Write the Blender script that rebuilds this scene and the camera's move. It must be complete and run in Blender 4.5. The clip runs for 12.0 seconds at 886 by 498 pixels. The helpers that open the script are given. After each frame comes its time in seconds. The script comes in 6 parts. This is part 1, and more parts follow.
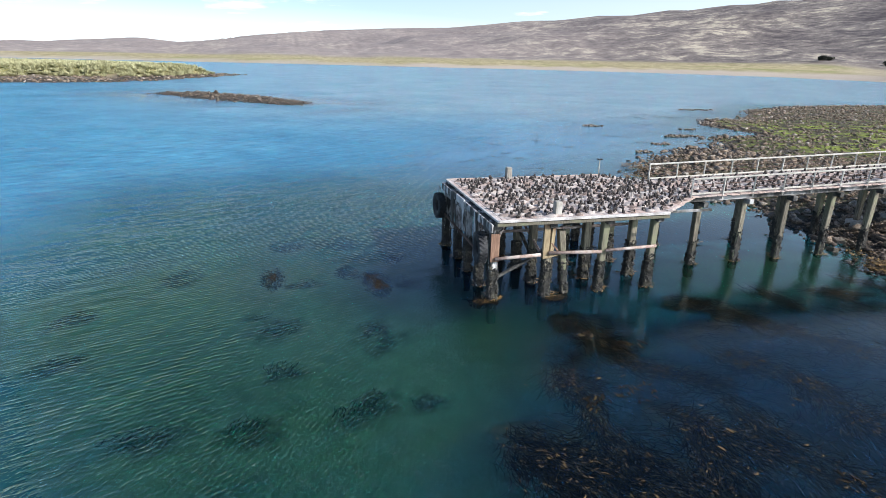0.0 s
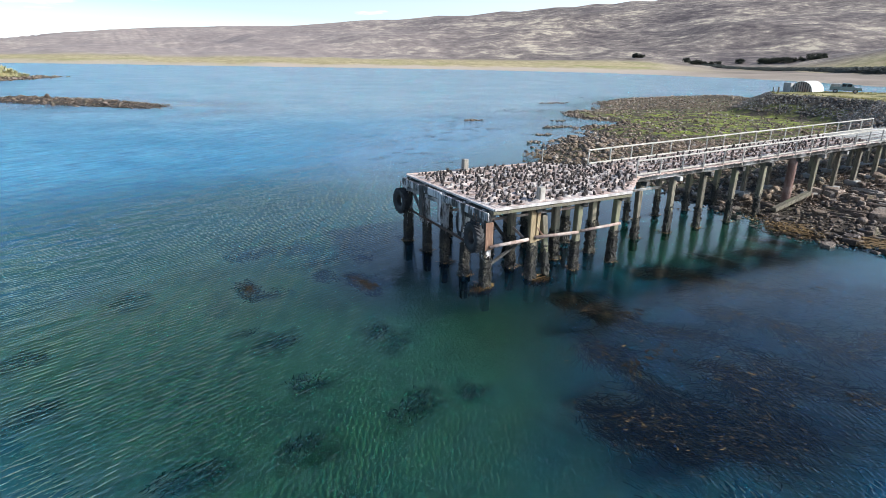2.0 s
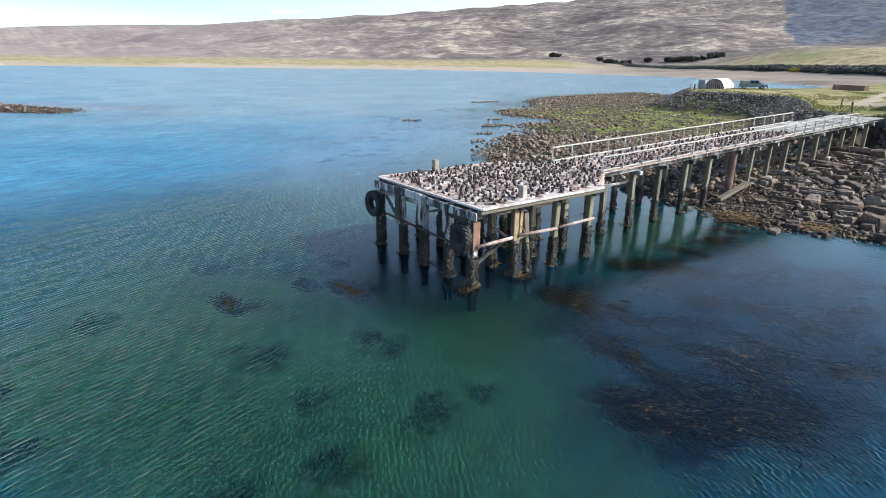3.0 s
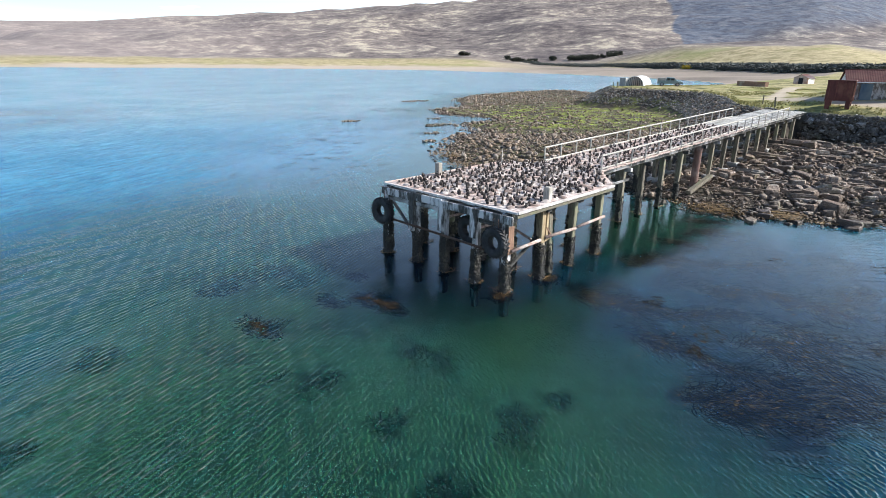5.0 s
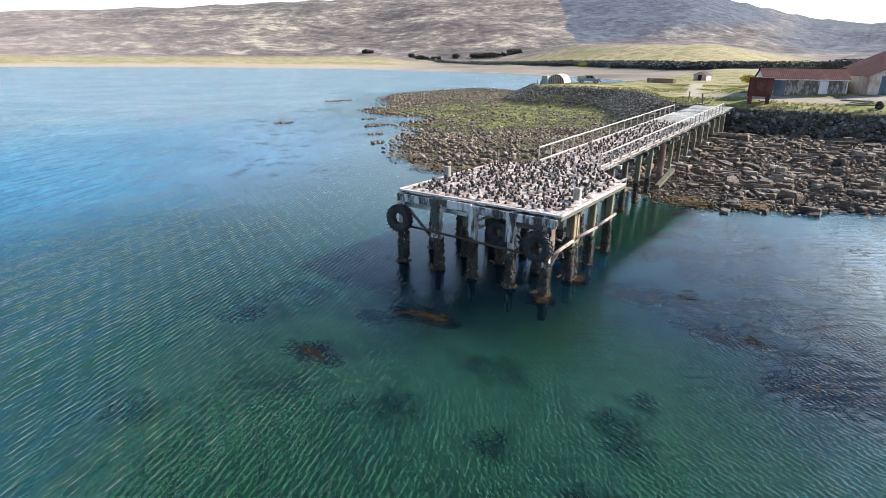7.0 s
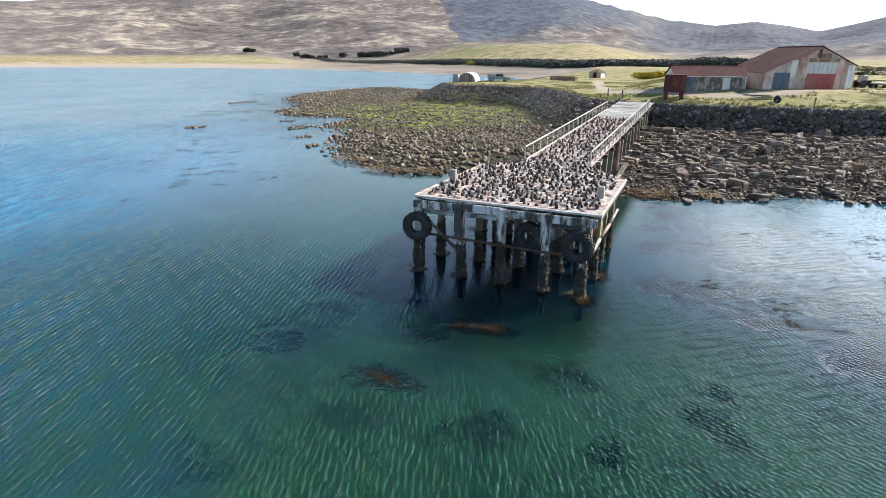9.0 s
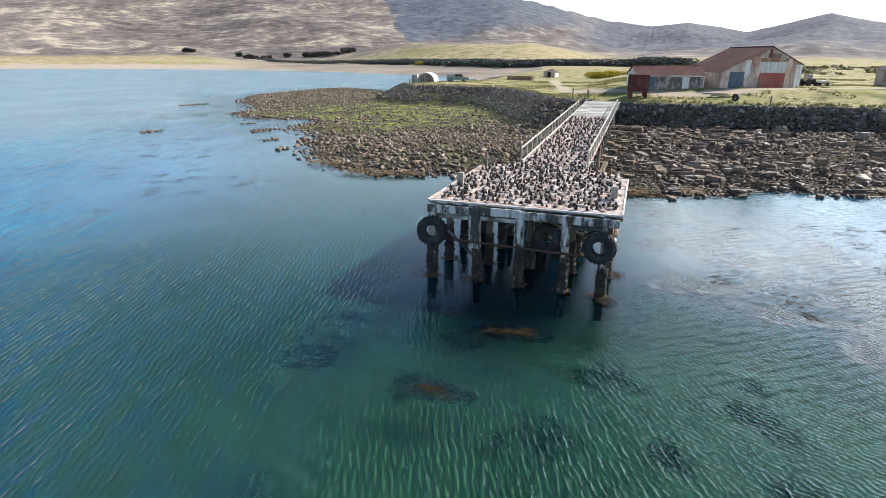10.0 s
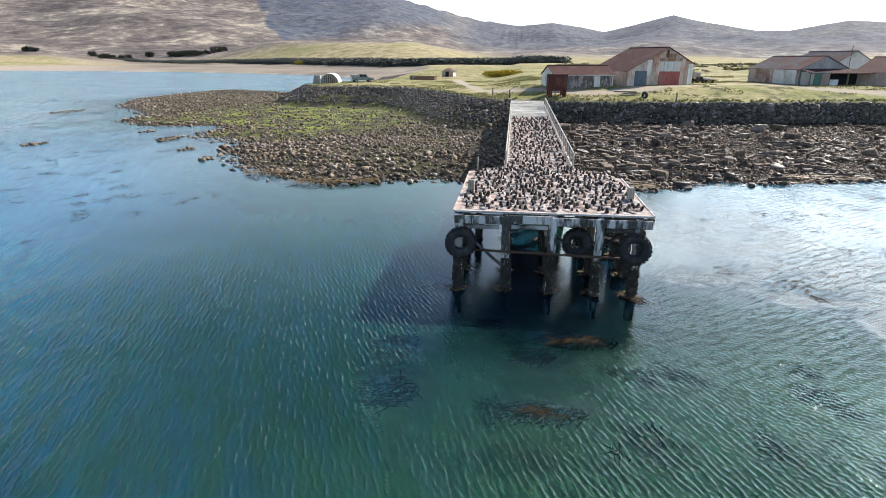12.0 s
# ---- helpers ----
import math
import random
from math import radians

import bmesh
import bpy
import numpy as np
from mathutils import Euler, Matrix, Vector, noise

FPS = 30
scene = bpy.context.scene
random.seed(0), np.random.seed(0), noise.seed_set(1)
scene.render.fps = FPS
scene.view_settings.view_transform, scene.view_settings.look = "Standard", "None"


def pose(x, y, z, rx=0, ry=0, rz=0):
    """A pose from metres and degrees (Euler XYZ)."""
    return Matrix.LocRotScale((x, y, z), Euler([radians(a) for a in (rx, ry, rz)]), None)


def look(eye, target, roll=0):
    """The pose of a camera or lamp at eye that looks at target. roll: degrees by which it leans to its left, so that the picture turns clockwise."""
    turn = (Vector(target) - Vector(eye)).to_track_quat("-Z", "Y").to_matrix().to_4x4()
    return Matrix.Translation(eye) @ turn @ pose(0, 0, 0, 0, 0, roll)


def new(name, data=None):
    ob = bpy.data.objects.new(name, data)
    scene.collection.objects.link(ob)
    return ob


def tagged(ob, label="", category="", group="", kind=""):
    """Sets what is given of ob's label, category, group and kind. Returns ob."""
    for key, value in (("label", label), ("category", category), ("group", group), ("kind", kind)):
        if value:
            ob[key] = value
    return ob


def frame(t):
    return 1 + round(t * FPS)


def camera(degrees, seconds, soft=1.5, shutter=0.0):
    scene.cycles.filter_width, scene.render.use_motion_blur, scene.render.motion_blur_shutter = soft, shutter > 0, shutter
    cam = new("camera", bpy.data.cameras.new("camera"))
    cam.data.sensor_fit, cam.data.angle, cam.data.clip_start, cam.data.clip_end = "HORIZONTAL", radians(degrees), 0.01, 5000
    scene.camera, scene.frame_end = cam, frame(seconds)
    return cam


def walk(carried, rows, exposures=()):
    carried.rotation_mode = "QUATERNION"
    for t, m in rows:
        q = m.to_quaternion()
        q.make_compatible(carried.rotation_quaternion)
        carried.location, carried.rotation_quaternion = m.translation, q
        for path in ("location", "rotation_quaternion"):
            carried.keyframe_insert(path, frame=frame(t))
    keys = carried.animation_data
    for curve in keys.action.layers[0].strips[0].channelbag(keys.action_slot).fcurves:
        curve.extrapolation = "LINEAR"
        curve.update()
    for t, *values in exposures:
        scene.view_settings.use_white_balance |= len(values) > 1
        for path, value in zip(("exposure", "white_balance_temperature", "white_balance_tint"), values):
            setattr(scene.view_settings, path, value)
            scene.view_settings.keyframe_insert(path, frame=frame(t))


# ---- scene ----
cam = camera(76.0, 12.0, soft=0.6)
PATH = [
    (0, (-7.591, -20.409, 9.647), (-7.116, -18.573, 9.009), 1.2),
    (0.5, (-9.027, -20.072, 9.468), (-8.439, -18.269, 8.83), 1.2),
    (1, (-10.391, -19.655, 9.354), (-9.69, -17.893, 8.717), 1.2),
    (1.5, (-11.662, -19.118, 9.304), (-10.843, -17.407, 8.67), 1.0),
    (2, (-12.767, -18.492, 9.301), (-11.84, -16.837, 8.669), 0.9),
    (2.5, (-13.734, -17.805, 9.288), (-12.704, -16.21, 8.657), 0.9),
    (3, (-14.698, -16.961, 9.277), (-13.56, -15.441, 8.647), 0.7),
    (3.5, (-15.511, -16.071, 9.276), (-14.292, -14.616, 8.646), 0.7),
    (5.5, (-18.549, -12.181, 9.357), (-17.153, -10.895, 8.725), 0.5),
    (6, (-19.22, -11.07, 9.369), (-17.777, -9.838, 8.736), 0.5),
    (6.5, (-19.893, -9.94, 9.415), (-18.396, -8.776, 8.78), 0.5),
    (7, (-20.587, -8.626, 9.431), (-19.031, -7.54, 8.796), 0.5),
    (9, (-22.488, -3.104, 9.419), (-20.754, -2.336, 8.783), 0.4),
    (9.5, (-22.787, -1.719, 9.436), (-21.02, -1.031, 8.8), 0.4),
    (10, (-23.082, -0.253, 9.463), (-21.286, 0.355, 8.828), 0.3),
    (10.5, (-23.312, 1.356, 9.539), (-21.49, 1.88, 8.902), 0.3),
    (11, (-23.435, 2.841, 9.598), (-21.592, 3.288, 8.961), 0.3),
    (11.5, (-23.443, 4.293, 9.644), (-21.583, 4.659, 9.006), 0.2),
    (12, (-23.396, 5.875, 9.71), (-21.514, 6.104, 9.072), 0.1),
]
walk(cam, [(t, look(eye, target, roll)) for t, eye, target, roll in PATH], exposures=[(0.0, 0.25, 6200, 10), (3.0, 0.40, 6300, 10), (6.0, 0.57, 6450, 10), (12.0, 0.46, 6800, 10)])

import itertools

# ------------------------------------------------------------------ world and sun
SUN_AZ, SUN_EL = radians(-44), radians(35)
world = bpy.data.worlds.new("sky")
scene.world = world
world.use_nodes = True
wn, wl = world.node_tree.nodes, world.node_tree.links
wn.clear()
w_out = wn.new("ShaderNodeOutputWorld")
w_bg = wn.new("ShaderNodeBackground")
w_sky = wn.new("ShaderNodeTexSky")
w_sky.sky_type = "NISHITA"
w_sky.sun_disc = False
w_sky.sun_elevation = SUN_EL
w_sky.sun_rotation = radians(90) - SUN_AZ
w_sky.air_density, w_sky.dust_density, w_sky.ozone_density = 1.0, 0.10, 4.0
w_co = wn.new("ShaderNodeTexCoord")
w_sep = wn.new("ShaderNodeSeparateXYZ")
w_add = wn.new("ShaderNodeMath"); w_add.operation = "ADD"; w_add.inputs[1].default_value = 0.12
w_dx = wn.new("ShaderNodeMath"); w_dx.operation = "DIVIDE"
w_dy = wn.new("ShaderNodeMath"); w_dy.operation = "DIVIDE"
w_cmb = wn.new("ShaderNodeCombineXYZ")
w_no = wn.new("ShaderNodeTexNoise")
w_no.inputs["Scale"].default_value = 1.3
w_no.inputs["Detail"].default_value = 7
w_no.inputs["Roughness"].default_value = 0.58
w_rmp = wn.new("ShaderNodeValToRGB")
w_rmp.color_ramp.elements[0].position = 0.50
w_rmp.color_ramp.elements[1].position = 0.68
w_low = wn.new("ShaderNodeMapRange")
w_low.inputs["From Min"].default_value = 0.0
w_low.inputs["From Max"].default_value = 0.085
w_low.inputs["To Min"].default_value = 0.9
w_low.inputs["To Max"].default_value = 0.0
w_max = wn.new("ShaderNodeMath"); w_max.operation = "MAXIMUM"
w_mix = wn.new("ShaderNodeMix"); w_mix.data_type = "RGBA"
w_mix.inputs["B"].default_value = (8.6, 8.9, 9.2, 1)
wl.new(w_co.outputs["Generated"], w_sep.inputs[0])
wl.new(w_sep.outputs["Z"], w_add.inputs[0])
for src, div in (("X", w_dx), ("Y", w_dy)):
    wl.new(w_sep.outputs[src], div.inputs[0])
    wl.new(w_add.outputs[0], div.inputs[1])
wl.new(w_dx.outputs[0], w_cmb.inputs[0])
wl.new(w_dy.outputs[0], w_cmb.inputs[1])
wl.new(w_cmb.outputs[0], w_no.inputs["Vector"])
w_dot = wn.new("ShaderNodeVectorMath"); w_dot.operation = "DOT_PRODUCT"
w_dot.inputs[1].default_value = (math.cos(SUN_AZ) * math.cos(SUN_EL), math.sin(SUN_AZ) * math.cos(SUN_EL), math.sin(SUN_EL))
w_cov = wn.new("ShaderNodeMapRange")
for key, value in (("From Min", 0.52), ("From Max", 0.95), ("To Min", -0.03), ("To Max", 0.20)):
    w_cov.inputs[key].default_value = value
w_sum = wn.new("ShaderNodeMath"); w_sum.operation = "ADD"
w_glow = wn.new("ShaderNodeMapRange"); w_glow.interpolation_type = "SMOOTHSTEP"
for key, value in (("From Min", 0.55), ("From Max", 1.0), ("To Min", 1.0), ("To Max", 3.6)):
    w_glow.inputs[key].default_value = value
w_scale = wn.new("ShaderNodeVectorMath"); w_scale.operation = "SCALE"
w_scale.inputs[0].default_value = (9.0, 9.4, 9.9)
wl.new(w_co.outputs["Generated"], w_dot.inputs[0])
wl.new(w_dot.outputs["Value"], w_cov.inputs["Value"])
wl.new(w_dot.outputs["Value"], w_glow.inputs["Value"])
wl.new(w_glow.outputs[0], w_scale.inputs["Scale"])
wl.new(w_scale.outputs[0], w_mix.inputs["B"])
wl.new(w_no.outputs["Fac"], w_sum.inputs[0])
w_high = wn.new("ShaderNodeMapRange")
for key, value in (("From Min", 0.30), ("From Max", 0.55), ("To Min", 0.0), ("To Max", -0.27)):
    w_high.inputs[key].default_value = value
w_cov2 = wn.new("ShaderNodeMath"); w_cov2.operation = "ADD"
wl.new(w_sep.outputs["Z"], w_high.inputs["Value"])
wl.new(w_cov.outputs[0], w_cov2.inputs[0])
wl.new(w_high.outputs[0], w_cov2.inputs[1])
wl.new(w_cov2.outputs[0], w_sum.inputs[1])
wl.new(w_sum.outputs[0], w_rmp.inputs[0])
wl.new(w_sep.outputs["Z"], w_low.inputs["Value"])
wl.new(w_rmp.outputs["Color"], w_max.inputs[0])
wl.new(w_low.outputs[0], w_max.inputs[1])
w_wide = wn.new("ShaderNodeMapRange")
for key, value in (("From Min", 0.0), ("From Max", 0.42), ("To Min", 1.0), ("To Max", 0.0)):
    w_wide.inputs[key].default_value = value
w_side = wn.new("ShaderNodeMapRange")
for key, value in (("From Min", -0.45), ("From Max", 0.30), ("To Min", 0.16), ("To Max", 0.95)):
    w_side.inputs[key].default_value = value
w_haze = wn.new("ShaderNodeMath"); w_haze.operation = "MULTIPLY"
w_max2 = wn.new("ShaderNodeMath"); w_max2.operation = "MAXIMUM"
wl.new(w_sep.outputs["Z"], w_wide.inputs["Value"])
wl.new(w_dot.outputs["Value"], w_side.inputs["Value"])
wl.new(w_wide.outputs[0], w_haze.inputs[0])
wl.new(w_side.outputs[0], w_haze.inputs[1])
wl.new(w_max.outputs[0], w_max2.inputs[0])
wl.new(w_haze.outputs[0], w_max2.inputs[1])
wl.new(w_max2.outputs[0], w_mix.inputs["Factor"])
wl.new(w_sky.outputs[0], w_mix.inputs["A"])
wl.new(w_mix.outputs["Result"], w_bg.inputs["Color"])
w_bg.inputs["Strength"].default_value = 0.12
wl.new(w_bg.outputs[0], w_out.inputs["Surface"])

sun = new("sun", bpy.data.lights.new("sun", "SUN"))
sun.data.energy, sun.data.angle, sun.data.color = 5.4, radians(0.53), (1.0, 0.95, 0.88)
sun.matrix_world = look((60 * math.cos(SUN_AZ) * math.cos(SUN_EL), 60 * math.sin(SUN_AZ) * math.cos(SUN_EL), 60 * math.sin(SUN_EL)), (0, 0, 0))


# ------------------------------------------------------------------ materials
class Nodes:
    """A short hand for building a node material."""

    def __init__(self, name):
        self.m = bpy.data.materials.new(name)
        self.m.use_nodes = True
        self.t = self.m.node_tree
        self.t.nodes.clear()
        self.out = self.t.nodes.new("ShaderNodeOutputMaterial")
        self.pos = self.t.nodes.new("ShaderNodeNewGeometry").outputs["Position"]

    def node(self, kind, **inputs):
        n = self.t.nodes.new(kind)
        for k, v in inputs.items():
            self.put(n.inputs[k.replace("_", " ")], v)
        return n

    def put(self, socket, v):
        if isinstance(v, bpy.types.NodeSocket):
            self.t.links.new(v, socket)
        else:
            socket.default_value = v

    def noise(self, scale, detail=4, rough=0.55, stretch=None, vector=None):
        v = vector or self.pos
        if stretch:
            mp = self.node("ShaderNodeMapping", Vector=v)
            mp.inputs["Scale"].default_value = stretch
            v = mp.outputs[0]
        return self.node("ShaderNodeTexNoise", Vector=v, Scale=scale, Detail=detail, Roughness=rough).outputs["Fac"]

    def ramp(self, fac, *stops):
        n = self.node("ShaderNodeValToRGB", Fac=fac)
        e = n.color_ramp.elements
        while len(e) < len(stops):
            e.new(0.5)
        for el, (p, c) in zip(e, stops):
            el.position = p
            el.color = (*c, 1) if not isinstance(c, (int, float)) else (c, c, c, 1)
        return n.outputs["Color"]

    def mix(self, fac, a, b):
        n = self.node("ShaderNodeMix")
        n.data_type = "RGBA"
        self.put(n.inputs["Factor"], fac)
        for k, v in (("A", a), ("B", b)):
            s = [i for i in n.inputs if i.name == k and i.type == "RGBA"][0]
            self.put(s, v if isinstance(v, bpy.types.NodeSocket) else (*v, 1))
        return [o for o in n.outputs if o.type == "RGBA"][0]

    def math(self, op, a, b=0.0):
        n = self.node("ShaderNodeMath")
        n.operation = op
        self.put(n.inputs[0], a)
        self.put(n.inputs[1], b)
        return n.outputs[0]

    def span(self, v, a, b, c=0.0, d=1.0):
        return self.node("ShaderNodeMapRange", Value=v, From_Min=a, From_Max=b, To_Min=c, To_Max=d).outputs[0]

    def attr(self, name):
        n = self.t.nodes.new("ShaderNodeAttribute")
        n.attribute_name = name
        return n.outputs["Fac"]

    def axis(self, k):
        return self.node("ShaderNodeSeparateXYZ", Vector=self.pos).outputs[k]

    def bump(self, height, strength, distance):
        return self.node("ShaderNodeBump", Height=height, Strength=strength, Distance=distance).outputs[0]

    def finish(self, colour, rough=0.8, normal=None, metal=0.0, spec=0.4):
        p = self.node("ShaderNodeBsdfPrincipled", Base_Color=colour, Roughness=rough, Metallic=metal)
        p.inputs["Specular IOR Level"].default_value = spec
        if normal is not None:
            self.put(p.inputs["Normal"], normal)
        self.t.links.new(p.outputs[0], self.out.inputs[0])
        return self.m


def worn(name, dark, light, scale=6.0, stretch=(1, 1, 1), stain=None, rough=0.85, bump=0.3, size=0.01, metal=0.0, vary=0.25):
    """Two colours in a grain, a larger stain over them, and a tone that differs from piece to piece."""
    n = Nodes(name)
    grain = n.noise(scale, 6, 0.65, stretch)
    big = n.noise(scale * 0.13, 4, 0.6)
    c = n.mix(n.span(grain, 0.3, 0.7), dark, light)
    if stain:
        c = n.mix(n.span(big, 0.5, 0.64), c, stain)
    rnd = n.node("ShaderNodeObjectInfo").outputs["Random"]
    isl = n.node("ShaderNodeNewGeometry").outputs["Random Per Island"]
    tone = n.span(n.math("FRACT", n.math("ADD", rnd, isl)), 0, 1, 1 - vary, 1 + vary)
    v = n.node("ShaderNodeVectorMath")
    v.operation = "MULTIPLY"
    n.put(v.inputs[0], c)
    cb = n.node("ShaderNodeCombineXYZ", X=tone, Y=tone, Z=tone)
    n.put(v.inputs[1], cb.outputs[0])
    return n.finish(v.outputs[0], n.span(big, 0.3, 0.7, rough - 0.08, min(1, rough + 0.08)), n.bump(grain, bump, size), metal)




def guano_material():
    """Boards under a crust of droppings: whitish, pink where it is fresh, trodden to dark muck in spots."""
    n = Nodes("guano_planks")
    fine, mid, big = n.noise(13, 6, 0.65), n.noise(2.9, 4, 0.6), n.noise(0.5, 4, 0.6)
    c = n.mix(n.span(fine, 0.3, 0.7), (0.42, 0.365, 0.33), (0.74, 0.69, 0.65))
    c = n.mix(n.span(big, 0.36, 0.54), c, (0.54, 0.41, 0.35))
    c = n.mix(n.math("MULTIPLY", n.span(mid, 0.50, 0.60), 0.55), c, (0.12, 0.10, 0.09))
    return n.finish(c, 0.9, n.bump(n.math("ADD", fine, mid), 0.6, 0.03))


M_GUANO = guano_material()


def mound_material(name, dark, pale, share):
    """Heaps crusted in two tones, in differing shares."""
    n = Nodes(name)
    isl = n.node("ShaderNodeNewGeometry").outputs["Random Per Island"]
    fine = n.noise(15, 5, 0.6)
    a = n.mix(fine, tuple(q * 0.3 for q in dark), dark)
    b = n.mix(fine, tuple(q * 0.35 for q in pale), pale)
    c = n.mix(n.math("MAXIMUM", n.span(isl, share, share + 0.05), n.math("MULTIPLY", n.span(fine, 0.57, 0.63), 0.75)), a, b)
    return n.finish(c, 0.9, n.bump(fine, 0.7, 0.03))


M_MOUND = mound_material("nest_mound_crust", (0.36, 0.27, 0.225), (0.66, 0.58, 0.53), 0.40)
M_HEAP = mound_material("dark_standin_lump", (0.045, 0.036, 0.032), (0.60, 0.55, 0.51), 0.92)
M_WHITE = worn("whitened_edge_timber", (0.34, 0.32, 0.30), (0.76, 0.73, 0.70), 5.0, stain=(0.34, 0.30, 0.27), bump=0.5, size=0.02, vary=0.10)
M_GREYPLANK = worn("weathered_planks", (0.26, 0.25, 0.22), (0.52, 0.51, 0.46), 4.0, (3, 0.4, 3), (0.60, 0.58, 0.54), 0.9, 0.4, 0.01, vary=0.18)
M_POST = worn("grey_post_timber", (0.17, 0.155, 0.13), (0.40, 0.37, 0.32), 6.0, (4, 4, 0.4), (0.46, 0.44, 0.40), 0.9, 0.5, 0.01)
M_RAIL = worn("bleached_rail_timber", (0.32, 0.30, 0.26), (0.62, 0.58, 0.51), 6.0, (1, 1, 1), (0.40, 0.40, 0.35), 0.85, 0.3, 0.01, vary=0.12)
M_PILE = worn("old_pile_timber", (0.045, 0.040, 0.030), (0.30, 0.265, 0.195), 5.0, (4, 4, 0.35), (0.20, 0.20, 0.125), 0.88, 0.6, 0.02)
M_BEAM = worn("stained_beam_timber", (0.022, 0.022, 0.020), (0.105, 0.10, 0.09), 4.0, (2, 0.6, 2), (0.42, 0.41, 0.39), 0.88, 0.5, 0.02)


def streaked(name, dark, mid, white, share, scale=2.2, up=0.22):
    """Timber or iron with pale runs down it."""
    n = Nodes(name)
    run, fine = n.noise(scale, 6, 0.65, (1, 1, up)), n.noise(9, 6, 0.65, (1, 1, 0.4))
    rnd = n.node("ShaderNodeObjectInfo").outputs["Random"]
    c = n.mix(n.span(fine, 0.3, 0.7), dark, mid)
    c = n.mix(n.span(n.math("ADD", run, n.math("MULTIPLY", rnd, 0.06)), share, share + 0.09), c, white)
    return n.finish(c, 0.9, n.bump(fine, 0.5, 0.015), spec=0.25)


M_STREAK = streaked("streaked_front_timber", (0.028, 0.028, 0.026), (0.13, 0.125, 0.115), (0.60, 0.59, 0.58), 0.50)
M_PATCH = streaked("patched_shed_iron", (0.085, 0.07, 0.062), (0.20, 0.175, 0.155), (0.38, 0.36, 0.34), 0.54, 2.6, 0.45)
M_FENDER = worn("red_brown_timber", (0.11, 0.055, 0.036), (0.29, 0.18, 0.12), 5.0, (4, 4, 0.4), (0.30, 0.26, 0.20), 0.88, 0.5, 0.02)
M_TAN = worn("split_tan_timber", (0.19, 0.13, 0.07), (0.46, 0.37, 0.22), 6.0, (5, 5, 0.3), (0.12, 0.07, 0.04), 0.88, 0.5, 0.02)
M_MUSSEL = worn("mussel_crust", (0.008, 0.008, 0.008), (0.045, 0.043, 0.036), 22.0, (1, 1, 1), (0.075, 0.068, 0.050), 0.7, 1.0, 0.03)
M_RUSTPILE = worn("rust_brown_pile", (0.085, 0.045, 0.035), (0.20, 0.12, 0.095), 6.0, (1, 1, 0.3), (0.26, 0.19, 0.16), 0.75, 0.4, 0.01)
M_PIPE = worn("rusty_pipe", (0.19, 0.12, 0.095), (0.46, 0.36, 0.31), 9.0, (1, 1, 1), (0.52, 0.46, 0.42), 0.75, 0.4, 0.01)
M_RUBBER = worn("old_rubber", (0.010, 0.011, 0.012), (0.032, 0.033, 0.035), 14.0, (1, 1, 1), (0.06, 0.06, 0.06), 0.75, 0.4, 0.01, vary=0.1)
M_CHAIN = worn("rusty_chain", (0.05, 0.03, 0.025), (0.16, 0.10, 0.07), 20.0, rough=0.7, metal=0.4)
M_RUSTRED = worn("rust_red_steel", (0.075, 0.020, 0.016), (0.15, 0.045, 0.035), 3.0, (1, 1, 0.3), (0.20, 0.09, 0.06), 0.75, 0.3, 0.01)
M_ROOFRED = worn("faded_red_roof_iron", (0.042, 0.011, 0.012), (0.10, 0.028, 0.024), 2.6, (1, 1, 1), (0.10, 0.042, 0.036), 0.95, 0.3, 0.01, vary=0.08)
M_ROOFGREY = worn("rust_grey_roof_iron", (0.085, 0.065, 0.068), (0.17, 0.135, 0.14), 1.2, (1, 1, 1), (0.14, 0.055, 0.045), 0.9, 0.2, 0.01, vary=0.08)
M_WALLIRON = worn("patched_wall_iron", (0.33, 0.23, 0.18), (0.62, 0.58, 0.54), 2.2, (1, 1, 0.25), (0.30, 0.13, 0.08), 0.7, 0.2, 0.01, vary=0.2)
M_WALLGREY = worn("grey_wall_iron", (0.24, 0.25, 0.25), (0.45, 0.45, 0.43), 1.5, (1, 1, 0.25), (0.36, 0.22, 0.16), 0.7, 0.2, 0.01, vary=0.1)
M_WALLTAN = worn("pinkish_wall_iron", (0.36, 0.25, 0.20), (0.56, 0.47, 0.41), 2.0, (1, 1, 0.3), (0.40, 0.20, 0.12), 0.7, 0.2, 0.01, vary=0.18)
M_BLUE = worn("blue_door_paint", (0.045, 0.080, 0.115), (0.080, 0.130, 0.175), 3.0, (1, 1, 0.3), (0.12, 0.16, 0.18), 0.6, 0.2, 0.005, vary=0.08)
M_RED = worn("red_door_paint", (0.24, 0.045, 0.045), (0.40, 0.11, 0.10), 3.0, (1, 1, 0.3), (0.30, 0.12, 0.10), 0.6, 0.2, 0.005, vary=0.08)
M_PALE = worn("pale_paint", (0.55, 0.56, 0.55), (0.78, 0.79, 0.78), 3.0, (1, 1, 0.3), (0.45, 0.44, 0.40), 0.6, 0.2, 0.005, vary=0.08)
M_GREEN = worn("green_door_paint", (0.045, 0.12, 0.10), (0.08, 0.20, 0.16), 3.0, rough=0.6, vary=0.08)
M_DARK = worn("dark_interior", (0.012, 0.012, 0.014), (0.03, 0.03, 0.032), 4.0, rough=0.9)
M_CONCRETE = worn("stained_concrete", (0.24, 0.23, 0.21), (0.42, 0.41, 0.38), 4.0, stain=(0.16, 0.15, 0.13))
M_HUTIRON = worn("pale_hut_iron", (0.55, 0.56, 0.54), (0.78, 0.79, 0.76), 2.0, stain=(0.45, 0.42, 0.38), rough=0.5, vary=0.05)


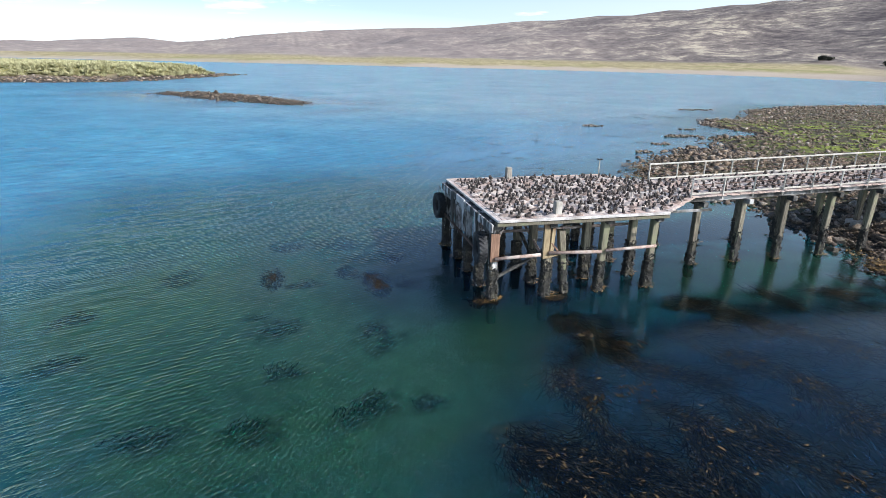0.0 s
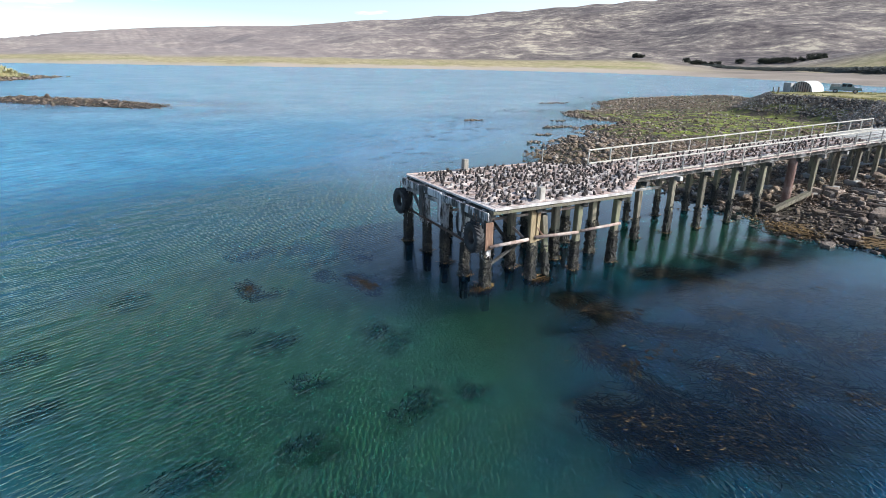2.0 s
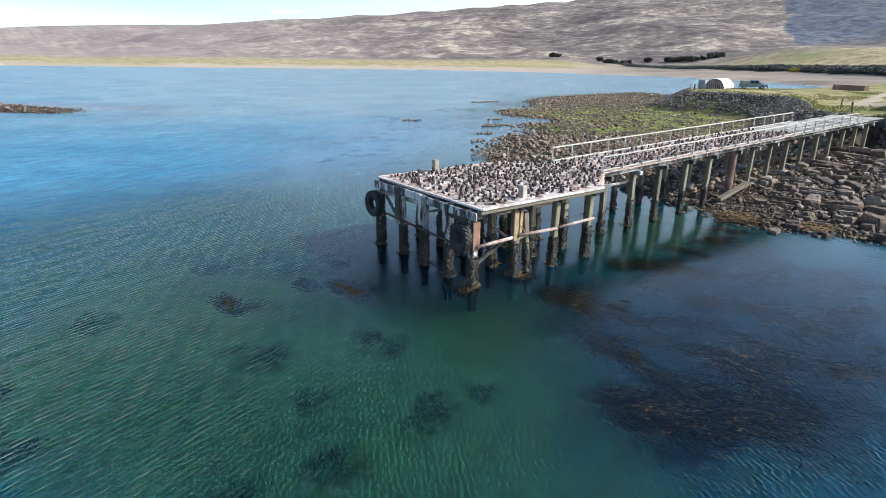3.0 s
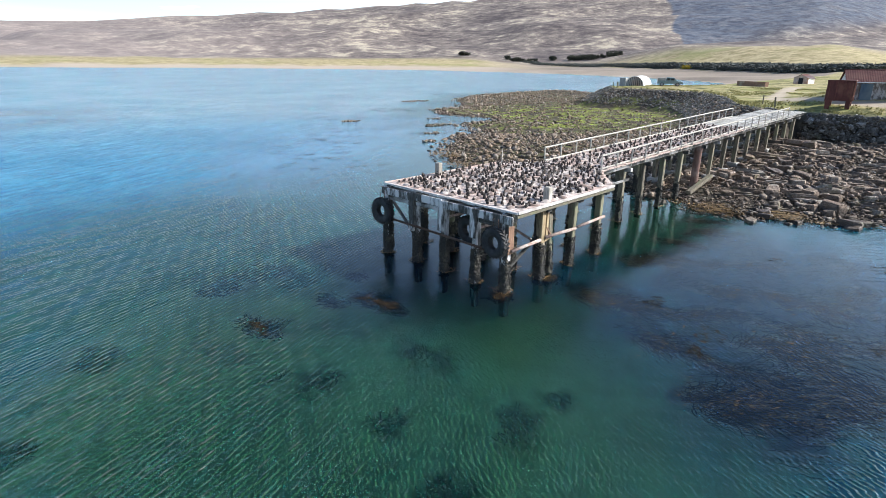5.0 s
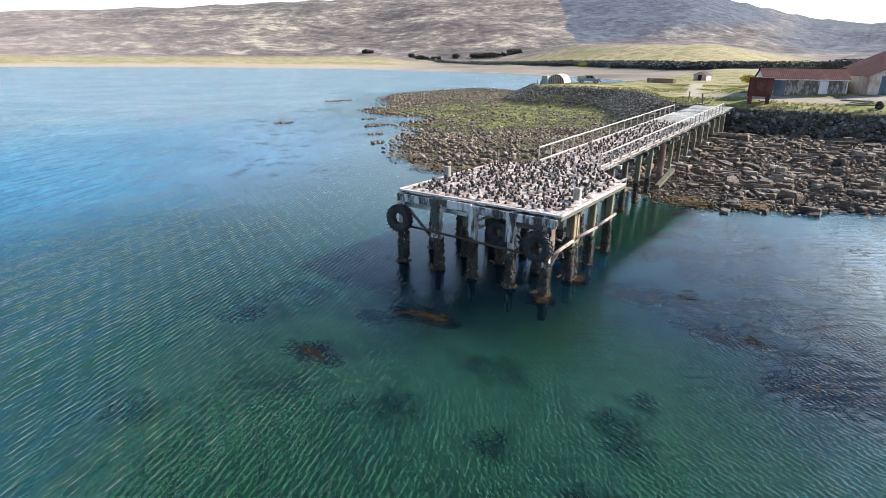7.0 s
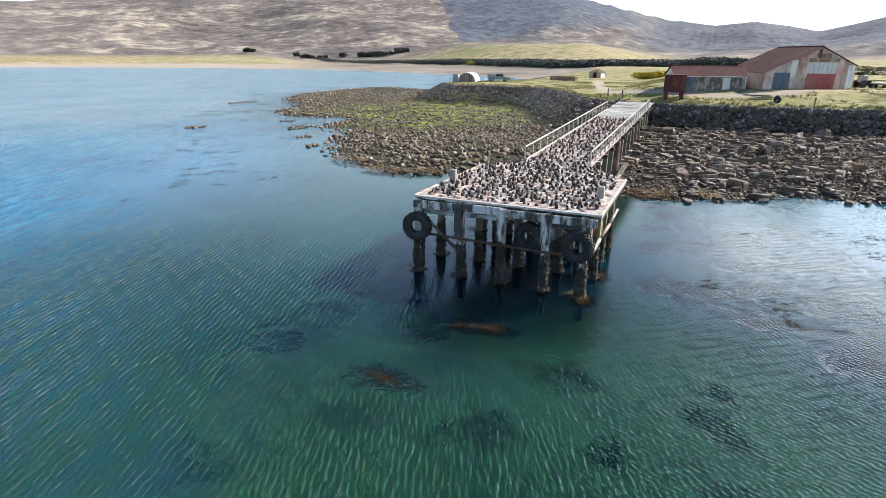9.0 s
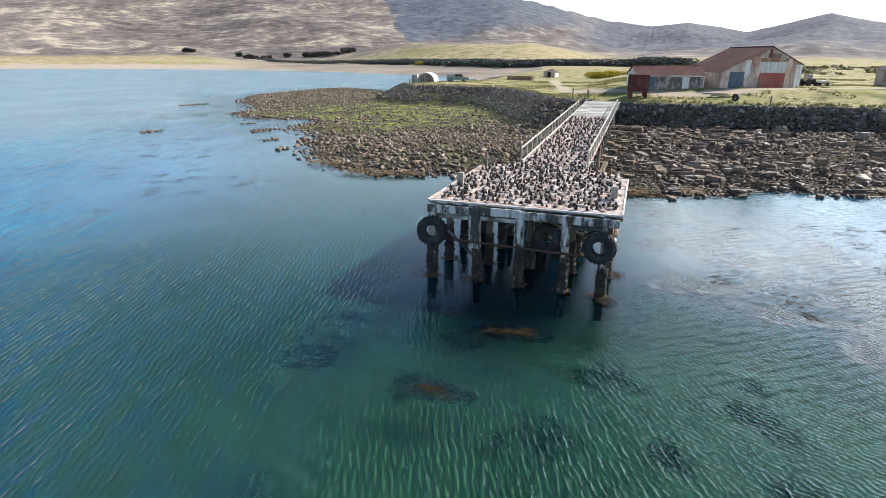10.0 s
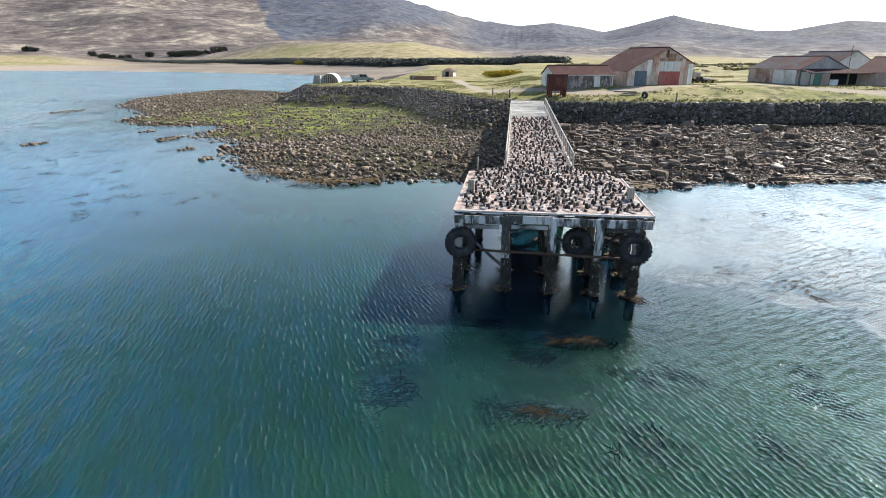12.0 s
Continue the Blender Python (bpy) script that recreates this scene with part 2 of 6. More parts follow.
def rock_material(name, a, b, weed, weed_top, pale):
    """Stone that carries brown weed low down, with pale lichen and dark cracks, each stone in its own tone."""
    n = Nodes(name)
    fine, mid = n.noise(14, 8, 0.72), n.noise(2.2, 6, 0.65)
    big = n.noise(0.22, 4, 0.6)
    isl = n.node("ShaderNodeNewGeometry").outputs["Random Per Island"]
    rnd = n.node("ShaderNodeObjectInfo").outputs["Random"]
    tone = n.math("FRACT", n.math("ADD", isl, rnd))
    c = n.mix(n.math("ADD", n.math("MULTIPLY", n.span(mid, 0.3, 0.7), 0.45), n.math("MULTIPLY", tone, 0.55)), a, b)
    c = n.mix(n.span(fine, 0.50, 0.38), c, tuple(q * 0.35 for q in a))
    c = n.mix(n.math("MULTIPLY", n.span(tone, 0.80, 0.95), n.span(fine, 0.4, 0.6)), c, pale)
    wet = n.span(n.math("ADD", n.axis(2), n.math("MULTIPLY", big, 0.9)), 0.3, weed_top, 1, 0)
    c = n.mix(n.math("MULTIPLY", wet, n.span(mid, 0.35, 0.6, 0.5, 1)), c, weed)
    green = n.math("MULTIPLY", n.span(n.noise(0.5, 5, 0.7), 0.55, 0.68), 0.5)
    c = n.mix(green, c, (0.12, 0.125, 0.045))
    gleam = n.math("MULTIPLY", n.span(n.math("FRACT", n.math("MULTIPLY", tone, 7.3)), 0.55, 0.7), n.span(big, 0.62, 0.45))
    return n.finish(c, n.span(n.math("MAXIMUM", wet, gleam), 0, 1, 0.9, 0.42), n.bump(n.math("ADD", fine, n.math("MULTIPLY", mid, 2.0)), 0.9, 0.08), spec=0.5)


M_SLAB = rock_material("grey_brown_slab_rock", (0.016, 0.011, 0.009), (0.41, 0.305, 0.225), (0.022, 0.015, 0.009), 1.15, (0.34, 0.31, 0.26))
M_BANK = rock_material("grey_bank_cobble", (0.085, 0.080, 0.073), (0.32, 0.30, 0.27), (0.05, 0.045, 0.04), 1.0, (0.45, 0.45, 0.43))
M_COBBLE = rock_material("brown_cobble_rock", (0.040, 0.028, 0.020), (0.45, 0.335, 0.235), (0.065, 0.040, 0.020), 0.9, (0.45, 0.42, 0.37))
M_WALLSTONE = rock_material("sea_wall_stone", (0.055, 0.050, 0.045), (0.24, 0.225, 0.205), (0.05, 0.045, 0.04), 1.0, (0.45, 0.45, 0.43))


def ground_material():
    n = Nodes("shore_ground_and_moor")
    f1, f2, f3 = n.noise(1.1, 8, 0.65), n.noise(0.07, 7, 0.65), n.noise(0.0045, 9, 0.62)
    f4 = n.noise(0.018, 10, 0.72, (1, 1, 3))
    f5 = n.noise(0.10, 8, 0.7)
    sand = n.mix(f1, (0.33, 0.27, 0.21), (0.53, 0.45, 0.37))
    stone = n.mix(n.span(f1, 0.3, 0.7), (0.022, 0.019, 0.016), (0.10, 0.085, 0.068))
    algae = n.mix(n.span(f1, 0.35, 0.6), (0.09, 0.095, 0.03), (0.27, 0.32, 0.055))
    grass = n.mix(n.span(f1, 0.35, 0.7), (0.15, 0.165, 0.045), (0.33, 0.32, 0.11))
    grass = n.mix(n.span(f2, 0.40, 0.53), grass, (0.39, 0.335, 0.17))
    grass = n.mix(n.math("MULTIPLY", n.span(n.noise(0.8, 7, 0.75), 0.47, 0.60), 0.75), grass, (0.13, 0.125, 0.045))
    grass = n.mix(n.span(n.noise(0.22, 7, 0.72), 0.52, 0.60), grass, (0.085, 0.09, 0.035))
    dry = n.mix(n.span(f5, 0.4, 0.6), (0.24, 0.205, 0.10), (0.47, 0.39, 0.23))
    dry = n.mix(n.span(n.noise(0.012, 7, 0.65), 0.52, 0.66), dry, n.mix(f5, (0.16, 0.17, 0.055), (0.34, 0.33, 0.13)))
    f6 = n.noise(0.035, 10, 0.74)
    moor = n.ramp(n.math("ADD", n.math("MULTIPLY", f3, 0.30), n.math("ADD", n.math("MULTIPLY", f4, 0.28), n.math("MULTIPLY", f6, 0.42))), (0.42, (0.072, 0.060, 0.060)), (0.48, (0.145, 0.122, 0.112)), (0.53, (0.24, 0.205, 0.175)), (0.575, (0.47, 0.41, 0.31)))
    # blue-grey shade of the mountain face and haze of far peaks, as colour
    hill_shade = n.mix(n.span(f6, 0.38, 0.62), (0.040, 0.052, 0.082), (0.13, 0.15, 0.185))
    # weed patches darken the sand, some with the jetty's shadow painted in
    sand = n.mix(n.span(n.math("MULTIPLY", n.attr("bed_weed_shade"), n.span(n.noise(1.6, 5, 0.65), 0.3, 0.7, 0.7, 1.3)), 0.15, 0.75), sand, (0.060, 0.050, 0.032))
    c = n.mix(n.attr("stone"), sand, stone)
    c = n.mix(n.math("MULTIPLY", n.attr("algae"), n.span(n.noise(0.35, 5, 0.7), 0.42, 0.58)), c, algae)
    c = n.mix(n.attr("grass"), c, grass)
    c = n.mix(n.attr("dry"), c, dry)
    # distance haze is mixed into the moor colour of the northern hills
    c = n.mix(n.attr("moor"), c, n.mix(n.attr("hill_haze"), moor, n.mix(f6, (0.26, 0.215, 0.20), (0.46, 0.39, 0.35))))
    side = n.span(n.math("ADD", n.attr("shade_edge"), n.math("MULTIPLY", f4, 0.03)), 0.510, 0.522)
    c = n.mix(n.math("MULTIPLY", n.math("MULTIPLY", n.attr("hill_shade"), side), n.span(f4, 0.35, 0.55, 0.6, 1)), c, hill_shade)
    return n.finish(c, 0.95, n.bump(f1, 0.6, 0.08), spec=0.15)


M_GROUND = ground_material()


def water_material():
    """Sea water: green over near sand, blue where it is deep, pale in the far bay where sky reflection is painted in,
    dark over the weed and in painted shade under the jetty; rippled but in the lee.
    """
    n = Nodes("rippled_sea_water")
    shallow, calm, weed, far = n.attr("shallow"), n.attr("calm"), n.attr("weed"), n.attr("open")
    patch = n.span(n.noise(0.06, 4, 0.55), 0.35, 0.65)
    cloudy = n.span(n.noise(0.35, 4, 0.6), 0.3, 0.7)
    deep = n.mix(patch, (0.003, 0.026, 0.062), (0.006, 0.040, 0.090))
    # bay and wide hold the bright sky reflection of far water as body colour
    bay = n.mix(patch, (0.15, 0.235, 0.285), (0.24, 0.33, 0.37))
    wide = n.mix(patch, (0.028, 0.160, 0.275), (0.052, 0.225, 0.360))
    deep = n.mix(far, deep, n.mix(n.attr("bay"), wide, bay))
    deep = n.mix(n.math("MULTIPLY", n.attr("teal"), 0.85), deep, n.mix(patch, (0.006, 0.030, 0.018), (0.012, 0.048, 0.028)))
    green = n.mix(cloudy, n.mix(patch, (0.009, 0.045, 0.025), (0.014, 0.060, 0.030)), n.mix(patch, (0.014, 0.069, 0.030), (0.025, 0.095, 0.038)))
    body = n.mix(shallow, deep, green)
    # dark over weed, and painted shade under the jetty head
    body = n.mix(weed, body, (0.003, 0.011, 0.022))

    def train(heading, length, warp, phase=0.0):
        """One train of ripples whose crests lie along heading (degrees), length metres apart."""
        mp = n.node("ShaderNodeMapping", Vector=n.pos)
        mp.inputs["Rotation"].default_value = (0, 0, radians(-heading))
        w = n.node("ShaderNodeTexWave", Vector=mp.outputs[0], Scale=0.31416 / length, Distortion=warp, Detail=2.0, Detail_Scale=1.1, Detail_Roughness=0.6, Phase_Offset=phase)
        w.bands_direction = "Y"
        return w.outputs["Fac"], mp.outputs[0]

    def crossed(*trains):
        """Trains that cross at small angles, drawn up into short sharp crests."""
        total = None
        for heading, length, size, phase in trains:
            w = n.math("MULTIPLY", train(heading, length, 3.2, phase)[0], size)
            total = w if total is None else n.math("ADD", total, w)
        return n.math("POWER", n.math("DIVIDE", total, sum(q[2] for q in trains)), 2.8)

    swell, along = train(24, 1.15, 4.0)
    west = crossed((20, 0.24, 1.0, 0.0), (30, 0.19, 0.8, 1.3), (9, 0.28, 0.6, 2.1), (14, 0.16, 0.5, 4.0))
    small = crossed((66, 0.15, 1.0, 0.4), (22, 0.13, 0.9, 1.7), (44, 0.17, 0.8, 2.9))
    east = crossed((62, 0.18, 1.0, 0.0), (46, 0.21, 0.8, 0.7), (78, 0.15, 0.8, 1.9), (28, 0.19, 0.7, 3.1))
    turned = n.attr("turned")
    rip = n.math("ADD", n.math("MULTIPLY", west, n.math("SUBTRACT", 1.0, turned)), n.math("MULTIPLY", east, turned))
    fine = n.noise(16.0, 2, 0.5, (0.5, 1.0, 1.0), along)
    lee = n.attr("lee")
    gust = n.math("MULTIPLY", n.span(n.noise(0.05, 3, 0.6, (0.5, 1.3, 1)), 0.35, 0.65, 0.7, 1.25), n.span(n.noise(0.32, 3, 0.6, (0.45, 1.0, 1), along), 0.35, 0.62, 0.75, 1.25))
    h = n.math("MULTIPLY", rip, n.span(lee, 0, 1, n.span(turned, 0, 1, 0.036, 0.031), 0.014))
    h = n.math("ADD", h, n.math("MULTIPLY", swell, n.span(far, 0, 1, 0.006, 0.03)))
    h = n.math("ADD", h, n.math("ADD", n.math("MULTIPLY", fine, 0.008), n.math("MULTIPLY", small, n.span(lee, 0, 1, 0.003, 0.011))))
    h = n.math("ADD", h, n.math("MULTIPLY", n.noise(1.6, 4, 0.65, (0.45, 1.0, 1.0), along), n.span(far, 0, 1, 0.010, 0.34)))
    h = n.math("ADD", h, n.math("MULTIPLY", n.noise(0.45, 4, 0.6, (0.3, 1.0, 1.0), along), n.span(far, 0, 1, 0.01, 0.30)))
    amp = n.math("MULTIPLY", gust, n.span(calm, 0, 1, 1.0, 0.18))
    bump = n.node("ShaderNodeBump", Height=n.math("MULTIPLY", h, amp), Strength=1.0, Distance=1.0).outputs[0]
    # uneven reflection of the wave facets, painted as streaks in the body colour
    facet_streaks = n.noise(1.5, 6, 0.7, (0.22, 1.0, 1), along)
    body = n.mix(n.math("MULTIPLY", n.span(facet_streaks, 0.42, 0.62), n.span(far, 0, 1, 0.15, 0.65)), body, n.mix(n.attr("bay"), (0.002, 0.050, 0.15), (0.040, 0.145, 0.23)))
    # light wanders some way through the murk before it comes back
    murk = n.node("ShaderNodeSubsurfaceScattering", Color=body, Scale=1.0, Radius=(0.5, 1.5, 1.3), Normal=bump)
    clear = n.node("ShaderNodeBsdfTransparent", Color=n.mix(n.attr("fronds"), (0.34, 0.70, 0.53), (0.76, 0.90, 0.78)))
    see = n.math("MAXIMUM", n.math("MULTIPLY", shallow, 0.72), n.math("MULTIPLY", n.attr("fronds"), 0.95))
    inner = n.node("ShaderNodeMixShader", Fac=see)
    n.put(inner.inputs[1], murk.outputs[0])
    n.put(inner.inputs[2], clear.outputs[0])
    gloss = n.node("ShaderNodeBsdfGlossy", Color=n.mix(calm, (0.72, 0.90, 1.0), (0.84, 0.94, 1.0)), Roughness=n.span(far, 0, 1, 0.05, 0.14), Normal=bump)
    fres = n.node("ShaderNodeFresnel", IOR=1.33, Normal=bump)
    # broken water mirrors less at a flat angle than a still sheet
    broken = n.math("MULTIPLY", n.span(calm, 0, 1, 0.95, 1.0), n.span(far, 0, 1, 1.0, 0.72))
    top = n.node("ShaderNodeMixShader", Fac=n.math("MULTIPLY", fres.outputs[0], broken))
    n.put(top.inputs[1], inner.outputs[0])
    n.put(top.inputs[2], gloss.outputs[0])
    n.t.links.new(top.outputs[0], n.out.inputs[0])
    return n.m


M_WATER = water_material()


def leafy(name, a, b, scale=3.0, rough=0.7):
    n = Nodes(name)
    isl = n.node("ShaderNodeNewGeometry").outputs["Random Per Island"]
    c = n.mix(n.math("MULTIPLY", n.math("ADD", n.noise(scale, 4), isl), 0.5), a, b)
    return n.finish(c, rough)




def frond_material(name, dark, light, power):
    """Wet fronds, most of them dark, a few catching the light."""
    n = Nodes(name)
    isl = n.node("ShaderNodeNewGeometry").outputs["Random Per Island"]
    c = n.mix(n.math("MULTIPLY", n.math("POWER", isl, power), n.span(n.noise(1.2, 4), 0.3, 0.7, 0.5, 1.2)), dark, light)
    return n.finish(c, 0.8, spec=0.1)


M_FROND = frond_material("red_brown_fronds", (0.035, 0.022, 0.014), (0.30, 0.185, 0.095), 2.4)
M_WETFROND = frond_material("wet_dark_fronds", (0.010, 0.007, 0.005), (0.085, 0.052, 0.028), 2.4)
M_CLUMP = frond_material("golden_brown_fronds", (0.012, 0.009, 0.005), (0.115, 0.072, 0.026), 3.0)
M_WEED = leafy("golden_weed", (0.05, 0.03, 0.012), (0.30, 0.19, 0.07), 3.0, 0.6)
M_GORSE = leafy("dark_gorse", (0.070, 0.080, 0.078), (0.115, 0.125, 0.105), 0.4, 0.8)
M_GORSEGOLD = leafy("flowering_gorse", (0.34, 0.26, 0.03), (0.66, 0.50, 0.05), 0.8, 0.8)
M_TUSSAC = leafy("tussac_grass", (0.31, 0.31, 0.15), (0.54, 0.50, 0.30), 0.12, 0.85)
M_HEATH = leafy("olive_heath", (0.09, 0.09, 0.04), (0.24, 0.21, 0.10), 0.4, 0.9)
M_DUSTY = worn("dusty_light_panel", (0.34, 0.38, 0.39), (0.56, 0.59, 0.58), 3.0, (1, 1, 0.3), (0.40, 0.33, 0.28), 0.5, 0.1, 0.005, vary=0.12)
M_LAWN = leafy("lawn_grass", (0.17, 0.17, 0.05), (0.50, 0.44, 0.20), 0.25, 0.9)
M_TREE = leafy("dark_tree_leaves", (0.022, 0.026, 0.020), (0.065, 0.070, 0.045), 0.5, 0.85)


# ------------------------------------------------------------------ mesh helpers
def mesh_of(name, verts, faces, material):
    me = bpy.data.meshes.new(name)
    me.from_pydata([tuple(v) for v in verts], [], [tuple(f) for f in faces])
    me.materials.append(material)
    me.update()
    return me


def big_mesh(name, verts, faces, material, smooth=False):
    """A mesh from arrays: faces is an (n, k) array."""
    verts, faces = np.asarray(verts, np.float32), np.asarray(faces, np.int32)
    me = bpy.data.meshes.new(name)
    k = faces.shape[1]
    me.vertices.add(len(verts))
    me.vertices.foreach_set("co", verts.ravel())
    me.loops.add(faces.size)
    me.loops.foreach_set("vertex_index", faces.ravel())
    me.polygons.add(len(faces))
    me.polygons.foreach_set("loop_start", np.arange(len(faces), dtype=np.int32) * k)
    if smooth:
        me.polygons.foreach_set("use_smooth", np.ones(len(faces), bool))
    me.materials.append(material)
    me.update(calc_edges=True)
    return me


def thing(name, label, category, group="", at=(0, 0, 0), turn=0.0):
    ob = tagged(new(name), label, category, group)
    ob.matrix_world = pose(*at, 0, 0, turn)
    return ob


def part(name, bm, material, parent, label="", smooth=False):
    me = bpy.data.meshes.new(name)
    if smooth:
        for f in bm.faces:
            f.smooth = True
    bm.to_mesh(me)
    bm.free()
    me.materials.append(material)
    ob = new(name, me)
    ob.parent = parent
    if label:
        ob["label"] = label
    return ob


def box(bm, x0, x1, y0, y1, z0, z1, bevel=0.0, turn=None):
    """Adds a box, with its edges bevelled if asked, to bm."""
    m = Matrix.Translation(((x0 + x1) / 2, (y0 + y1) / 2, (z0 + z1) / 2))
    if turn is not None:
        m = m @ turn
    v = bmesh.ops.create_cube(bm, size=1, matrix=m @ Matrix.Diagonal((x1 - x0, y1 - y0, z1 - z0, 1)))["verts"]
    if bevel:
        edges = list({e for q in v for e in q.link_edges})
        bmesh.ops.bevel(bm, geom=edges, offset=bevel, segments=1, affect="EDGES")
    return v


def boxed(name, parent, material, x0, x1, y0, y1, z0, z1, bevel=0.015, label=""):
    bm = bmesh.new()
    box(bm, x0, x1, y0, y1, z0, z1, bevel)
    return part(name, bm, material, parent, label)


def rod(bm, a, b, r, sides=8, r2=None):
    a, b = Vector(a), Vector(b)
    d = b - a
    m = Matrix.Translation((a + b) / 2) @ d.to_track_quat("Z", "Y").to_matrix().to_4x4()
    return bmesh.ops.create_cone(bm, cap_ends=True, segments=sides, radius1=r, radius2=r if r2 is None else r2, depth=d.length, matrix=m)["verts"]


def beam(name, parent, material, a, b, wide, high, label="", bevel=0.012):
    """A squared timber from a to b."""
    a, b = Vector(a), Vector(b)
    d = b - a
    bm = bmesh.new()
    box(bm, -wide / 2, wide / 2, -high / 2, high / 2, -d.length / 2, d.length / 2, bevel)
    q = d.to_track_quat("Z", "Y")
    bm.transform(Matrix.Translation((a + b) / 2) @ q.to_matrix().to_4x4())
    return part(name, bm, material, parent, label)


rng = np.random.default_rng(7)


# ------------------------------------------------------------------ lie of the land
COAST = [(22, 3), (20.4, 0), (20.4, -2), (22.3, -4), (22, -5.2), (24.6, -9), (25, -12.5), (26.3, -17), (27.5, -22), (28.4, -26), (31, -36), (37, -60),
         (60, -200), (110, -700), (300, -6000), (6000, -6000), (6000, 6000), (-6000, 6000), (-6000, 2600), (-1500, 1100), (-300, 800), (0, 690), (120, 625), (230, 585),
         (335, 500), (395, 400), (390, 310), (376, 240), (345, 170), (306, 115), (268, 82), (225, 62), (165, 50), (122, 50), (117, 58), (135, 66), (148, 82), (143, 96),
         (120, 99), (98, 93), (90, 88), (76, 73), (70, 69), (64, 69.5), (58, 60), (59, 52), (57, 46.5), (52, 48), (47, 46.5), (43.5, 42.5), (42, 35), (39, 37.5), (35.8, 37), (30, 33),
         (25.8, 29.7), (22.4, 25.6), (20.6, 20.2), (22.9, 16), (23.8, 12), (22.6, 7)]
PLATEAU = [(53.2, -6), (53, 2.6), (55.6, 7.3), (59.5, 11.5), (75, 18.4), (87, 26), (91, 36), (90, 45), (97, 50), (108, 49), (115, 44), (130, 38), (165, 42),
           (260, 50), (376, 62), (418, 72), (450, 110), (515, 165), (580, 227), (645, 326), (700, 490), (770, 700), (900, 1000), (2500, 6000), (6000, 6000), (6000, -6000), (310, -6000), (130, -700), (85, -200), (62, -60), (57, -36), (54.4, -25), (53.7, -16)]
SKYLINE = [(-180, 0.5), (-60, 1.2), (-40, 1.9), (-29, 2.6), (-26.6, 2.85), (-24, 2.35), (-21.7, 1.9), (-18.7, 2.5), (-15.8, 3.1), (-13.6, 3.65), (-11, 2.9), (-7.9, 2.2), (-5.5, 2.7), (-3.2, 3.06), (-0.2, 2.8),
           (4, 3.4), (10.3, 5.0), (14, 5.7), (20, 6.1), (28, 6.2), (36, 5.8), (42, 5.3), (46, 5.05), (53, 4.5), (60, 3.95), (65, 3.6), (70, 3.2), (75, 2.78), (80, 2.5), (88, 2.1),
           (93, 1.6), (98, 0.95), (100, 0.85), (103, 1.1), (108, 0.75), (112, 0.35), (125, 0.3), (180, 0.4)]


def to_polygon(px, py, poly):
    """Signed distance of points to a closed outline, positive inside."""
    px, py = px.ravel(), py.ravel()
    best = np.full(px.shape, 1e18)
    inside = np.zeros(px.shape, bool)
    for (ax, ay), (bx, by) in zip(poly, poly[1:] + poly[:1]):
        ex, ey = bx - ax, by - ay
        t = np.clip(((px - ax) * ex + (py - ay) * ey) / (ex * ex + ey * ey), 0, 1)
        best = np.minimum(best, (px - ax - t * ex) ** 2 + (py - ay - t * ey) ** 2)
        if ey != 0:
            cross = (ay > py) != (by > py)
            inside ^= cross & (px < ax + (py - ay) * ex / ey)
    d = np.sqrt(best)
    return np.where(inside, d, -d)


def ease(v, a, b):
    t = np.clip((v - a) / (b - a), 0, 1)
    return t * t * (3 - 2 * t)


def waves(x, y, scale, seed, octaves=4, gain=0.55):
    """Smooth value noise on a lattice, about -1 to 1."""
    out, amp, tot = np.zeros_like(x), 1.0, 0.0
    r = np.random.default_rng(seed)
    table = r.random((256, 256)) * 2 - 1
    for o in range(octaves):
        u, v = x / scale + 17.3 * o, y / scale + 5.1 * o
        i, j = np.floor(u).astype(int), np.floor(v).astype(int)
        fu, fv = u - i, v - j
        fu, fv = fu * fu * (3 - 2 * fu), fv * fv * (3 - 2 * fv)
        g = lambda a, b: table[a % 256, b % 256]
        out += amp * ((g(i, j) * (1 - fu) + g(i + 1, j) * fu) * (1 - fv) + (g(i, j + 1) * (1 - fu) + g(i + 1, j + 1) * fu) * fv)
        tot += amp
        amp *= gain
        scale /= 2.03
    return out / tot * 1.6


TRACK = [(118, 20), (90, 15), (72, 11), (62, 5.5), (58.4, 0.5), (58.2, -6), (61.0, -12.5), (66.5, -21.5), (71, -27), (69, -31.5), (64, -36), (63, -46)]


def to_segment(px, py, a, b):
    ex, ey = b[0] - a[0], b[1] - a[1]
    t = np.clip(((px - a[0]) * ex + (py - a[1]) * ey) / (ex * ex + ey * ey), 0, 1)
    return np.hypot(px - a[0] - t * ex, py - a[1] - t * ey)


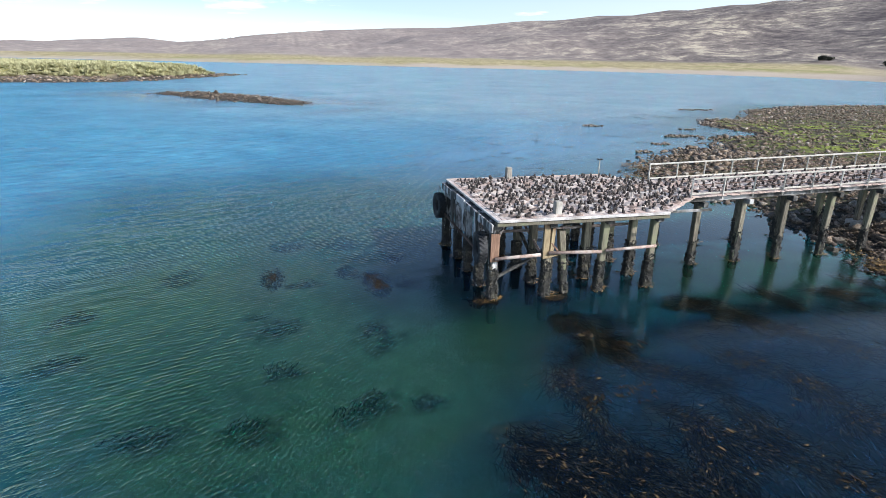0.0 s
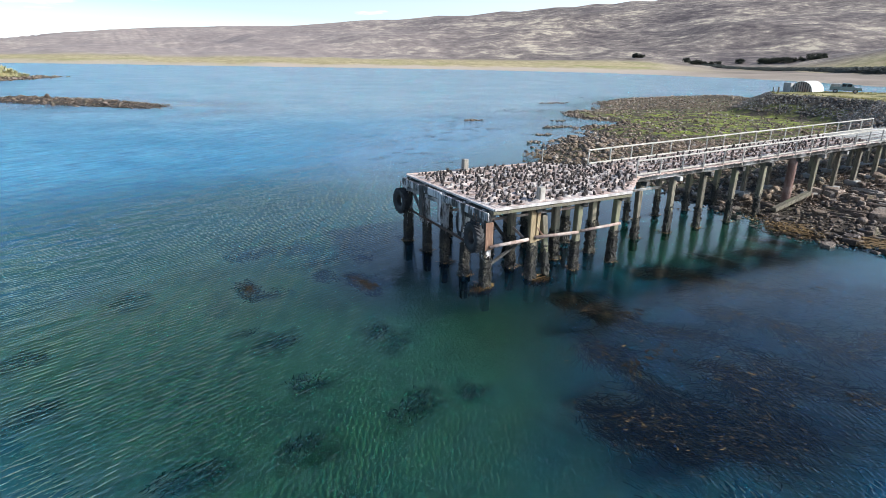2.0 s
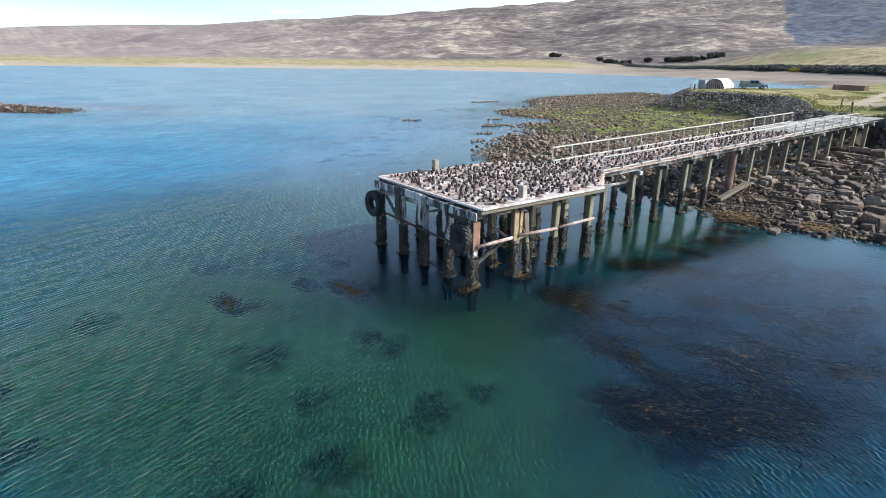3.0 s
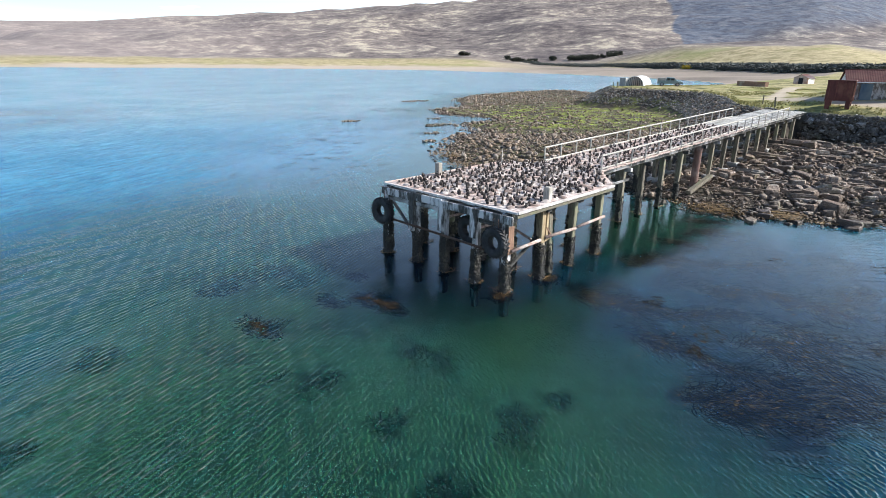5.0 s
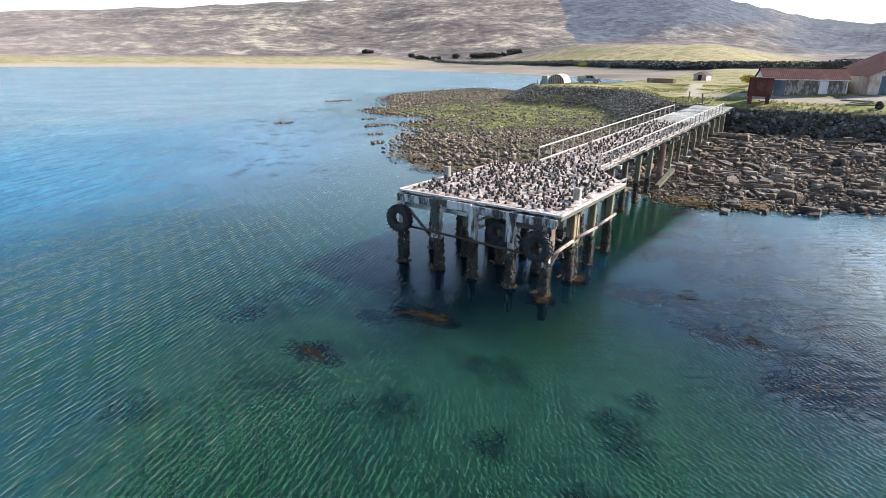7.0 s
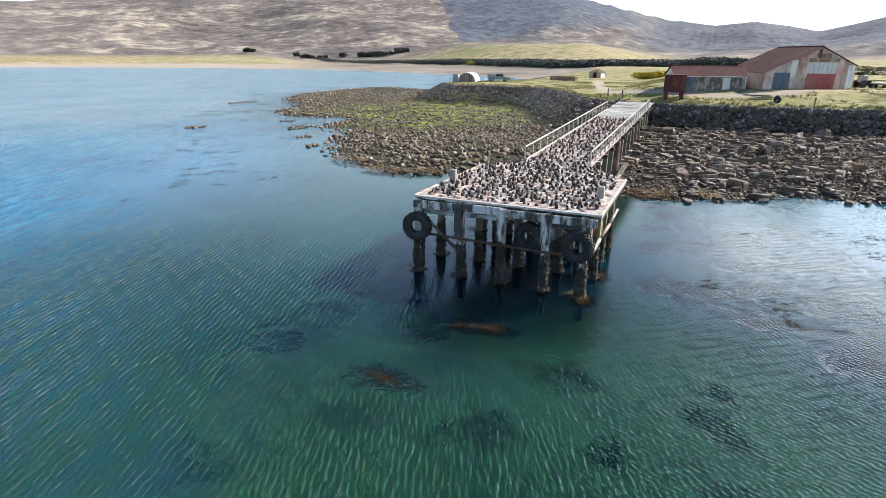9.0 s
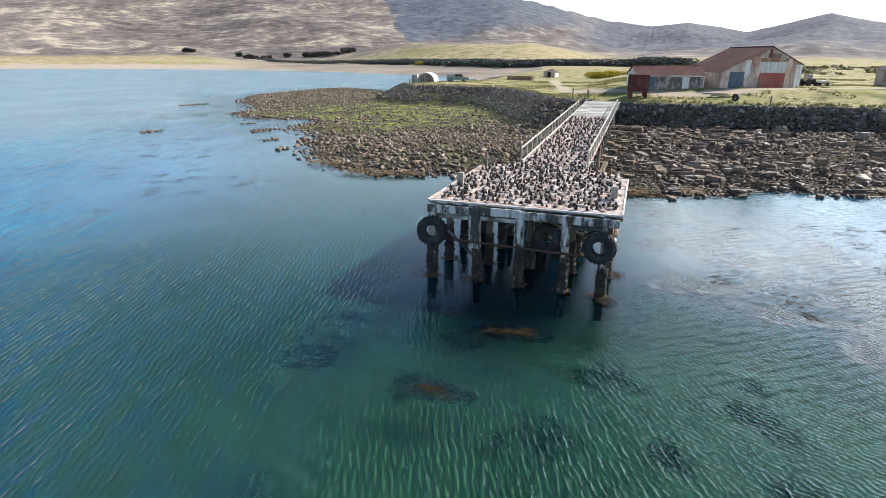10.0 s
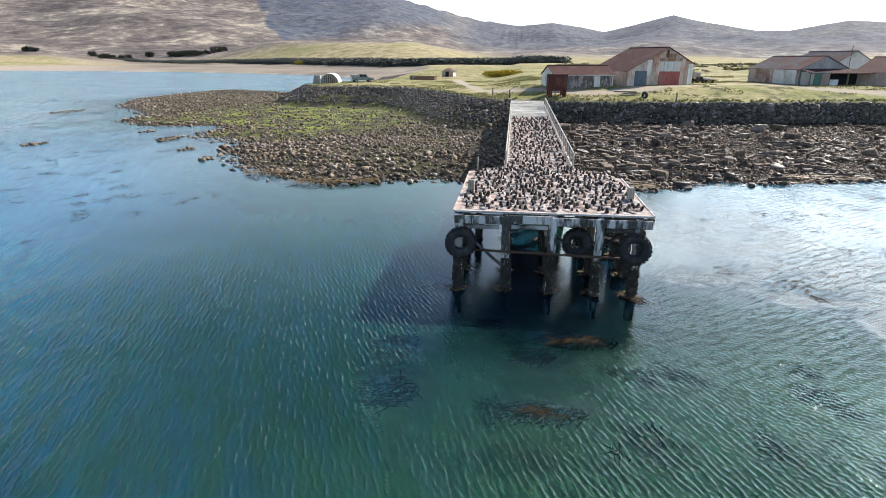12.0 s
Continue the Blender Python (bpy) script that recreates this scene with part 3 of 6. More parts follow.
def land(x, y):
    """Height of the ground and the masks of its covers."""
    x, y = np.asarray(x, float).ravel(), np.asarray(y, float).ravel()
    ds, dp = to_polygon(x, y, COAST), to_polygon(x, y, PLATEAU)
    r, az = np.hypot(x, y), np.degrees(np.arctan2(y, x))
    rough = waves(x, y, 5.0, 1, 4)
    # sea bed and foreshore
    z = np.where(ds < 0, -0.10 - 1.0 * ease(-ds, 0, 18), 2.1 * (1 - np.exp(-np.maximum(ds, 0) / 15)))
    north = ease(y, 4, 14) * ease(x, 130, 115)
    z = np.where(ds > 0, z * (1 - 0.45 * north * ease(x, 30, 45)), z)
    z += np.where(ds > -6, 0.16, 0.10) * rough * (r < 300)
    # bank and plateau
    slope = np.where(y < 3.5, 2.6, 0.5) * (x < 125) + 0.15 * (x >= 125)
    fall = 4.45 + np.minimum(dp, 0) * slope
    z = np.where(dp < 0, np.where(ds > 0, np.maximum(z, np.minimum(fall, 4.45)), z), z)
    rise = 0.15 * ease(y, 12, 2) + 0.03
    up = 4.45 + rise * np.clip(dp, 0, 8.5) + 0.004 * np.clip(dp - 8.5, 0, 300)
    z = np.where(dp >= 0, up + 0.05 * rough, z)
    # plain, foothill and mountains
    el = np.interp(az, [a for a, _ in SKYLINE], [e for _, e in SKYLINE])
    far = np.interp(az, [-180, -30, 2, 12, 95, 100, 180], [3600, 3600, 3600, 2700, 2700, 4200, 4200])
    foot = np.interp(az, [-180, -5, 5, 30, 50, 110, 180], [500, 500, 620, 700, 760, 1000, 1000])
    s = np.clip((r - foot) / (far - foot), 0, 1.0)
    top = 9.5 + far * np.tan(np.radians(el))
    hill = (0.32 * s + 0.68 * s ** 1.7) * top
    hill *= np.where(r > far, np.maximum(0, 1 - (r - far) / 2500), 1)
    fold = waves(x, y, 420, 3, 6) * 30 * ease(s, 0.03, 0.3) * ease(s, 1.0, 0.72) + waves(x, y, 90, 4, 4) * 4 * ease(s, 0, 0.2) * ease(s, 1.0, 0.8)
    rise1 = (17 + 5 * waves(x, y, 150, 15, 3)) * ease(r, 440, 780) * ease(az, 1, 12) * ease(az, 31, 22) * ease(r, 1500, 900)
    inland = ease(az, 33, 44)
    back = inland + (1 - inland) * ease(dp, 0, 110)
    z = np.where((ds > 0) & (r > 200), z + (hill + fold + rise1) * back + np.where(dp < 0, 4.0 * ease(ds, 15, 120) * ease(az, 33, 44), 0.0) + waves(x, y, 60, 9, 3) * 0.8 * ease(r, 200, 400), z)
    # covers
    grass = ease(dp, -0.3, 0.6) * (x < 700)
    stone = ease(ds, -3, 0.5) * (1 - grass) * np.maximum(ease(r, 250, 180), (1 - inland) * (0.50 + 0.25 * waves(x, y, 40, 93, 3)))
    algae = np.exp(-((x - 66) / 17) ** 2 - ((y - 42) / 17) ** 2) * 1.5 + 0.25 * north
    algae = np.clip(algae, 0, 1) * (ds > 1) * (dp < -3)
    dry = ease(r, 250, 420) * (inland * ease(ds, 40, 60) + (1 - inland) * ease(dp, -5, 6))
    track = np.min([to_segment(x, y, a, b) for a, b in zip(TRACK[:-1], TRACK[1:])], axis=0)
    grass = grass * (1 - 0.85 * ease(track + 0.7 * waves(x, y, 3.0, 44, 3), 1.7, 0.6))
    dry = dry * np.interp(az, [-180, 0, 12, 180], [0.5, 0.6, 1.0, 1.0])
    moor = ease(s, 0.02, 0.10)
    # northern hills paled in colour to stand for haze
    hill_haze = 0.6 * ease(az, 46, 84)
    # hard-edged shadow across the mountain, drawn as a colour boundary
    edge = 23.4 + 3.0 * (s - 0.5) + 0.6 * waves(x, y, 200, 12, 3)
    shade_edge = np.clip(0.5 + (edge - az) / 24.0, 0, 1)
    hill_shade = ease(az, 2, 9) * ease(s + 0.02 * (az - 18), 0.24, 0.40)
    # far peaks get the same blue in place of distance haze
    hill_shade = np.maximum(hill_shade, 0.9 * ease(az, 9, 3) * ease(s, 0.05, 0.24))
    hill_shade = hill_shade * (r > 300)
    return z, dict(shade_edge=shade_edge, stone=stone, algae=algae, grass=grass, dry=dry, moor=moor, hill_shade=hill_shade, hill_haze=hill_haze, shallow=np.clip(np.exp(-((x + 9) / np.where(x < -9, 8.0 + 5.0 * ease(y, -5, 3), 13.0 - 3.0 * ease(y, -4, 4))) ** 2 - ((y - 0.5) / (14 - 5.0 * ease(y, -3, 7))) ** 2) * 1.3 + 1.2 * np.exp(-((x - 13) / 6.0) ** 2 - ((y - 1.2) / 3.6) ** 2) + 0.35 * ease(ds, -14, -2), 0, 1), depth=ds)


def spaced(lo, hi, step, far, grow=1.12):
    """Grid lines: even from lo to hi, then wider and wider out to far."""
    inner = list(np.arange(lo, hi + step * 0.5, step))
    left, right, g = [], [], step
    while inner[0] - sum(left) > -far:
        g *= grow
        left.append(g)
    a = inner[0] - np.cumsum(left)
    g, right = step, []
    while inner[-1] + sum(right) < far:
        g *= grow
        right.append(g)
    b = inner[-1] + np.cumsum(right)
    return np.array(list(a[::-1]) + inner + list(b))


def sheet(name, xs, ys, material):
    gx, gy = np.meshgrid(xs, ys, indexing="ij")
    z, masks = land(gx, gy)
    n, m = len(xs), len(ys)
    idx = np.arange(n * m).reshape(n, m)
    f = np.stack([idx[:-1, :-1], idx[1:, :-1], idx[1:, 1:], idx[:-1, 1:]], -1).reshape(-1, 4)
    return gx.ravel(), gy.ravel(), z, masks, f


# patches of weed on the sea bed, past y = 10 with the jetty's painted shadow: middle and half-widths
SUNK = [(-8.7, 1.2, 0.8, 0.6), (-8.6, -2.0, 0.9, 0.6), (-6.3, -5.1, 1.2, 0.7), (-5.8, -4.3, 0.6, 0.5), (-4.1, -5.1, 0.7, 0.5), (-5.2, 0.4, 0.6, 1.0), (-13.6, 8.2, 1.0, 0.7), (-9.7, 2.5, 0.5, 0.4),
        (-17.0, 3.8, 0.9, 0.6), (-16.3, 0.2, 0.9, 0.6), (-9.7, -5.2, 0.8, 0.6), (-12.8, -5.0, 1.3, 0.8), (-7.7, 6.2, 0.8, 0.6), (-10.0, 17.2, 1.7, 1.2), (-7.6, 14.8, 2.2, 1.5), (-5.3, 12.4, 2.5, 1.5), (-3.4, 10.2, 2.0, 1.4), (-2.6, 5.6, 0.7, 0.8)]
gx, gy, gz, masks, gf = sheet("ground", spaced(-22, 112, 0.6, 5200, 1.065), spaced(-42, 100, 0.7, 5200, 1.065), M_GROUND)
masks["bed_weed_shade"] = np.zeros_like(gx)
vx, vy = gx + 0.8 * waves(gx, gy, 2.4, 73, 3), gy + 0.8 * waves(gx, gy, 2.4, 74, 3)
for cx, cy, rx_, ry_ in SUNK:
    masks["bed_weed_shade"] = np.maximum(masks["bed_weed_shade"], np.exp(-((vx - cx) / (rx_ * 1.1)) ** 2 - ((vy - cy) / (ry_ * 1.1)) ** 2))
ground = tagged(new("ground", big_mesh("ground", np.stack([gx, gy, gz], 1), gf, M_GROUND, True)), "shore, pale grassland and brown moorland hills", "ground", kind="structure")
for key in ("stone", "algae", "grass", "dry", "moor", "hill_shade", "hill_haze", "bed_weed_shade", "shade_edge"):
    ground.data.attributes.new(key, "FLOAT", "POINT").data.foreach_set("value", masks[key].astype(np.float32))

wx, wy, wz, wm, wf = sheet("water", spaced(-20, 24, 0.4, 5200, 1.07), spaced(-18, 34, 0.4, 5200, 1.07), M_WATER)
water = tagged(new("water", big_mesh("water", np.stack([wx, wy, wz * 0], 1), wf, M_WATER, True)), "rippled blue and green sea water", "water", kind="structure")
streak = waves(wx * 0.5 + wy * 0.2, wy * 1.0 - wx * 0.45, 14, 21, 4)
calm = np.maximum(ease(wm["depth"], -44, -8) * ease(wx, -8, 10), ease(wx - 0.18 * wy, -4, 34) * 0.85)
calm = np.clip(calm * 1.25 + 0.35 * streak * ease(calm, 0.02, 0.4), 0, 1) * (1 - 0.55 * ease(np.hypot(wx, wy), 60, 130))
water.data.attributes.new("shallow", "FLOAT", "POINT").data.foreach_set("value", (wm["shallow"]).astype(np.float32))
BED = [(-1.2, -9.2, 2.2, 1.6), (0.8, -10.4, 2.6, 1.8), (2.6, -9.2, 2.4, 1.6), (0.4, -6.4, 1.0, 1.6), (1.2, -5.0, 1.2, 1.0), (3.2, -2.3, 1.5, 0.9), (2.4, -3.4, 1.4, 0.8), (5.2, -7.0, 2.6, 1.2), (5.5, -10.8, 3.0, 2.2),
       (8.6, -6.6, 3.2, 1.2), (9.4, -9.2, 3.4, 1.6), (7.4, -4.2, 2.4, 0.9), (12.5, -5.2, 3.2, 1.3), (10.5, -2.6, 2.4, 0.8), (15.0, -3.6, 2.6, 1.2), (13.5, -8.5, 3.0, 1.4), (2.0, -12.6, 3.0, 1.4), (-2.4, -11.2, 1.4, 1.0)]
weed = np.zeros_like(wx)
ux, uy = wx + 0.55 * waves(wx, wy, 1.7, 71, 3), wy + 0.55 * waves(wx, wy, 1.7, 72, 3)
for cx, cy, rx_, ry_ in BED:
    weed = np.maximum(weed, 0.62 * np.exp(-((ux - cx) / (rx_ * 1.1)) ** 2 - ((uy - cy) / (ry_ * 1.2)) ** 2))
# trains of fronds in the current: their course and half-width
TRAINS = [([(2.2, -1.5), (2.4, -3.2), (2.8, -4.6)], 0.45), ([(0.3, -4.6), (0.3, -6.3), (0.2, -8.2), (-0.2, -9.8)], 0.24), ([(2.2, -4.8), (3.5, -6.0), (4.6, -7.0)], 0.28),
          ([(1.8, -8.1), (2.9, -8.6), (3.8, -10.2)], 0.35), ([(7.1, -1.3), (8.8, -2.0), (9.4, -3.9), (10.5, -5.0), (11.7, -6.6)], 0.45), ([(12.0, -0.4), (12.3, -2.3)], 0.4),
          ([(13.9, -1.2), (16.3, -2.4)], 0.4), ([(6.5, -5.0), (7.5, -7.7)], 0.5), ([(-2.6, -8.0), (-2.0, -9.4), (-1.0, -11.2)], 0.50), ([(-1.8, -8.2), (-0.9, -9.8), (0.4, -11.6)], 0.45),
          ([(17.0, 0.3), (18.1, -1.6)], 0.3), ([(4.8, -7.4), (4.6, -9.4)], 0.3), ([(0.4, -9.2), (1.3, -11.6)], 0.4), ([(2.9, -8.4), (2.0, -11.5)], 0.45),
          ([(4.5, -10.4), (5.7, -12.4)], 0.45), ([(8.3, -7.0), (7.6, -9.7), (10.7, -10.5)], 0.5)]
STREAMS = []
stream_rng = np.random.default_rng(17)
for course, half in TRAINS:
    legs = [(Vector(p), Vector(q)) for p, q in zip(course, course[1:])]
    total = sum((q - p).length for p, q in legs)
    for _ in range(int(total * half * 18)):
        p, q = legs[int(stream_rng.choice(len(legs), p=[(q - p).length / total for p, q in legs]))]
        spot, sh = p.lerp(q, stream_rng.random()), math.atan2(q.y - p.y, q.x - p.x) + stream_rng.normal(0, 0.22)
        off = stream_rng.normal(0, half * 0.6)
        sx, sy = spot.x - math.sin(sh) * off, spot.y + math.cos(sh) * off
        line = []
        for k in range(5):
            line.append((sx, sy, sh))
            sx, sy, sh = sx + 0.22 * math.cos(sh), sy + 0.22 * math.sin(sh), sh + stream_rng.normal(0.02, 0.14)
        STREAMS.append((line, 0.05 + 0.08 * stream_rng.random(), stream_rng.random()))
near_bed = np.where((wx > -8) & (wx < 20) & (wy > -20) & (wy < 2))[0]
for line, wide_, _ in STREAMS:
    for sx, sy, sh in line:
        weed[near_bed] = np.maximum(weed[near_bed], np.exp(-((wx[near_bed] - sx) ** 2 + (wy[near_bed] - sy) ** 2) / (0.24 + wide_) ** 2))
glimpse = weed.copy()
CLUMPS = [(-4.4, 3.2, 0.6, 1.5), (-5.6, 4.8, 0.5, 0.8), (-9.0, 4.6, 0.5, 1.3), (-8.4, 9.3, 0.9, 0.9), (-5.8, 9.6, 0.5, 0.9), (-3.3, 6.3, 0.5, 0.6), (-0.6, 0.2, 0.6, 0.5), (0.4, 8.6, 0.8, 0.4), (2.6, 0.0, 0.7, 0.5)]
for cx, cy, rx_, ry_ in CLUMPS:
    glimpse = np.maximum(glimpse, 0.4 * np.exp(-((ux - cx) / (rx_ * 1.1)) ** 2 - ((uy - cy) / (ry_ * 1.1)) ** 2))
    weed = np.maximum(weed, 0.5 * np.exp(-((ux - cx) / (rx_ * 1.25)) ** 2 - ((uy - cy) / (ry_ * 1.25)) ** 2))
water.data.attributes.new("fronds", "FLOAT", "POINT").data.foreach_set("value", np.clip(glimpse * 1.35, 0, 1).astype(np.float32))
lee = np.exp(-((wx - 5) / 9.0) ** 4 - ((wy - 3) / 9.0) ** 4)
turned = ease(wx + 0.9 * (2 - wy), -12, 3) * ease(wy, 9, 1)
water.data.attributes.new("turned", "FLOAT", "POINT").data.foreach_set("value", turned.astype(np.float32))
water.data.attributes.new("lee", "FLOAT", "POINT").data.foreach_set("value", lee.astype(np.float32))
# weed and kelp bed; the jetty term also paints shade below the deck
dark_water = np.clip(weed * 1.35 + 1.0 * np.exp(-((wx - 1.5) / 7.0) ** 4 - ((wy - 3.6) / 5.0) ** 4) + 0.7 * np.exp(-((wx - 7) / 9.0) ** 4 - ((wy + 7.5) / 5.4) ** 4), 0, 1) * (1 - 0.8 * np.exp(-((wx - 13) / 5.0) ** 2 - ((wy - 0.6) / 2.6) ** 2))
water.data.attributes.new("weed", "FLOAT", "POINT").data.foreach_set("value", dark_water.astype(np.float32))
calm = calm * (1 - 0.3 * ease(wy, 30, 70))
halo = np.exp(-((to_segment(wx, wy, (-38, 136), (-5, 103)) - 4) / 13) ** 2) * ease(streak, -0.6, 0.15)
calm = np.maximum(calm, 0.9 * halo)
calm = np.maximum(calm, np.clip(weed * 1.3, 0, 0.9))
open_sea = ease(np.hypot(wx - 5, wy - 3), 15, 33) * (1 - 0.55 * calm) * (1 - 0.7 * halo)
# where the sky's pale reflection is painted into far bay water
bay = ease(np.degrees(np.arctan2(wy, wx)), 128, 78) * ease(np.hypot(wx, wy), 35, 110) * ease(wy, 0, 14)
teal = ease(wx, -30, -17) * ease(wy, 4, 11) * ease(wy, 40, 17)
water.data.attributes.new("teal", "FLOAT", "POINT").data.foreach_set("value", teal.astype(np.float32))
# bright glitter round the reef, painted as paler water
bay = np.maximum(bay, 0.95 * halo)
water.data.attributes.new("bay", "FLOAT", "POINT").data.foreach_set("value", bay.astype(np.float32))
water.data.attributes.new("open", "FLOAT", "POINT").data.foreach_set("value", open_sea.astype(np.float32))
water.data.attributes.new("calm", "FLOAT", "POINT").data.foreach_set("value", calm.astype(np.float32))



# ------------------------------------------------------------------ jetty head
DECK = 3.57
HEAD = 7.6          # the straight part of the head, seaward edge to the chamfer
WIDE = 8.25
GANG = (2.25, 6.3)  # south and north edge of the approach
GX0, GX1 = 10.5, 51.8


def gang_z(x):
    return DECK + 0.05 + (x - GX0) * (4.62 - DECK - 0.05) / (GX1 - GX0)


jetty = thing("jetty", "timber jetty head on piles, deck whitened by droppings", "jetty")
PILE_X = [-0.05, 2.4, 5.0, 7.4]
PILE_Y = [0.52, 2.12, 4.05, 6.0, 8.0]


def pile_shape(w, x, y, z0, z1, lean=(0, 0), chips=3):
    """A squared pile, a little twisted and worn at its edges."""
    bm = bmesh.new()
    steps = 7
    rings = []
    for i in range(steps + 1):
        t = i / steps
        z = z0 + (z1 - z0) * t
        h = w / 2 * (1 + rng.uniform(-0.05, 0.05) - 0.10 * math.exp(-((z - 1.2) / 0.5) ** 2))
        c = h * 0.22
        cx, cy = x + lean[0] * (z1 - z), y + lean[1] * (z1 - z)
        ring = [(cx + a, cy + b, z) for a, b in ((h, h - c), (h - c, h), (c - h, h), (-h, h - c), (-h, c - h), (c - h, -h), (h - c, -h), (h, c - h))]
        rings.append([bm.verts.new(q) for q in ring])
    for a, b in zip(rings, rings[1:]):
        for k in range(8):
            bm.faces.new((a[k], a[(k + 1) % 8], b[(k + 1) % 8], b[k]))
    bm.faces.new(rings[-1])
    bm.faces.new(rings[0][::-1])
    return bm


def crust_shape(w, x, y, z0, z1, lean=(0, 0), top=3.4, lumps=90):
    """Mussels grown round a pile, as a thick lumpy sleeve of small shells."""
    bm = bmesh.new()
    base = [(-0.05, 0, 0.018), (0.05, 0, 0.018), (0, 0.035, 0), (0, -0.035, 0), (0, 0, 0.045), (0, 0, -0.03)]
    faces = [(0, 2, 4), (2, 1, 4), (1, 3, 4), (3, 0, 4), (2, 0, 5), (1, 2, 5), (3, 1, 5), (0, 3, 5)]
    rings = []
    for i in range(6):
        z = z0 + (z1 - z0) * i / 5 * 0.86
        h, ring = w / 2 * 1.05, []
        for k in range(12):
            a = 2 * math.pi * k / 12
            q = h * min(1.0 / max(abs(math.cos(a)), 1e-6), 1.0 / max(abs(math.sin(a)), 1e-6), 1.25) * rng.uniform(0.97, 1.12)
            up = rng.uniform(-0.22, 0.22) if i == 5 else 0.0
            ring.append(bm.verts.new((x + q * math.cos(a) + lean[0] * (top - z), y + q * math.sin(a) + lean[1] * (top - z), z + up)))
        rings.append(ring)
    for a, b in zip(rings, rings[1:]):
        for k in range(12):
            bm.faces.new((a[k], a[(k + 1) % 12], b[(k + 1) % 12], b[k]))
    for i in range(lumps):
        t = rng.random() ** 0.8
        z = z0 + (z1 - z0) * t
        side, u = rng.integers(4), rng.uniform(-1, 1)
        h = w / 2 * 1.04
        px, py = ((h, u * h), (-h, u * h), (u * h, h), (u * h, -h))[side]
        m = Matrix.Translation((x + px + lean[0] * (top - z), y + py + lean[1] * (top - z), z)) @ Euler(rng.uniform(0, 6.3, 3)).to_matrix().to_4x4() @ Matrix.Scale(rng.uniform(1.0, 2.4) * (1.15 - 0.5 * t), 4)
        vs = [bm.verts.new(m @ Vector(b)) for b in base]
        for f in faces:
            bm.faces.new([vs[k] for k in f])
    return bm


for i, px in enumerate(PILE_X):
    for j, py in enumerate(PILE_Y):
        if i == 3 and j == 4:
            py = 7.6
        w = rng.uniform(0.29, 0.36)
        lean = (rng.uniform(-0.02, 0.02), rng.uniform(-0.02, 0.02))
        top = DECK - 0.16 if i else DECK - 0.12
        p = part("support_post", pile_shape(w, px, py, -2.2, top, lean), M_PILE if i else M_STREAK, jetty, "squared timber pile")
        tagged(part("mussel_crust", crust_shape(w, px, py, -0.25, rng.uniform(1.4, 1.9), lean, top, 400), M_MUSSEL, p, "dark crust of mussels"), kind="stuff")

# leaning brace pile on the south side
p = part("support_post", pile_shape(0.28, 2.95, 0.55, -2.0, 2.9, (0.14, 0.02)), M_PILE, jetty, "leaning timber brace pile")
tagged(part("mussel_crust", crust_shape(0.28, 2.95, 0.55, -0.2, 1.5, (0.14, 0.02), 2.9, 90), M_MUSSEL, p), kind="stuff")

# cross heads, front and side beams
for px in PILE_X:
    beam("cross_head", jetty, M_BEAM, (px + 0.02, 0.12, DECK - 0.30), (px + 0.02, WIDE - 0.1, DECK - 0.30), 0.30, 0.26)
for a, b in ((0.05, 2.0), (2.05, 4.0), (4.05, 6.1), (6.15, 8.2)):
    drop = rng.uniform(-0.03, 0.03)
    boxed("fascia", jetty, M_STREAK, -0.33, -0.24, a, b, DECK - 0.47 + drop, DECK - 0.12 + drop, 0.02, "white-stained front timber")
beam("side_beam", jetty, M_PILE, (-0.12, 0.05, DECK - 0.17), (HEAD + 0.1, 0.05, DECK - 0.17), 0.20, 0.12, "greenish bleached side beam")
for py in (0.16, 0.52, 2.2, 4.1, 6.0, 7.95):
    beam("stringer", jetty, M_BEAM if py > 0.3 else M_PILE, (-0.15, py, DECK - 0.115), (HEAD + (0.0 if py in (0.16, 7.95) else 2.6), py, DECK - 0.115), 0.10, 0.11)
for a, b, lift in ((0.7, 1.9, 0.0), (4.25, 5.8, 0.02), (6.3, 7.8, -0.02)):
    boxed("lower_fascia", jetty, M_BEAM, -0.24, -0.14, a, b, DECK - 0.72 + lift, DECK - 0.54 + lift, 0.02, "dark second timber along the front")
for y0, y1, z0, z1 in ((0.45, 4.1, 1.78, 1.86), (4.0, 8.1, 1.86, 1.95)):
    bm = bmesh.new()
    rod(bm, (-0.36, y0, z0), (-0.36, y1, z1), 0.055, 10)
    part("waler", bm, M_CHAIN, jetty, "dark rusty horizontal pipe along the front", True)
for y, h in ((2.12, 1.0), (4.05, 1.1), (6.0, 1.5)):
    beam("fender_post", jetty, M_STREAK, (-0.30, y + 0.02, DECK - 0.15), (-0.31, y + 0.02, DECK - 0.15 - h - 0.3), 0.34, 0.12, "bleached fender timber on the front")


def pipe(a, b, r, label="rusty pink pipe brace", parent=jetty, name="pipe_brace", mat=None):
    bm = bmesh.new()
    rod(bm, a, b, r, 10)
    return part(name, bm, mat or M_PIPE, parent, label, True)


pipe((-0.05, 0.22, 1.90), (1.95, 0.22, 1.96), 0.075)
pipe((2.30, 0.20, 2.02), (4.75, 0.20, 1.93), 0.075)
pipe((4.95, 0.22, 1.96), (7.4, 0.22, 2.02), 0.07)
pipe((0.3, 2.45, 2.35), (7.5, 2.45, 2.4), 0.07)
pipe((0.1, 0.4, 2.75), (1.2, 2.2, 3.15), 0.07)
pipe((0.3, 4.3, 2.5), (7.2, 4.3, 2.4), 0.065)
pipe((2.3, 0.8, 1.7), (2.5, 4.2, 2.6), 0.06)
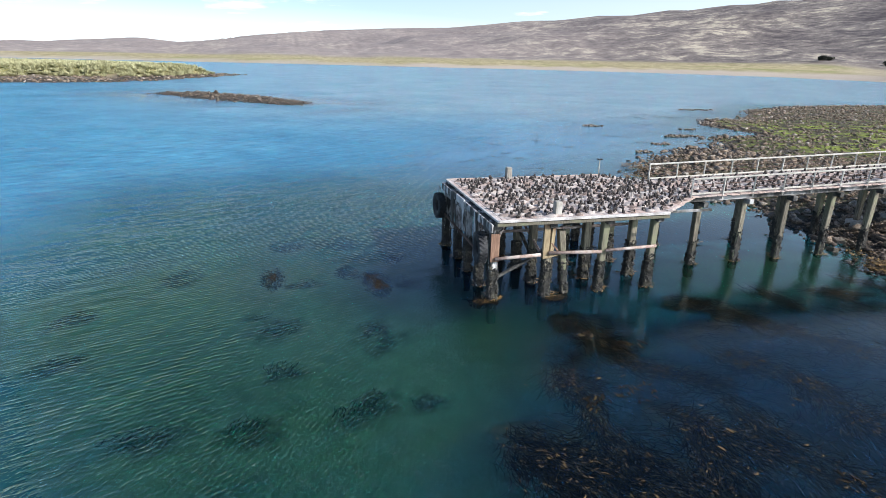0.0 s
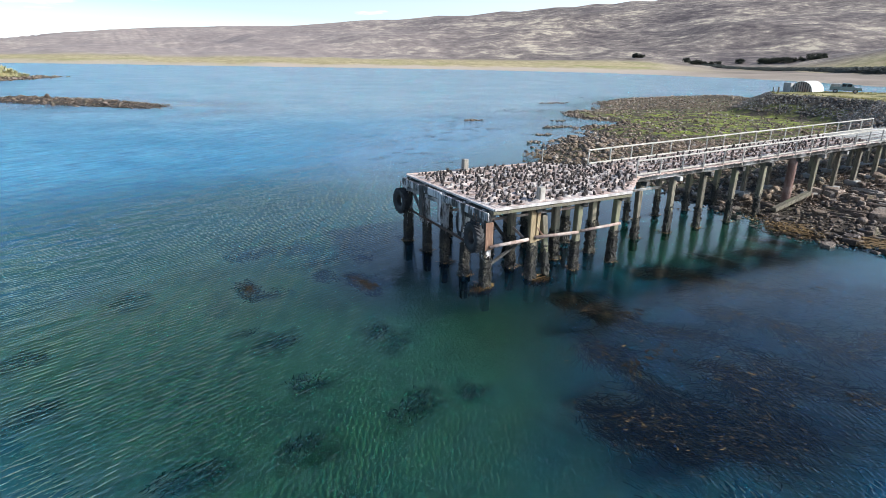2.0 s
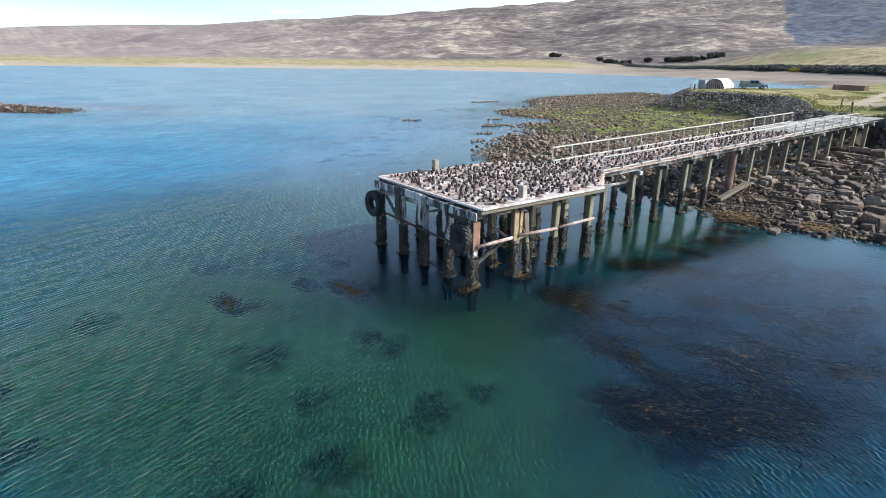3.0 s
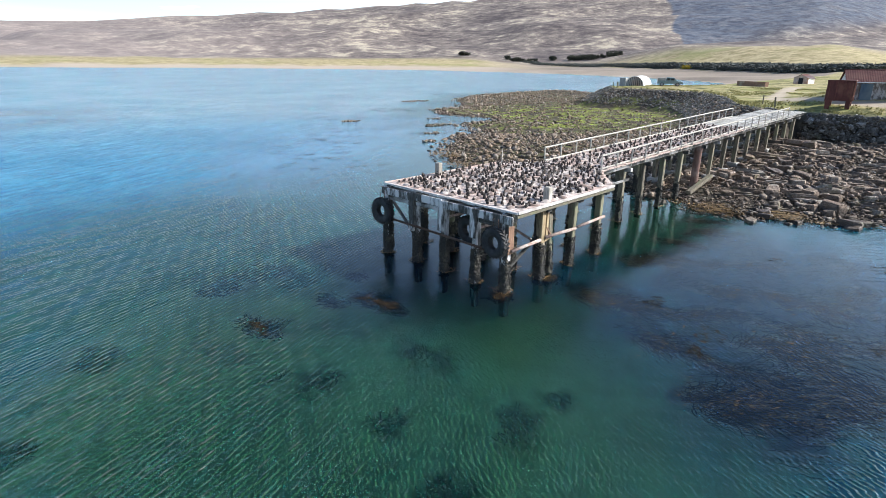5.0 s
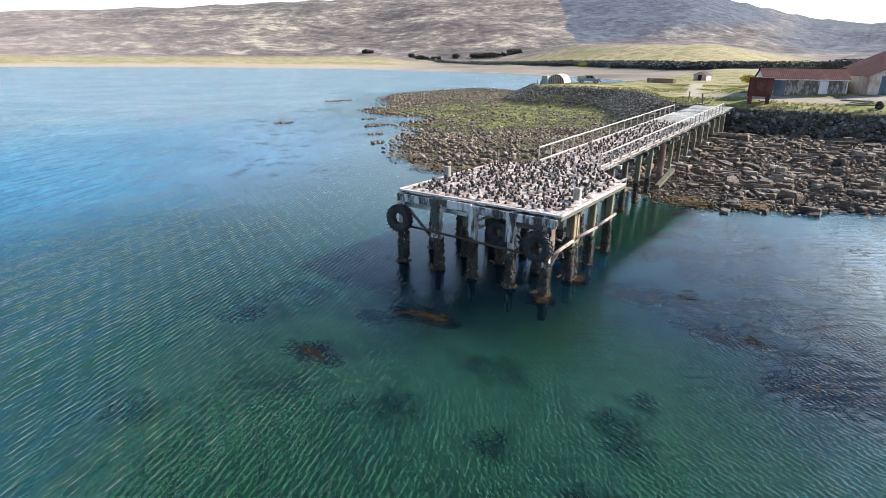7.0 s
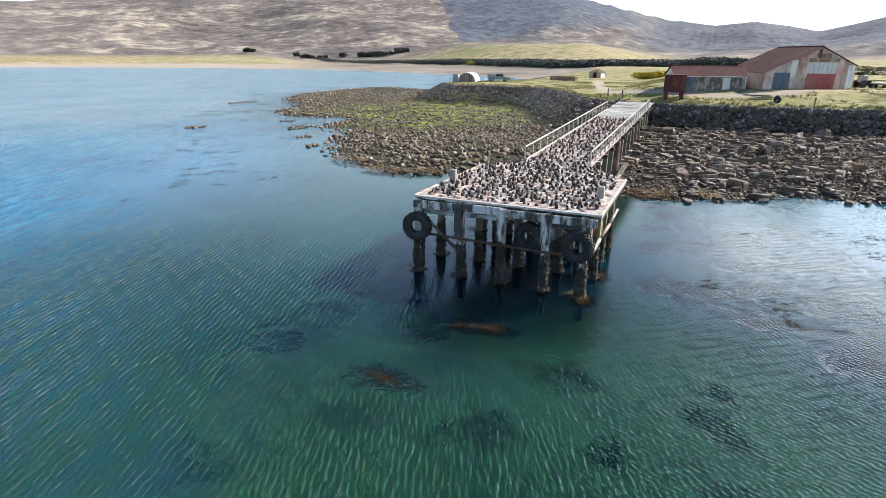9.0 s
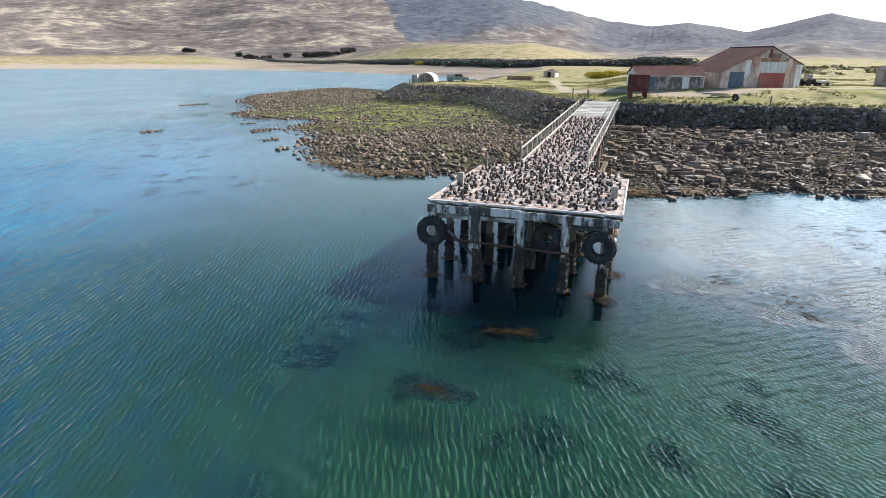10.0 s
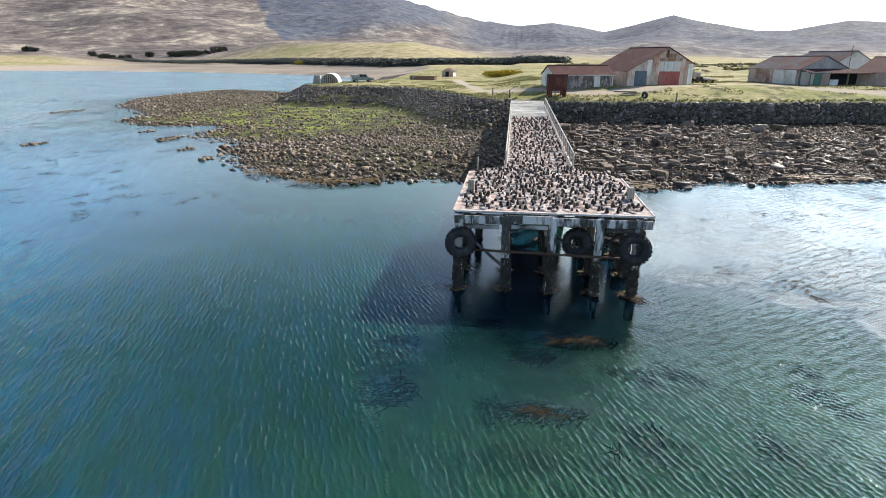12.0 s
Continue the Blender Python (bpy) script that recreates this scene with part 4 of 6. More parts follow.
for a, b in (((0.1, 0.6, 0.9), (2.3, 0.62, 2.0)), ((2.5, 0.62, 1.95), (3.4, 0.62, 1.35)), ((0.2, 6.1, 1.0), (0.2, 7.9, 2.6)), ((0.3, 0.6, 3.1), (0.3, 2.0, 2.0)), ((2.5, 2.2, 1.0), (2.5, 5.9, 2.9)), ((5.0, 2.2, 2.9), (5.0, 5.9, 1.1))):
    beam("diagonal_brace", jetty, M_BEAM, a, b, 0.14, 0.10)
boxed("sleeve", jetty, M_TAN, 2.06, 2.34, 0.24, 0.36, 1.75, 3.30, 0.02, "split tan timber facing")
beam("sleeve", jetty, M_TAN, (2.44, 0.28, 1.85), (2.50, 0.28, 3.15), 0.10, 0.16, "split tan timber facing")
beam("broken_lath", jetty, M_FENDER, (2.40, 0.25, 2.45), (2.78, 0.22, 2.02), 0.05, 0.07)
beam("broken_lath", jetty, M_TAN, (2.2, 0.25, 1.78), (2.9, 0.22, 1.95), 0.05, 0.06)
boxed("rust_plate", jetty, M_FENDER, PILE_X[0] - 0.19, PILE_X[0] + 0.19, PILE_Y[0] - 0.25, PILE_Y[0] - 0.215, 1.75, 2.95, 0.01, "rust-red plate on the corner pile")

# deck planks of the head, laid across it, then the splayed part behind
x = 0.0 - 0.06
while x < GX0 - 0.02:
    w = rng.uniform(0.21, 0.25)
    xm = x + w / 2
    if xm < HEAD:
        y0, y1 = 0.0, WIDE
    else:
        t = (xm - HEAD) / (GX0 - HEAD)
        y0, y1 = 0.0 + t * GANG[0], WIDE - max(0, t - 0.45) / 0.55 * (WIDE - GANG[1])
    lift = rng.uniform(-0.012, 0.012)
    cut = y0 + (y1 - y0) * rng.uniform(0.35, 0.65)
    for a, b in ((y0 + rng.uniform(-0.05, 0.03), cut - 0.006), (cut + 0.006, y1 + rng.uniform(-0.03, 0.05))):
        boxed("plank", jetty, M_GUANO, x, x + w - 0.012, a, b, DECK - 0.06 + lift, DECK + lift, 0.008)
    x += w
boxed("edge_board", jetty, M_WHITE, -0.05, HEAD + 0.1, -0.06, 0.03, DECK - 0.075, DECK + 0.035, 0.01, "whitened edge board")
boxed("edge_board", jetty, M_WHITE, -0.10, -0.01, -0.02, WIDE, DECK - 0.075, DECK + 0.008, 0.01, "whitened edge board")
boxed("edge_board", jetty, M_GUANO, -0.05, HEAD + 1.2, WIDE - 0.03, WIDE + 0.05, DECK - 0.075, DECK + 0.03, 0.01, "whitened edge board")




def mounds(name, label, places, wide, tall, material):
    """Low heaps of dried droppings and lumps that stand in for birds, each a little dished on top."""
    V, F, o = [], [], 0
    for mx, my, mz in places:
        r, h = rng.uniform(*wide), rng.uniform(*tall)
        k = 7
        lean = rng.normal(0, 0.4 * r, 2)
        long_, turn_ = rng.uniform(1.0, 1.7), rng.uniform(0, math.pi)
        for q, zz in ((1.0, -0.01), (0.86, h * 0.55), (0.46, h)):
            for i in range(k):
                a = 2 * math.pi * (i + rng.uniform(-0.2, 0.2)) / k
                u, w = r * q * math.cos(a) * long_, r * q * math.sin(a)
                V.append((mx + u * math.cos(turn_) - w * math.sin(turn_) + lean[0] * zz / h, my + u * math.sin(turn_) + w * math.cos(turn_) + lean[1] * zz / h, mz + zz * rng.uniform(0.8, 1.15)))
        V.append((mx + lean[0], my + lean[1], mz + h * 0.8))
        for b in (0, k):
            for i in range(k):
                j = (i + 1) % k
                F += [(o + b + i, o + b + j, o + b + k + j), (o + b + i, o + b + k + j, o + b + k + i)]
        for i in range(k):
            F.append((o + 2 * k + i, o + 2 * k + (i + 1) % k, o + 3 * k))
        o += 3 * k + 1
    return tagged(new(name, big_mesh(name, V, F, material)), label, "nest mounds", kind="stuff")


def spread(n, x0, x1, lo, hi, z, gap):
    out = []
    for _ in range(n * 12):
        mx = rng.uniform(x0, x1)
        my = rng.uniform(lo(mx), hi(mx))
        if all((mx - a) ** 2 + (my - b) ** 2 > gap * gap for a, b, _ in out):
            out.append((mx, my, z(mx)))
            if len(out) == n:
                break
    return out


def south(x):
    return 0.3 + max(0, (x - HEAD) / (GX0 - HEAD)) * GANG[0]


def north(x):
    return WIDE - 0.3 - max(0, ((x - HEAD) / (GX0 - HEAD) - 0.45) / 0.55) * (WIDE - GANG[1])


mounds("nest_mounds", "pinkish grey nest mounds crowding the whitened deck", spread(300, 0.3, GX0, south, north, lambda x: DECK, 0.34)
       + spread(230, GX0, 34.0, lambda x: GANG[0] + 0.35, lambda x: GANG[1] - 0.35, gang_z, 0.38), (0.14, 0.22), (0.035, 0.09), M_MOUND)
# added dark lumps in place of the birds that crowd the deck
mounds("bird_standins", "small dark upright lumps standing in for birds on the deck", spread(560, 0.25, GX0, south, north, lambda x: DECK, 0.21)
       + spread(430, GX0, 34.0, lambda x: GANG[0] + 0.3, lambda x: GANG[1] - 0.3, gang_z, 0.28), (0.045, 0.085), (0.11, 0.23), M_HEAP)

# ------------------------------------------------------------------ things on and round the head
def mooring_post(x, y, h, w):
    ob = thing("mooring_post", "weathered grey timber mooring post on the deck", "post", "mooring posts", (x, y, DECK))
    bm = bmesh.new()
    box(bm, -w / 2, w / 2, -w / 2, w / 2, -0.01, h, 0.03)
    part("shaft", bm, M_POST, ob)
    boxed("foot_block", ob, M_GUANO, -w * 0.7, w * 0.7, -w * 0.7, w * 0.7, -0.008, 0.07, 0.015)
    return ob


mooring_post(3.22, 7.75, 0.66, 0.30)
mooring_post(2.66, 0.46, 0.60, 0.30)

lamp = thing("lamp_pole", "thin pale metal pole with a small solar lamp", "lamp", at=(8.55, 7.78, DECK))
bm = bmesh.new()
rod(bm, (0, 0, -0.01), (0, 0, 0.92), 0.028, 8)
part("pole", bm, M_RAIL, lamp)
boxed("base_plate", lamp, M_CHAIN, -0.10, 0.10, -0.10, 0.10, -0.008, 0.02, 0.005)
boxed("lamp_head", lamp, M_DARK, -0.12, 0.12, -0.10, 0.10, 0.92, 0.99, 0.01, "dark lamp head")


def tyre(x, y, z, turn, R=0.62, r=0.25):
    """A big tractor tyre with lugs across its tread, hung by chains."""
    ob = thing("tyre_fender", "large black tractor tyre hung as a fender by chain", "tyre", "tyre fenders", (x, y, z), turn)
    bm = bmesh.new()
    prof = [(R - 0.33, -0.13), (R - 0.34, -0.10), (R - 0.30, 0.0), (R - 0.34, 0.10), (R - 0.33, 0.13), (R - 0.16, 0.19), (R - 0.05, 0.19), (R, 0.13), (R + 0.015, 0.0), (R, -0.13), (R - 0.05, -0.19), (R - 0.16, -0.19)]
    seg = 36
    rings = []
    for i in range(seg):
        a = 2 * math.pi * i / seg
        rings.append([bm.verts.new((h, q * math.cos(a), q * math.sin(a))) for q, h in prof])
    for i in range(seg):
        A, B = rings[i], rings[(i + 1) % seg]
        for k in range(len(prof)):
            bm.faces.new((A[k], A[(k + 1) % len(prof)], B[(k + 1) % len(prof)], B[k]))
    part("carcass", bm, M_RUBBER, ob, smooth=True)
    bm = bmesh.new()
    for i in range(22):
        a = 2 * math.pi * i / 22
        for s in (-1, 1):
            m = Matrix.Rotation(a + (0.07 if s > 0 else -0.07), 4, "X") @ Matrix.Translation((s * 0.09, 0, R + 0.015)) @ Matrix.Rotation(s * 0.7, 4, "Z")
            v = bmesh.ops.create_cube(bm, size=1, matrix=m @ Matrix.Diagonal((0.20, 0.07, 0.07, 1)))
    part("tread", bm, M_RUBBER, ob)
    top = DECK - 0.25 - z
    n = int((top - R + 0.3) / 0.07)
    for s in (-0.16, 0.16):
        bm = bmesh.new()
        for i in range(n):
            t = i / n
            m = Matrix.Translation((0.02, s * (1 - 0.25 * t), R - 0.33 + (top - R + 0.33) * t)) @ Matrix.Rotation(math.pi / 2 * (i % 2), 4, "Z") @ Matrix.Diagonal((0.3, 0.8, 1.4, 1))
            q = bmesh.ops.create_icosphere(bm, subdivisions=1, radius=0.032, matrix=m)
        part("chain", bm, M_CHAIN, ob, "rusty hanging chain")
    return ob


tyre(-0.52, 7.9, 2.28, 4)
tyre(0.34, 2.95, 2.18, -8, 0.60)
tyre(-0.54, 0.72, 2.28, -5)

# ------------------------------------------------------------------ approach
gang = thing("gangway", "long timber approach with bleached handrails, seaward half whitened", "gangway")
x = GX0
while x < GX1 - 0.05:
    w = rng.uniform(0.24, 0.29)
    z = gang_z(x + w / 2) + rng.uniform(-0.015, 0.015)
    white = x < 33 + rng.uniform(-2, 2)
    boxed("plank", gang, M_GUANO if white else M_GREYPLANK, x, x + w - 0.015, GANG[0] + rng.uniform(-0.05, 0.03), GANG[1] + rng.uniform(-0.03, 0.05), z - 0.06, z, 0.008)
    x += w
for py in (2.5, 3.4, 5.1, 6.05):
    beam("stringer", gang, M_BEAM, (GX0 - 0.6, py, gang_z(GX0 - 0.6) - 0.20), (GX1 + 0.4, py, gang_z(GX1) - 0.20), 0.14, 0.24)


def handrail(y, xa, xb, n):
    rail = []
    for i in range(n):
        px = xa + (xb - xa) * i / (n - 1)
        beam("rail_post", gang, M_RAIL, (px, y, gang_z(px) - 0.22), (px + rng.uniform(-0.02, 0.02), y + rng.uniform(-0.015, 0.015), gang_z(px) + 0.80), 0.075, 0.075)
    k = 0
    while k < n - 1:
        e = min(n - 1, k + 3)
        pa, pb = xa + (xb - xa) * k / (n - 1), xa + (xb - xa) * e / (n - 1)
        beam("top_rail", gang, M_RAIL, (pa - 0.03, y, gang_z(pa) + 0.845), (pb + 0.026, y, gang_z(pb) + 0.845 + rng.uniform(-0.01, 0.01)), 0.075, 0.08)
        beam("kerb_rail", gang, M_RAIL, (pa - 0.03, y + (0.09 if y < 4 else -0.09), gang_z(pa) + 0.09), (pb + 0.026, y + (0.09 if y < 4 else -0.09), gang_z(pb) + 0.09), 0.06, 0.09)
        for up in (0.32, 0.55):
            bm = bmesh.new()
            rod(bm, (pa, y, gang_z(pa) + up), (pb, y, gang_z(pb) + up), 0.014, 6)
            part("rail_wire", bm, M_CHAIN, gang, "thin wire strand between the rail posts")
        k = e


handrail(GANG[1] - 0.06, 10.7, 41.9, 19)
handrail(GANG[0] + 0.06, 10.45, 45.6, 21)

BENTS = [11.3, 13.9, 16.5, 19.4, 22.2, 25.3, 28.0, 30.7, 33.4, 36.1, 38.8, 41.5, 44.2, 46.9, 49.6]
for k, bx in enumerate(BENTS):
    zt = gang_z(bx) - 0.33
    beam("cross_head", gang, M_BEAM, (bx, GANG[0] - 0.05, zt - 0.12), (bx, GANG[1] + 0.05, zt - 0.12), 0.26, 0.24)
    for py in (2.75, 5.85):
        gzz = float(land([bx], [py])[0][0])
        rnd = rng.uniform(-0.012, 0.012, 2)
        if k == 5 and py < 4:
            bm = bmesh.new()
            rod(bm, (bx, py, gzz - 0.4), (bx, py, zt), 0.27, 16)
            part("support_post", bm, M_RUSTPILE, gang, "thick rust-stained round pile")
            continue
        w = rng.uniform(0.27, 0.33)
        p = part("support_post", pile_shape(w, bx, py, gzz - 0.5, zt - 0.1, tuple(rnd)), M_PILE, gang, "squared timber pile")
        if bx < 24:
            tagged(part("mussel_crust", crust_shape(w, bx, py, -0.2, rng.uniform(1.2, 1.7), tuple(rnd), zt, 110), M_MUSSEL, p), kind="stuff")
        elif gzz > 0.1:
            boxed("footing", gang, M_CONCRETE, bx - 0.4, bx + 0.4, py - 0.4, py + 0.4, gzz - 0.4, gzz + 0.28, 0.04, "stained concrete footing")


# ------------------------------------------------------------------ buildings
def corrugated(bm, a, b, c, d, pitch=0.38, deep=0.05):
    """A sheet with ribs running from the edge a-b to the edge d-c."""
    a, b, c, d = map(Vector, (a, b, c, d))
    n = max(2, int((b - a).length / pitch))
    nrm = (b - a).cross(d - a).normalized()
    row = []
    for i in range(2 * n + 1):
        t = i / (2 * n)
        o = nrm * (deep if i % 2 else 0)
        row.append((bm.verts.new(a.lerp(b, t) + o), bm.verts.new(d.lerp(c, t) + o)))
    for (p, q), (r, s) in zip(row, row[1:]):
        bm.faces.new((p, r, s, q))
    return bm


def gabled(name, label, at, turn, wide, deep, eave, ridge, wall_front, wall_side, roof, off=0.5, group="", eave_south=None):
    """A house in its own frame: front gable in the plane x = 0 facing -x, width along y, depth along +x.
    off: where the ridge stands between the south side (0) and the north side (1)."""
    ob = thing(name, label, "building", group, at, turn)
    h = wide / 2
    low = {1: eave, -1: eave if eave_south is None else eave_south}
    apex = -h + wide * off
    for xx, s in ((0, 1), (deep, -1)):
        bm = bmesh.new()
        pts = [(xx, -h, -0.9), (xx, h, -0.9), (xx, h, low[1]), (xx, apex, ridge), (xx, -h, low[-1])]
        vs = [bm.verts.new(p) for p in (pts if s < 0 else pts[::-1])]
        vs2 = [bm.verts.new((p.co.x + 0.12 * s, p.co.y, p.co.z)) for p in vs]
        bm.faces.new(vs)
        bm.faces.new(vs2[::-1])
        for i in range(5):
            bm.faces.new((vs[i], vs2[i], vs2[(i + 1) % 5], vs[(i + 1) % 5]))
        part("gable_wall", bm, wall_front, ob)
    for s in (-1, 1):
        bm = bmesh.new()
        pts = [(0.12, s * h, -0.9), (deep - 0.12, s * h, -0.9), (deep - 0.12, s * h, low[s]), (0.12, s * h, low[s])]
        corrugated(bm, *(pts if s < 0 else [pts[1], pts[0], pts[3], pts[2]]), 0.22, 0.02)
        part("side_wall", bm, wall_side, ob).modifiers.new("thick", "SOLIDIFY").thickness = 0.05
        bm = bmesh.new()
        ex = 0.22
        sl = (ridge - low[s]) / (h - s * apex)
        e = (s * (h + ex), low[s] - sl * ex + 0.05)
        pts = [(-0.18, e[0], e[1]), (deep + 0.18, e[0], e[1]), (deep + 0.18, apex, ridge + 0.06), (-0.18, apex, ridge + 0.06)]
        corrugated(bm, *(pts if s < 0 else [pts[1], pts[0], pts[3], pts[2]]), 0.22, 0.02)
        part("roof_slope", bm, roof, ob).modifiers.new("thick", "SOLIDIFY").thickness = 0.03
    bm = bmesh.new()
    rod(bm, (-0.2, apex, ridge + 0.07), (deep + 0.2, apex, ridge + 0.07), 0.07, 8)
    part("ridge_cap", bm, roof, ob)
    return ob


def door_on(ob, y0, y1, z0, z1, mat, label, x=-0.02, planks=True):
    d = boxed("door", ob, mat, x - 0.06, x, y0, y1, z0, z1, 0.01, label)
    n = max(2, int((y1 - y0) / 0.45))
    for i in range(1, n):
        yy = y0 + (y1 - y0) * i / n
        boxed("batten", d, mat, x - 0.085, x - 0.062, yy - 0.03, yy + 0.03, z0 + 0.03, z1 - 0.03, 0.004)
    return d


def clad(ob, y0, y1, z0, height, x=-0.014, mats=(), skip=()):
    """Upright sheets of different ages nailed over a wall that faces -x; height(y) is the wall's top."""
    y = y0
    while y < y1 - 0.1:
        w = min(rng.uniform(0.75, 1.15), y1 - y)
        top = min(height(y + 0.02), height(y + w - 0.02)) - 0.04
        if not any(a < y + w / 2 < b for a, b in skip):
            base = z0 + (rng.uniform(1.0, 1.6) if rng.random() < 0.25 else 0.0)
            boxed("wall_sheet", ob, mats[int(rng.integers(len(mats)))], x - 0.02 - 0.012 * rng.random(), x, y, y + w - 0.01, base, top, 0.004)
        y += w



def footprint(a, b):
    """Middle, turn and length of a front wall that runs from its north end a to its south end b."""
    a, b = Vector(a), Vector(b)
    m, d = (a + b) / 2, b - a
    return (m.x, m.y), math.degrees(math.atan2(d.y, d.x)) + 90, d.length


def lie(x, y):
    return float(land([x], [y])[0][0])


# barn with blue and red doors
(bx, by), bt, bw = footprint((62.0, -9.6), (69.8, -20.6))
BZ = 5.85
EN, ES, RI, OFF = 2.2, 3.1, 5.35, 0.42
h = bw / 2
APEX = -h + bw * OFF
barn = gabled("barn", "tall barn of patched rusty iron with a red roof", (bx, by, BZ), bt, bw, 7.5, EN, RI, M_WALLIRON, M_WALLTAN, M_ROOFRED, OFF, eave_south=ES)


def barn_top(q):
    return RI + (EN - RI) * (q - APEX) / (h - APEX) if q > APEX else RI + (ES - RI) * (APEX - q) / (APEX + h)


door_on(barn, h - 3.8, h - 1.45, 0.0, 2.2, M_BLUE, "faded blue double door")
door_on(barn, h - 10.6, h - 6.3, 0.0, 2.05, M_RED, "faded red sliding door")
boxed("light_panel", barn, M_DUSTY, -0.07, -0.015, h - 10.5, h - 6.4, 2.10, 3.45, 0.01, "row of pale translucent panels")
for k in range(1, 6):
    boxed("panel_bar", barn, M_WALLGREY, -0.09, -0.072, h - 10.5 + 4.1 * k / 6 - 0.03, h - 10.5 + 4.1 * k / 6 + 0.03, 2.10, 3.45, 0.004)
boxed("rust_band", barn, M_FENDER, -0.075, -0.015, h - 10.8, h - 6.2, 3.5, 3.95, 0.01, "rust-brown band above the panels")
boxed("rust_sheet", barn, M_FENDER, -0.06, -0.015, APEX - 1.6, APEX + 0.55, 3.98, 4.55, 0.01, "rust-brown sheet below the ridge")
boxed("rust_strip", barn, M_RUSTRED, -0.075, -0.02, APEX - 0.1, APEX + 0.32, 4.0, 5.05, 0.01, "dark rusted strip below the ridge")
clad(barn, -h + 0.1, h - 0.1, 0.0, barn_top, mats=(M_WALLIRON, M_WALLGREY, M_PALE, M_WALLTAN, M_WALLIRON), skip=((h - 3.9, h - 1.35), (h - 10.8, h - 6.2)))
boxed("window", barn, M_DARK, 3.0, 3.8, h + 0.03, h + 0.07, 0.9, 1.6, 0.01, "small dark side window")

# low shed beside it, long wall to the shore
a, b = Vector((59.4, 0.6)), Vector((62.1, -7.8))
d = (b - a).normalized()
back = Vector((-d.y, d.x))
c0 = b + back * 2.4
L = (b - a).length
shed = gabled("shed", "low shed of patched grey iron with a red roof", (c0.x, c0.y, 5.6), math.degrees(math.atan2(-d.y, -d.x)), 4.8, L, 2.0, 3.1, M_PALE, M_PATCH, M_ROOFRED)
for x0, x1, mat, lab in ((L - 2.4, L - 1.3, M_BLUE, "faded blue-green plank door"), (2.0, 2.9, M_PALE, "pale plank door")):
    boxed("door", shed, mat, x0, x1, 2.44, 2.50, -0.1, 1.75, 0.01, lab)
boxed("eaves_board", shed, M_PALE, 0.0, L, 2.64, 2.69, 1.84, 1.94, 0.008, "pale eaves board")

# red steel hopper on legs by the gangway end
hz = lie(56.6, 0.5)
hopper = thing("steel_hopper", "dark rust-red steel hopper box on legs", "hopper", at=(56.0, 0.4, hz), turn=6)
bm = bmesh.new()
box(bm, -0.9, 0.9, -1.15, 1.15, 0.60, 2.58, 0.03)
part("box", bm, M_RUSTRED, hopper)
for yy in (-1.17, 1.17):
    for xx in (-0.85, 0.0, 0.85):
        boxed("rib", hopper, M_RUSTRED, xx - 0.06, xx + 0.06, yy - 0.05, yy + 0.05, 0.56, 2.63, 0.01)
for yy in (-1.0, -0.33, 0.33, 1.0):
    boxed("rib", hopper, M_RUSTRED, -0.97, -0.88, yy - 0.05, yy + 0.05, 0.58, 2.60, 0.01)
boxed("rim", hopper, M_RUSTRED, -1.0, 1.0, -1.25, 1.25, 2.58, 2.68, 0.02)
for xx in (-0.75, 0.75):
    for yy in (-0.9, 0.9):
        boxed("leg", hopper, M_RUSTRED, xx - 0.15, xx + 0.15, yy - 0.22, yy + 0.22, -0.3, 0.64, 0.02)

# the southern sheds
sz = 5.95
(qx, qy), qt, qw = footprint((70.3, -35.9), (72.2, -43.66))
s2 = gabled("wool_shed", "long shed of rusty grey iron with a rusted roof", (qx, qy, sz), qt, qw, 12.0, 2.3, 4.1, M_WALLGREY, M_WALLIRON, M_ROOFGREY)
h2 = qw / 2
for k, (x0, x1, mat) in enumerate(((0.5, 2.9, M_PALE), (3.0, 5.6, M_HUTIRON))):
    boxed("sliding_door", s2, mat, x0, x1, h2 + 0.05, h2 + 0.12, 0.1, 2.2, 0.01, "pale sliding door of upright boards")
lean = thing("lean_to", "low open-fronted lean-to with a rusty roof", "lean-to", at=(qx, qy, sz), turn=qt)
# near-black back wall paints the shade inside the open front
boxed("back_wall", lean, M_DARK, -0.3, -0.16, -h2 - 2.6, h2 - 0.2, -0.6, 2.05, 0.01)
for yy in (h2 - 0.2, h2 - 3.0, h2 - 6.2, -h2 - 2.6):
    boxed("post", lean, M_PILE, -2.2, -2.0, yy - 0.1, yy + 0.1, -0.8, 1.95, 0.01)
boxed("end_wall", lean, M_WALLGREY, -2.1, -0.3, h2 - 0.2, h2 - 0.08, -0.8, 1.98, 0.01)
boxed("front_wall", lean, M_WALLGREY, -2.22, -2.12, h2 - 3.2, h2 - 0.2, -0.8, 1.98, 0.01)
boxed("door", lean, M_GREEN, -2.30, -2.23, h2 - 1.9, h2 - 0.7, -0.2, 1.75, 0.01, "green plank door")
boxed("door", lean, M_PALE, -2.30, -2.23, h2 - 4.6, h2 - 3.25, -0.6, 0.9, 0.01, "pale blue half door")
bm = bmesh.new()
corrugated(bm, (-2.5, h2, 1.75), (-2.5, -h2 - 2.8, 1.75), (-0.15, -h2 - 2.8, 2.35), (-0.15, h2, 2.35))
r = part("roof", bm, M_ROOFRED, lean)
r.modifiers.new("thick", "SOLIDIFY").thickness = 0.03
(rx, ry), rt, rw = footprint((86.0, -48.0), (87.5, -55.85))
s3 = gabled("rear_shed", "big pale gabled shed with a grey roof", (rx, ry, sz), rt, rw, 12.0, 2.8, 5.0, M_PALE, M_WALLGREY, M_ROOFGREY)
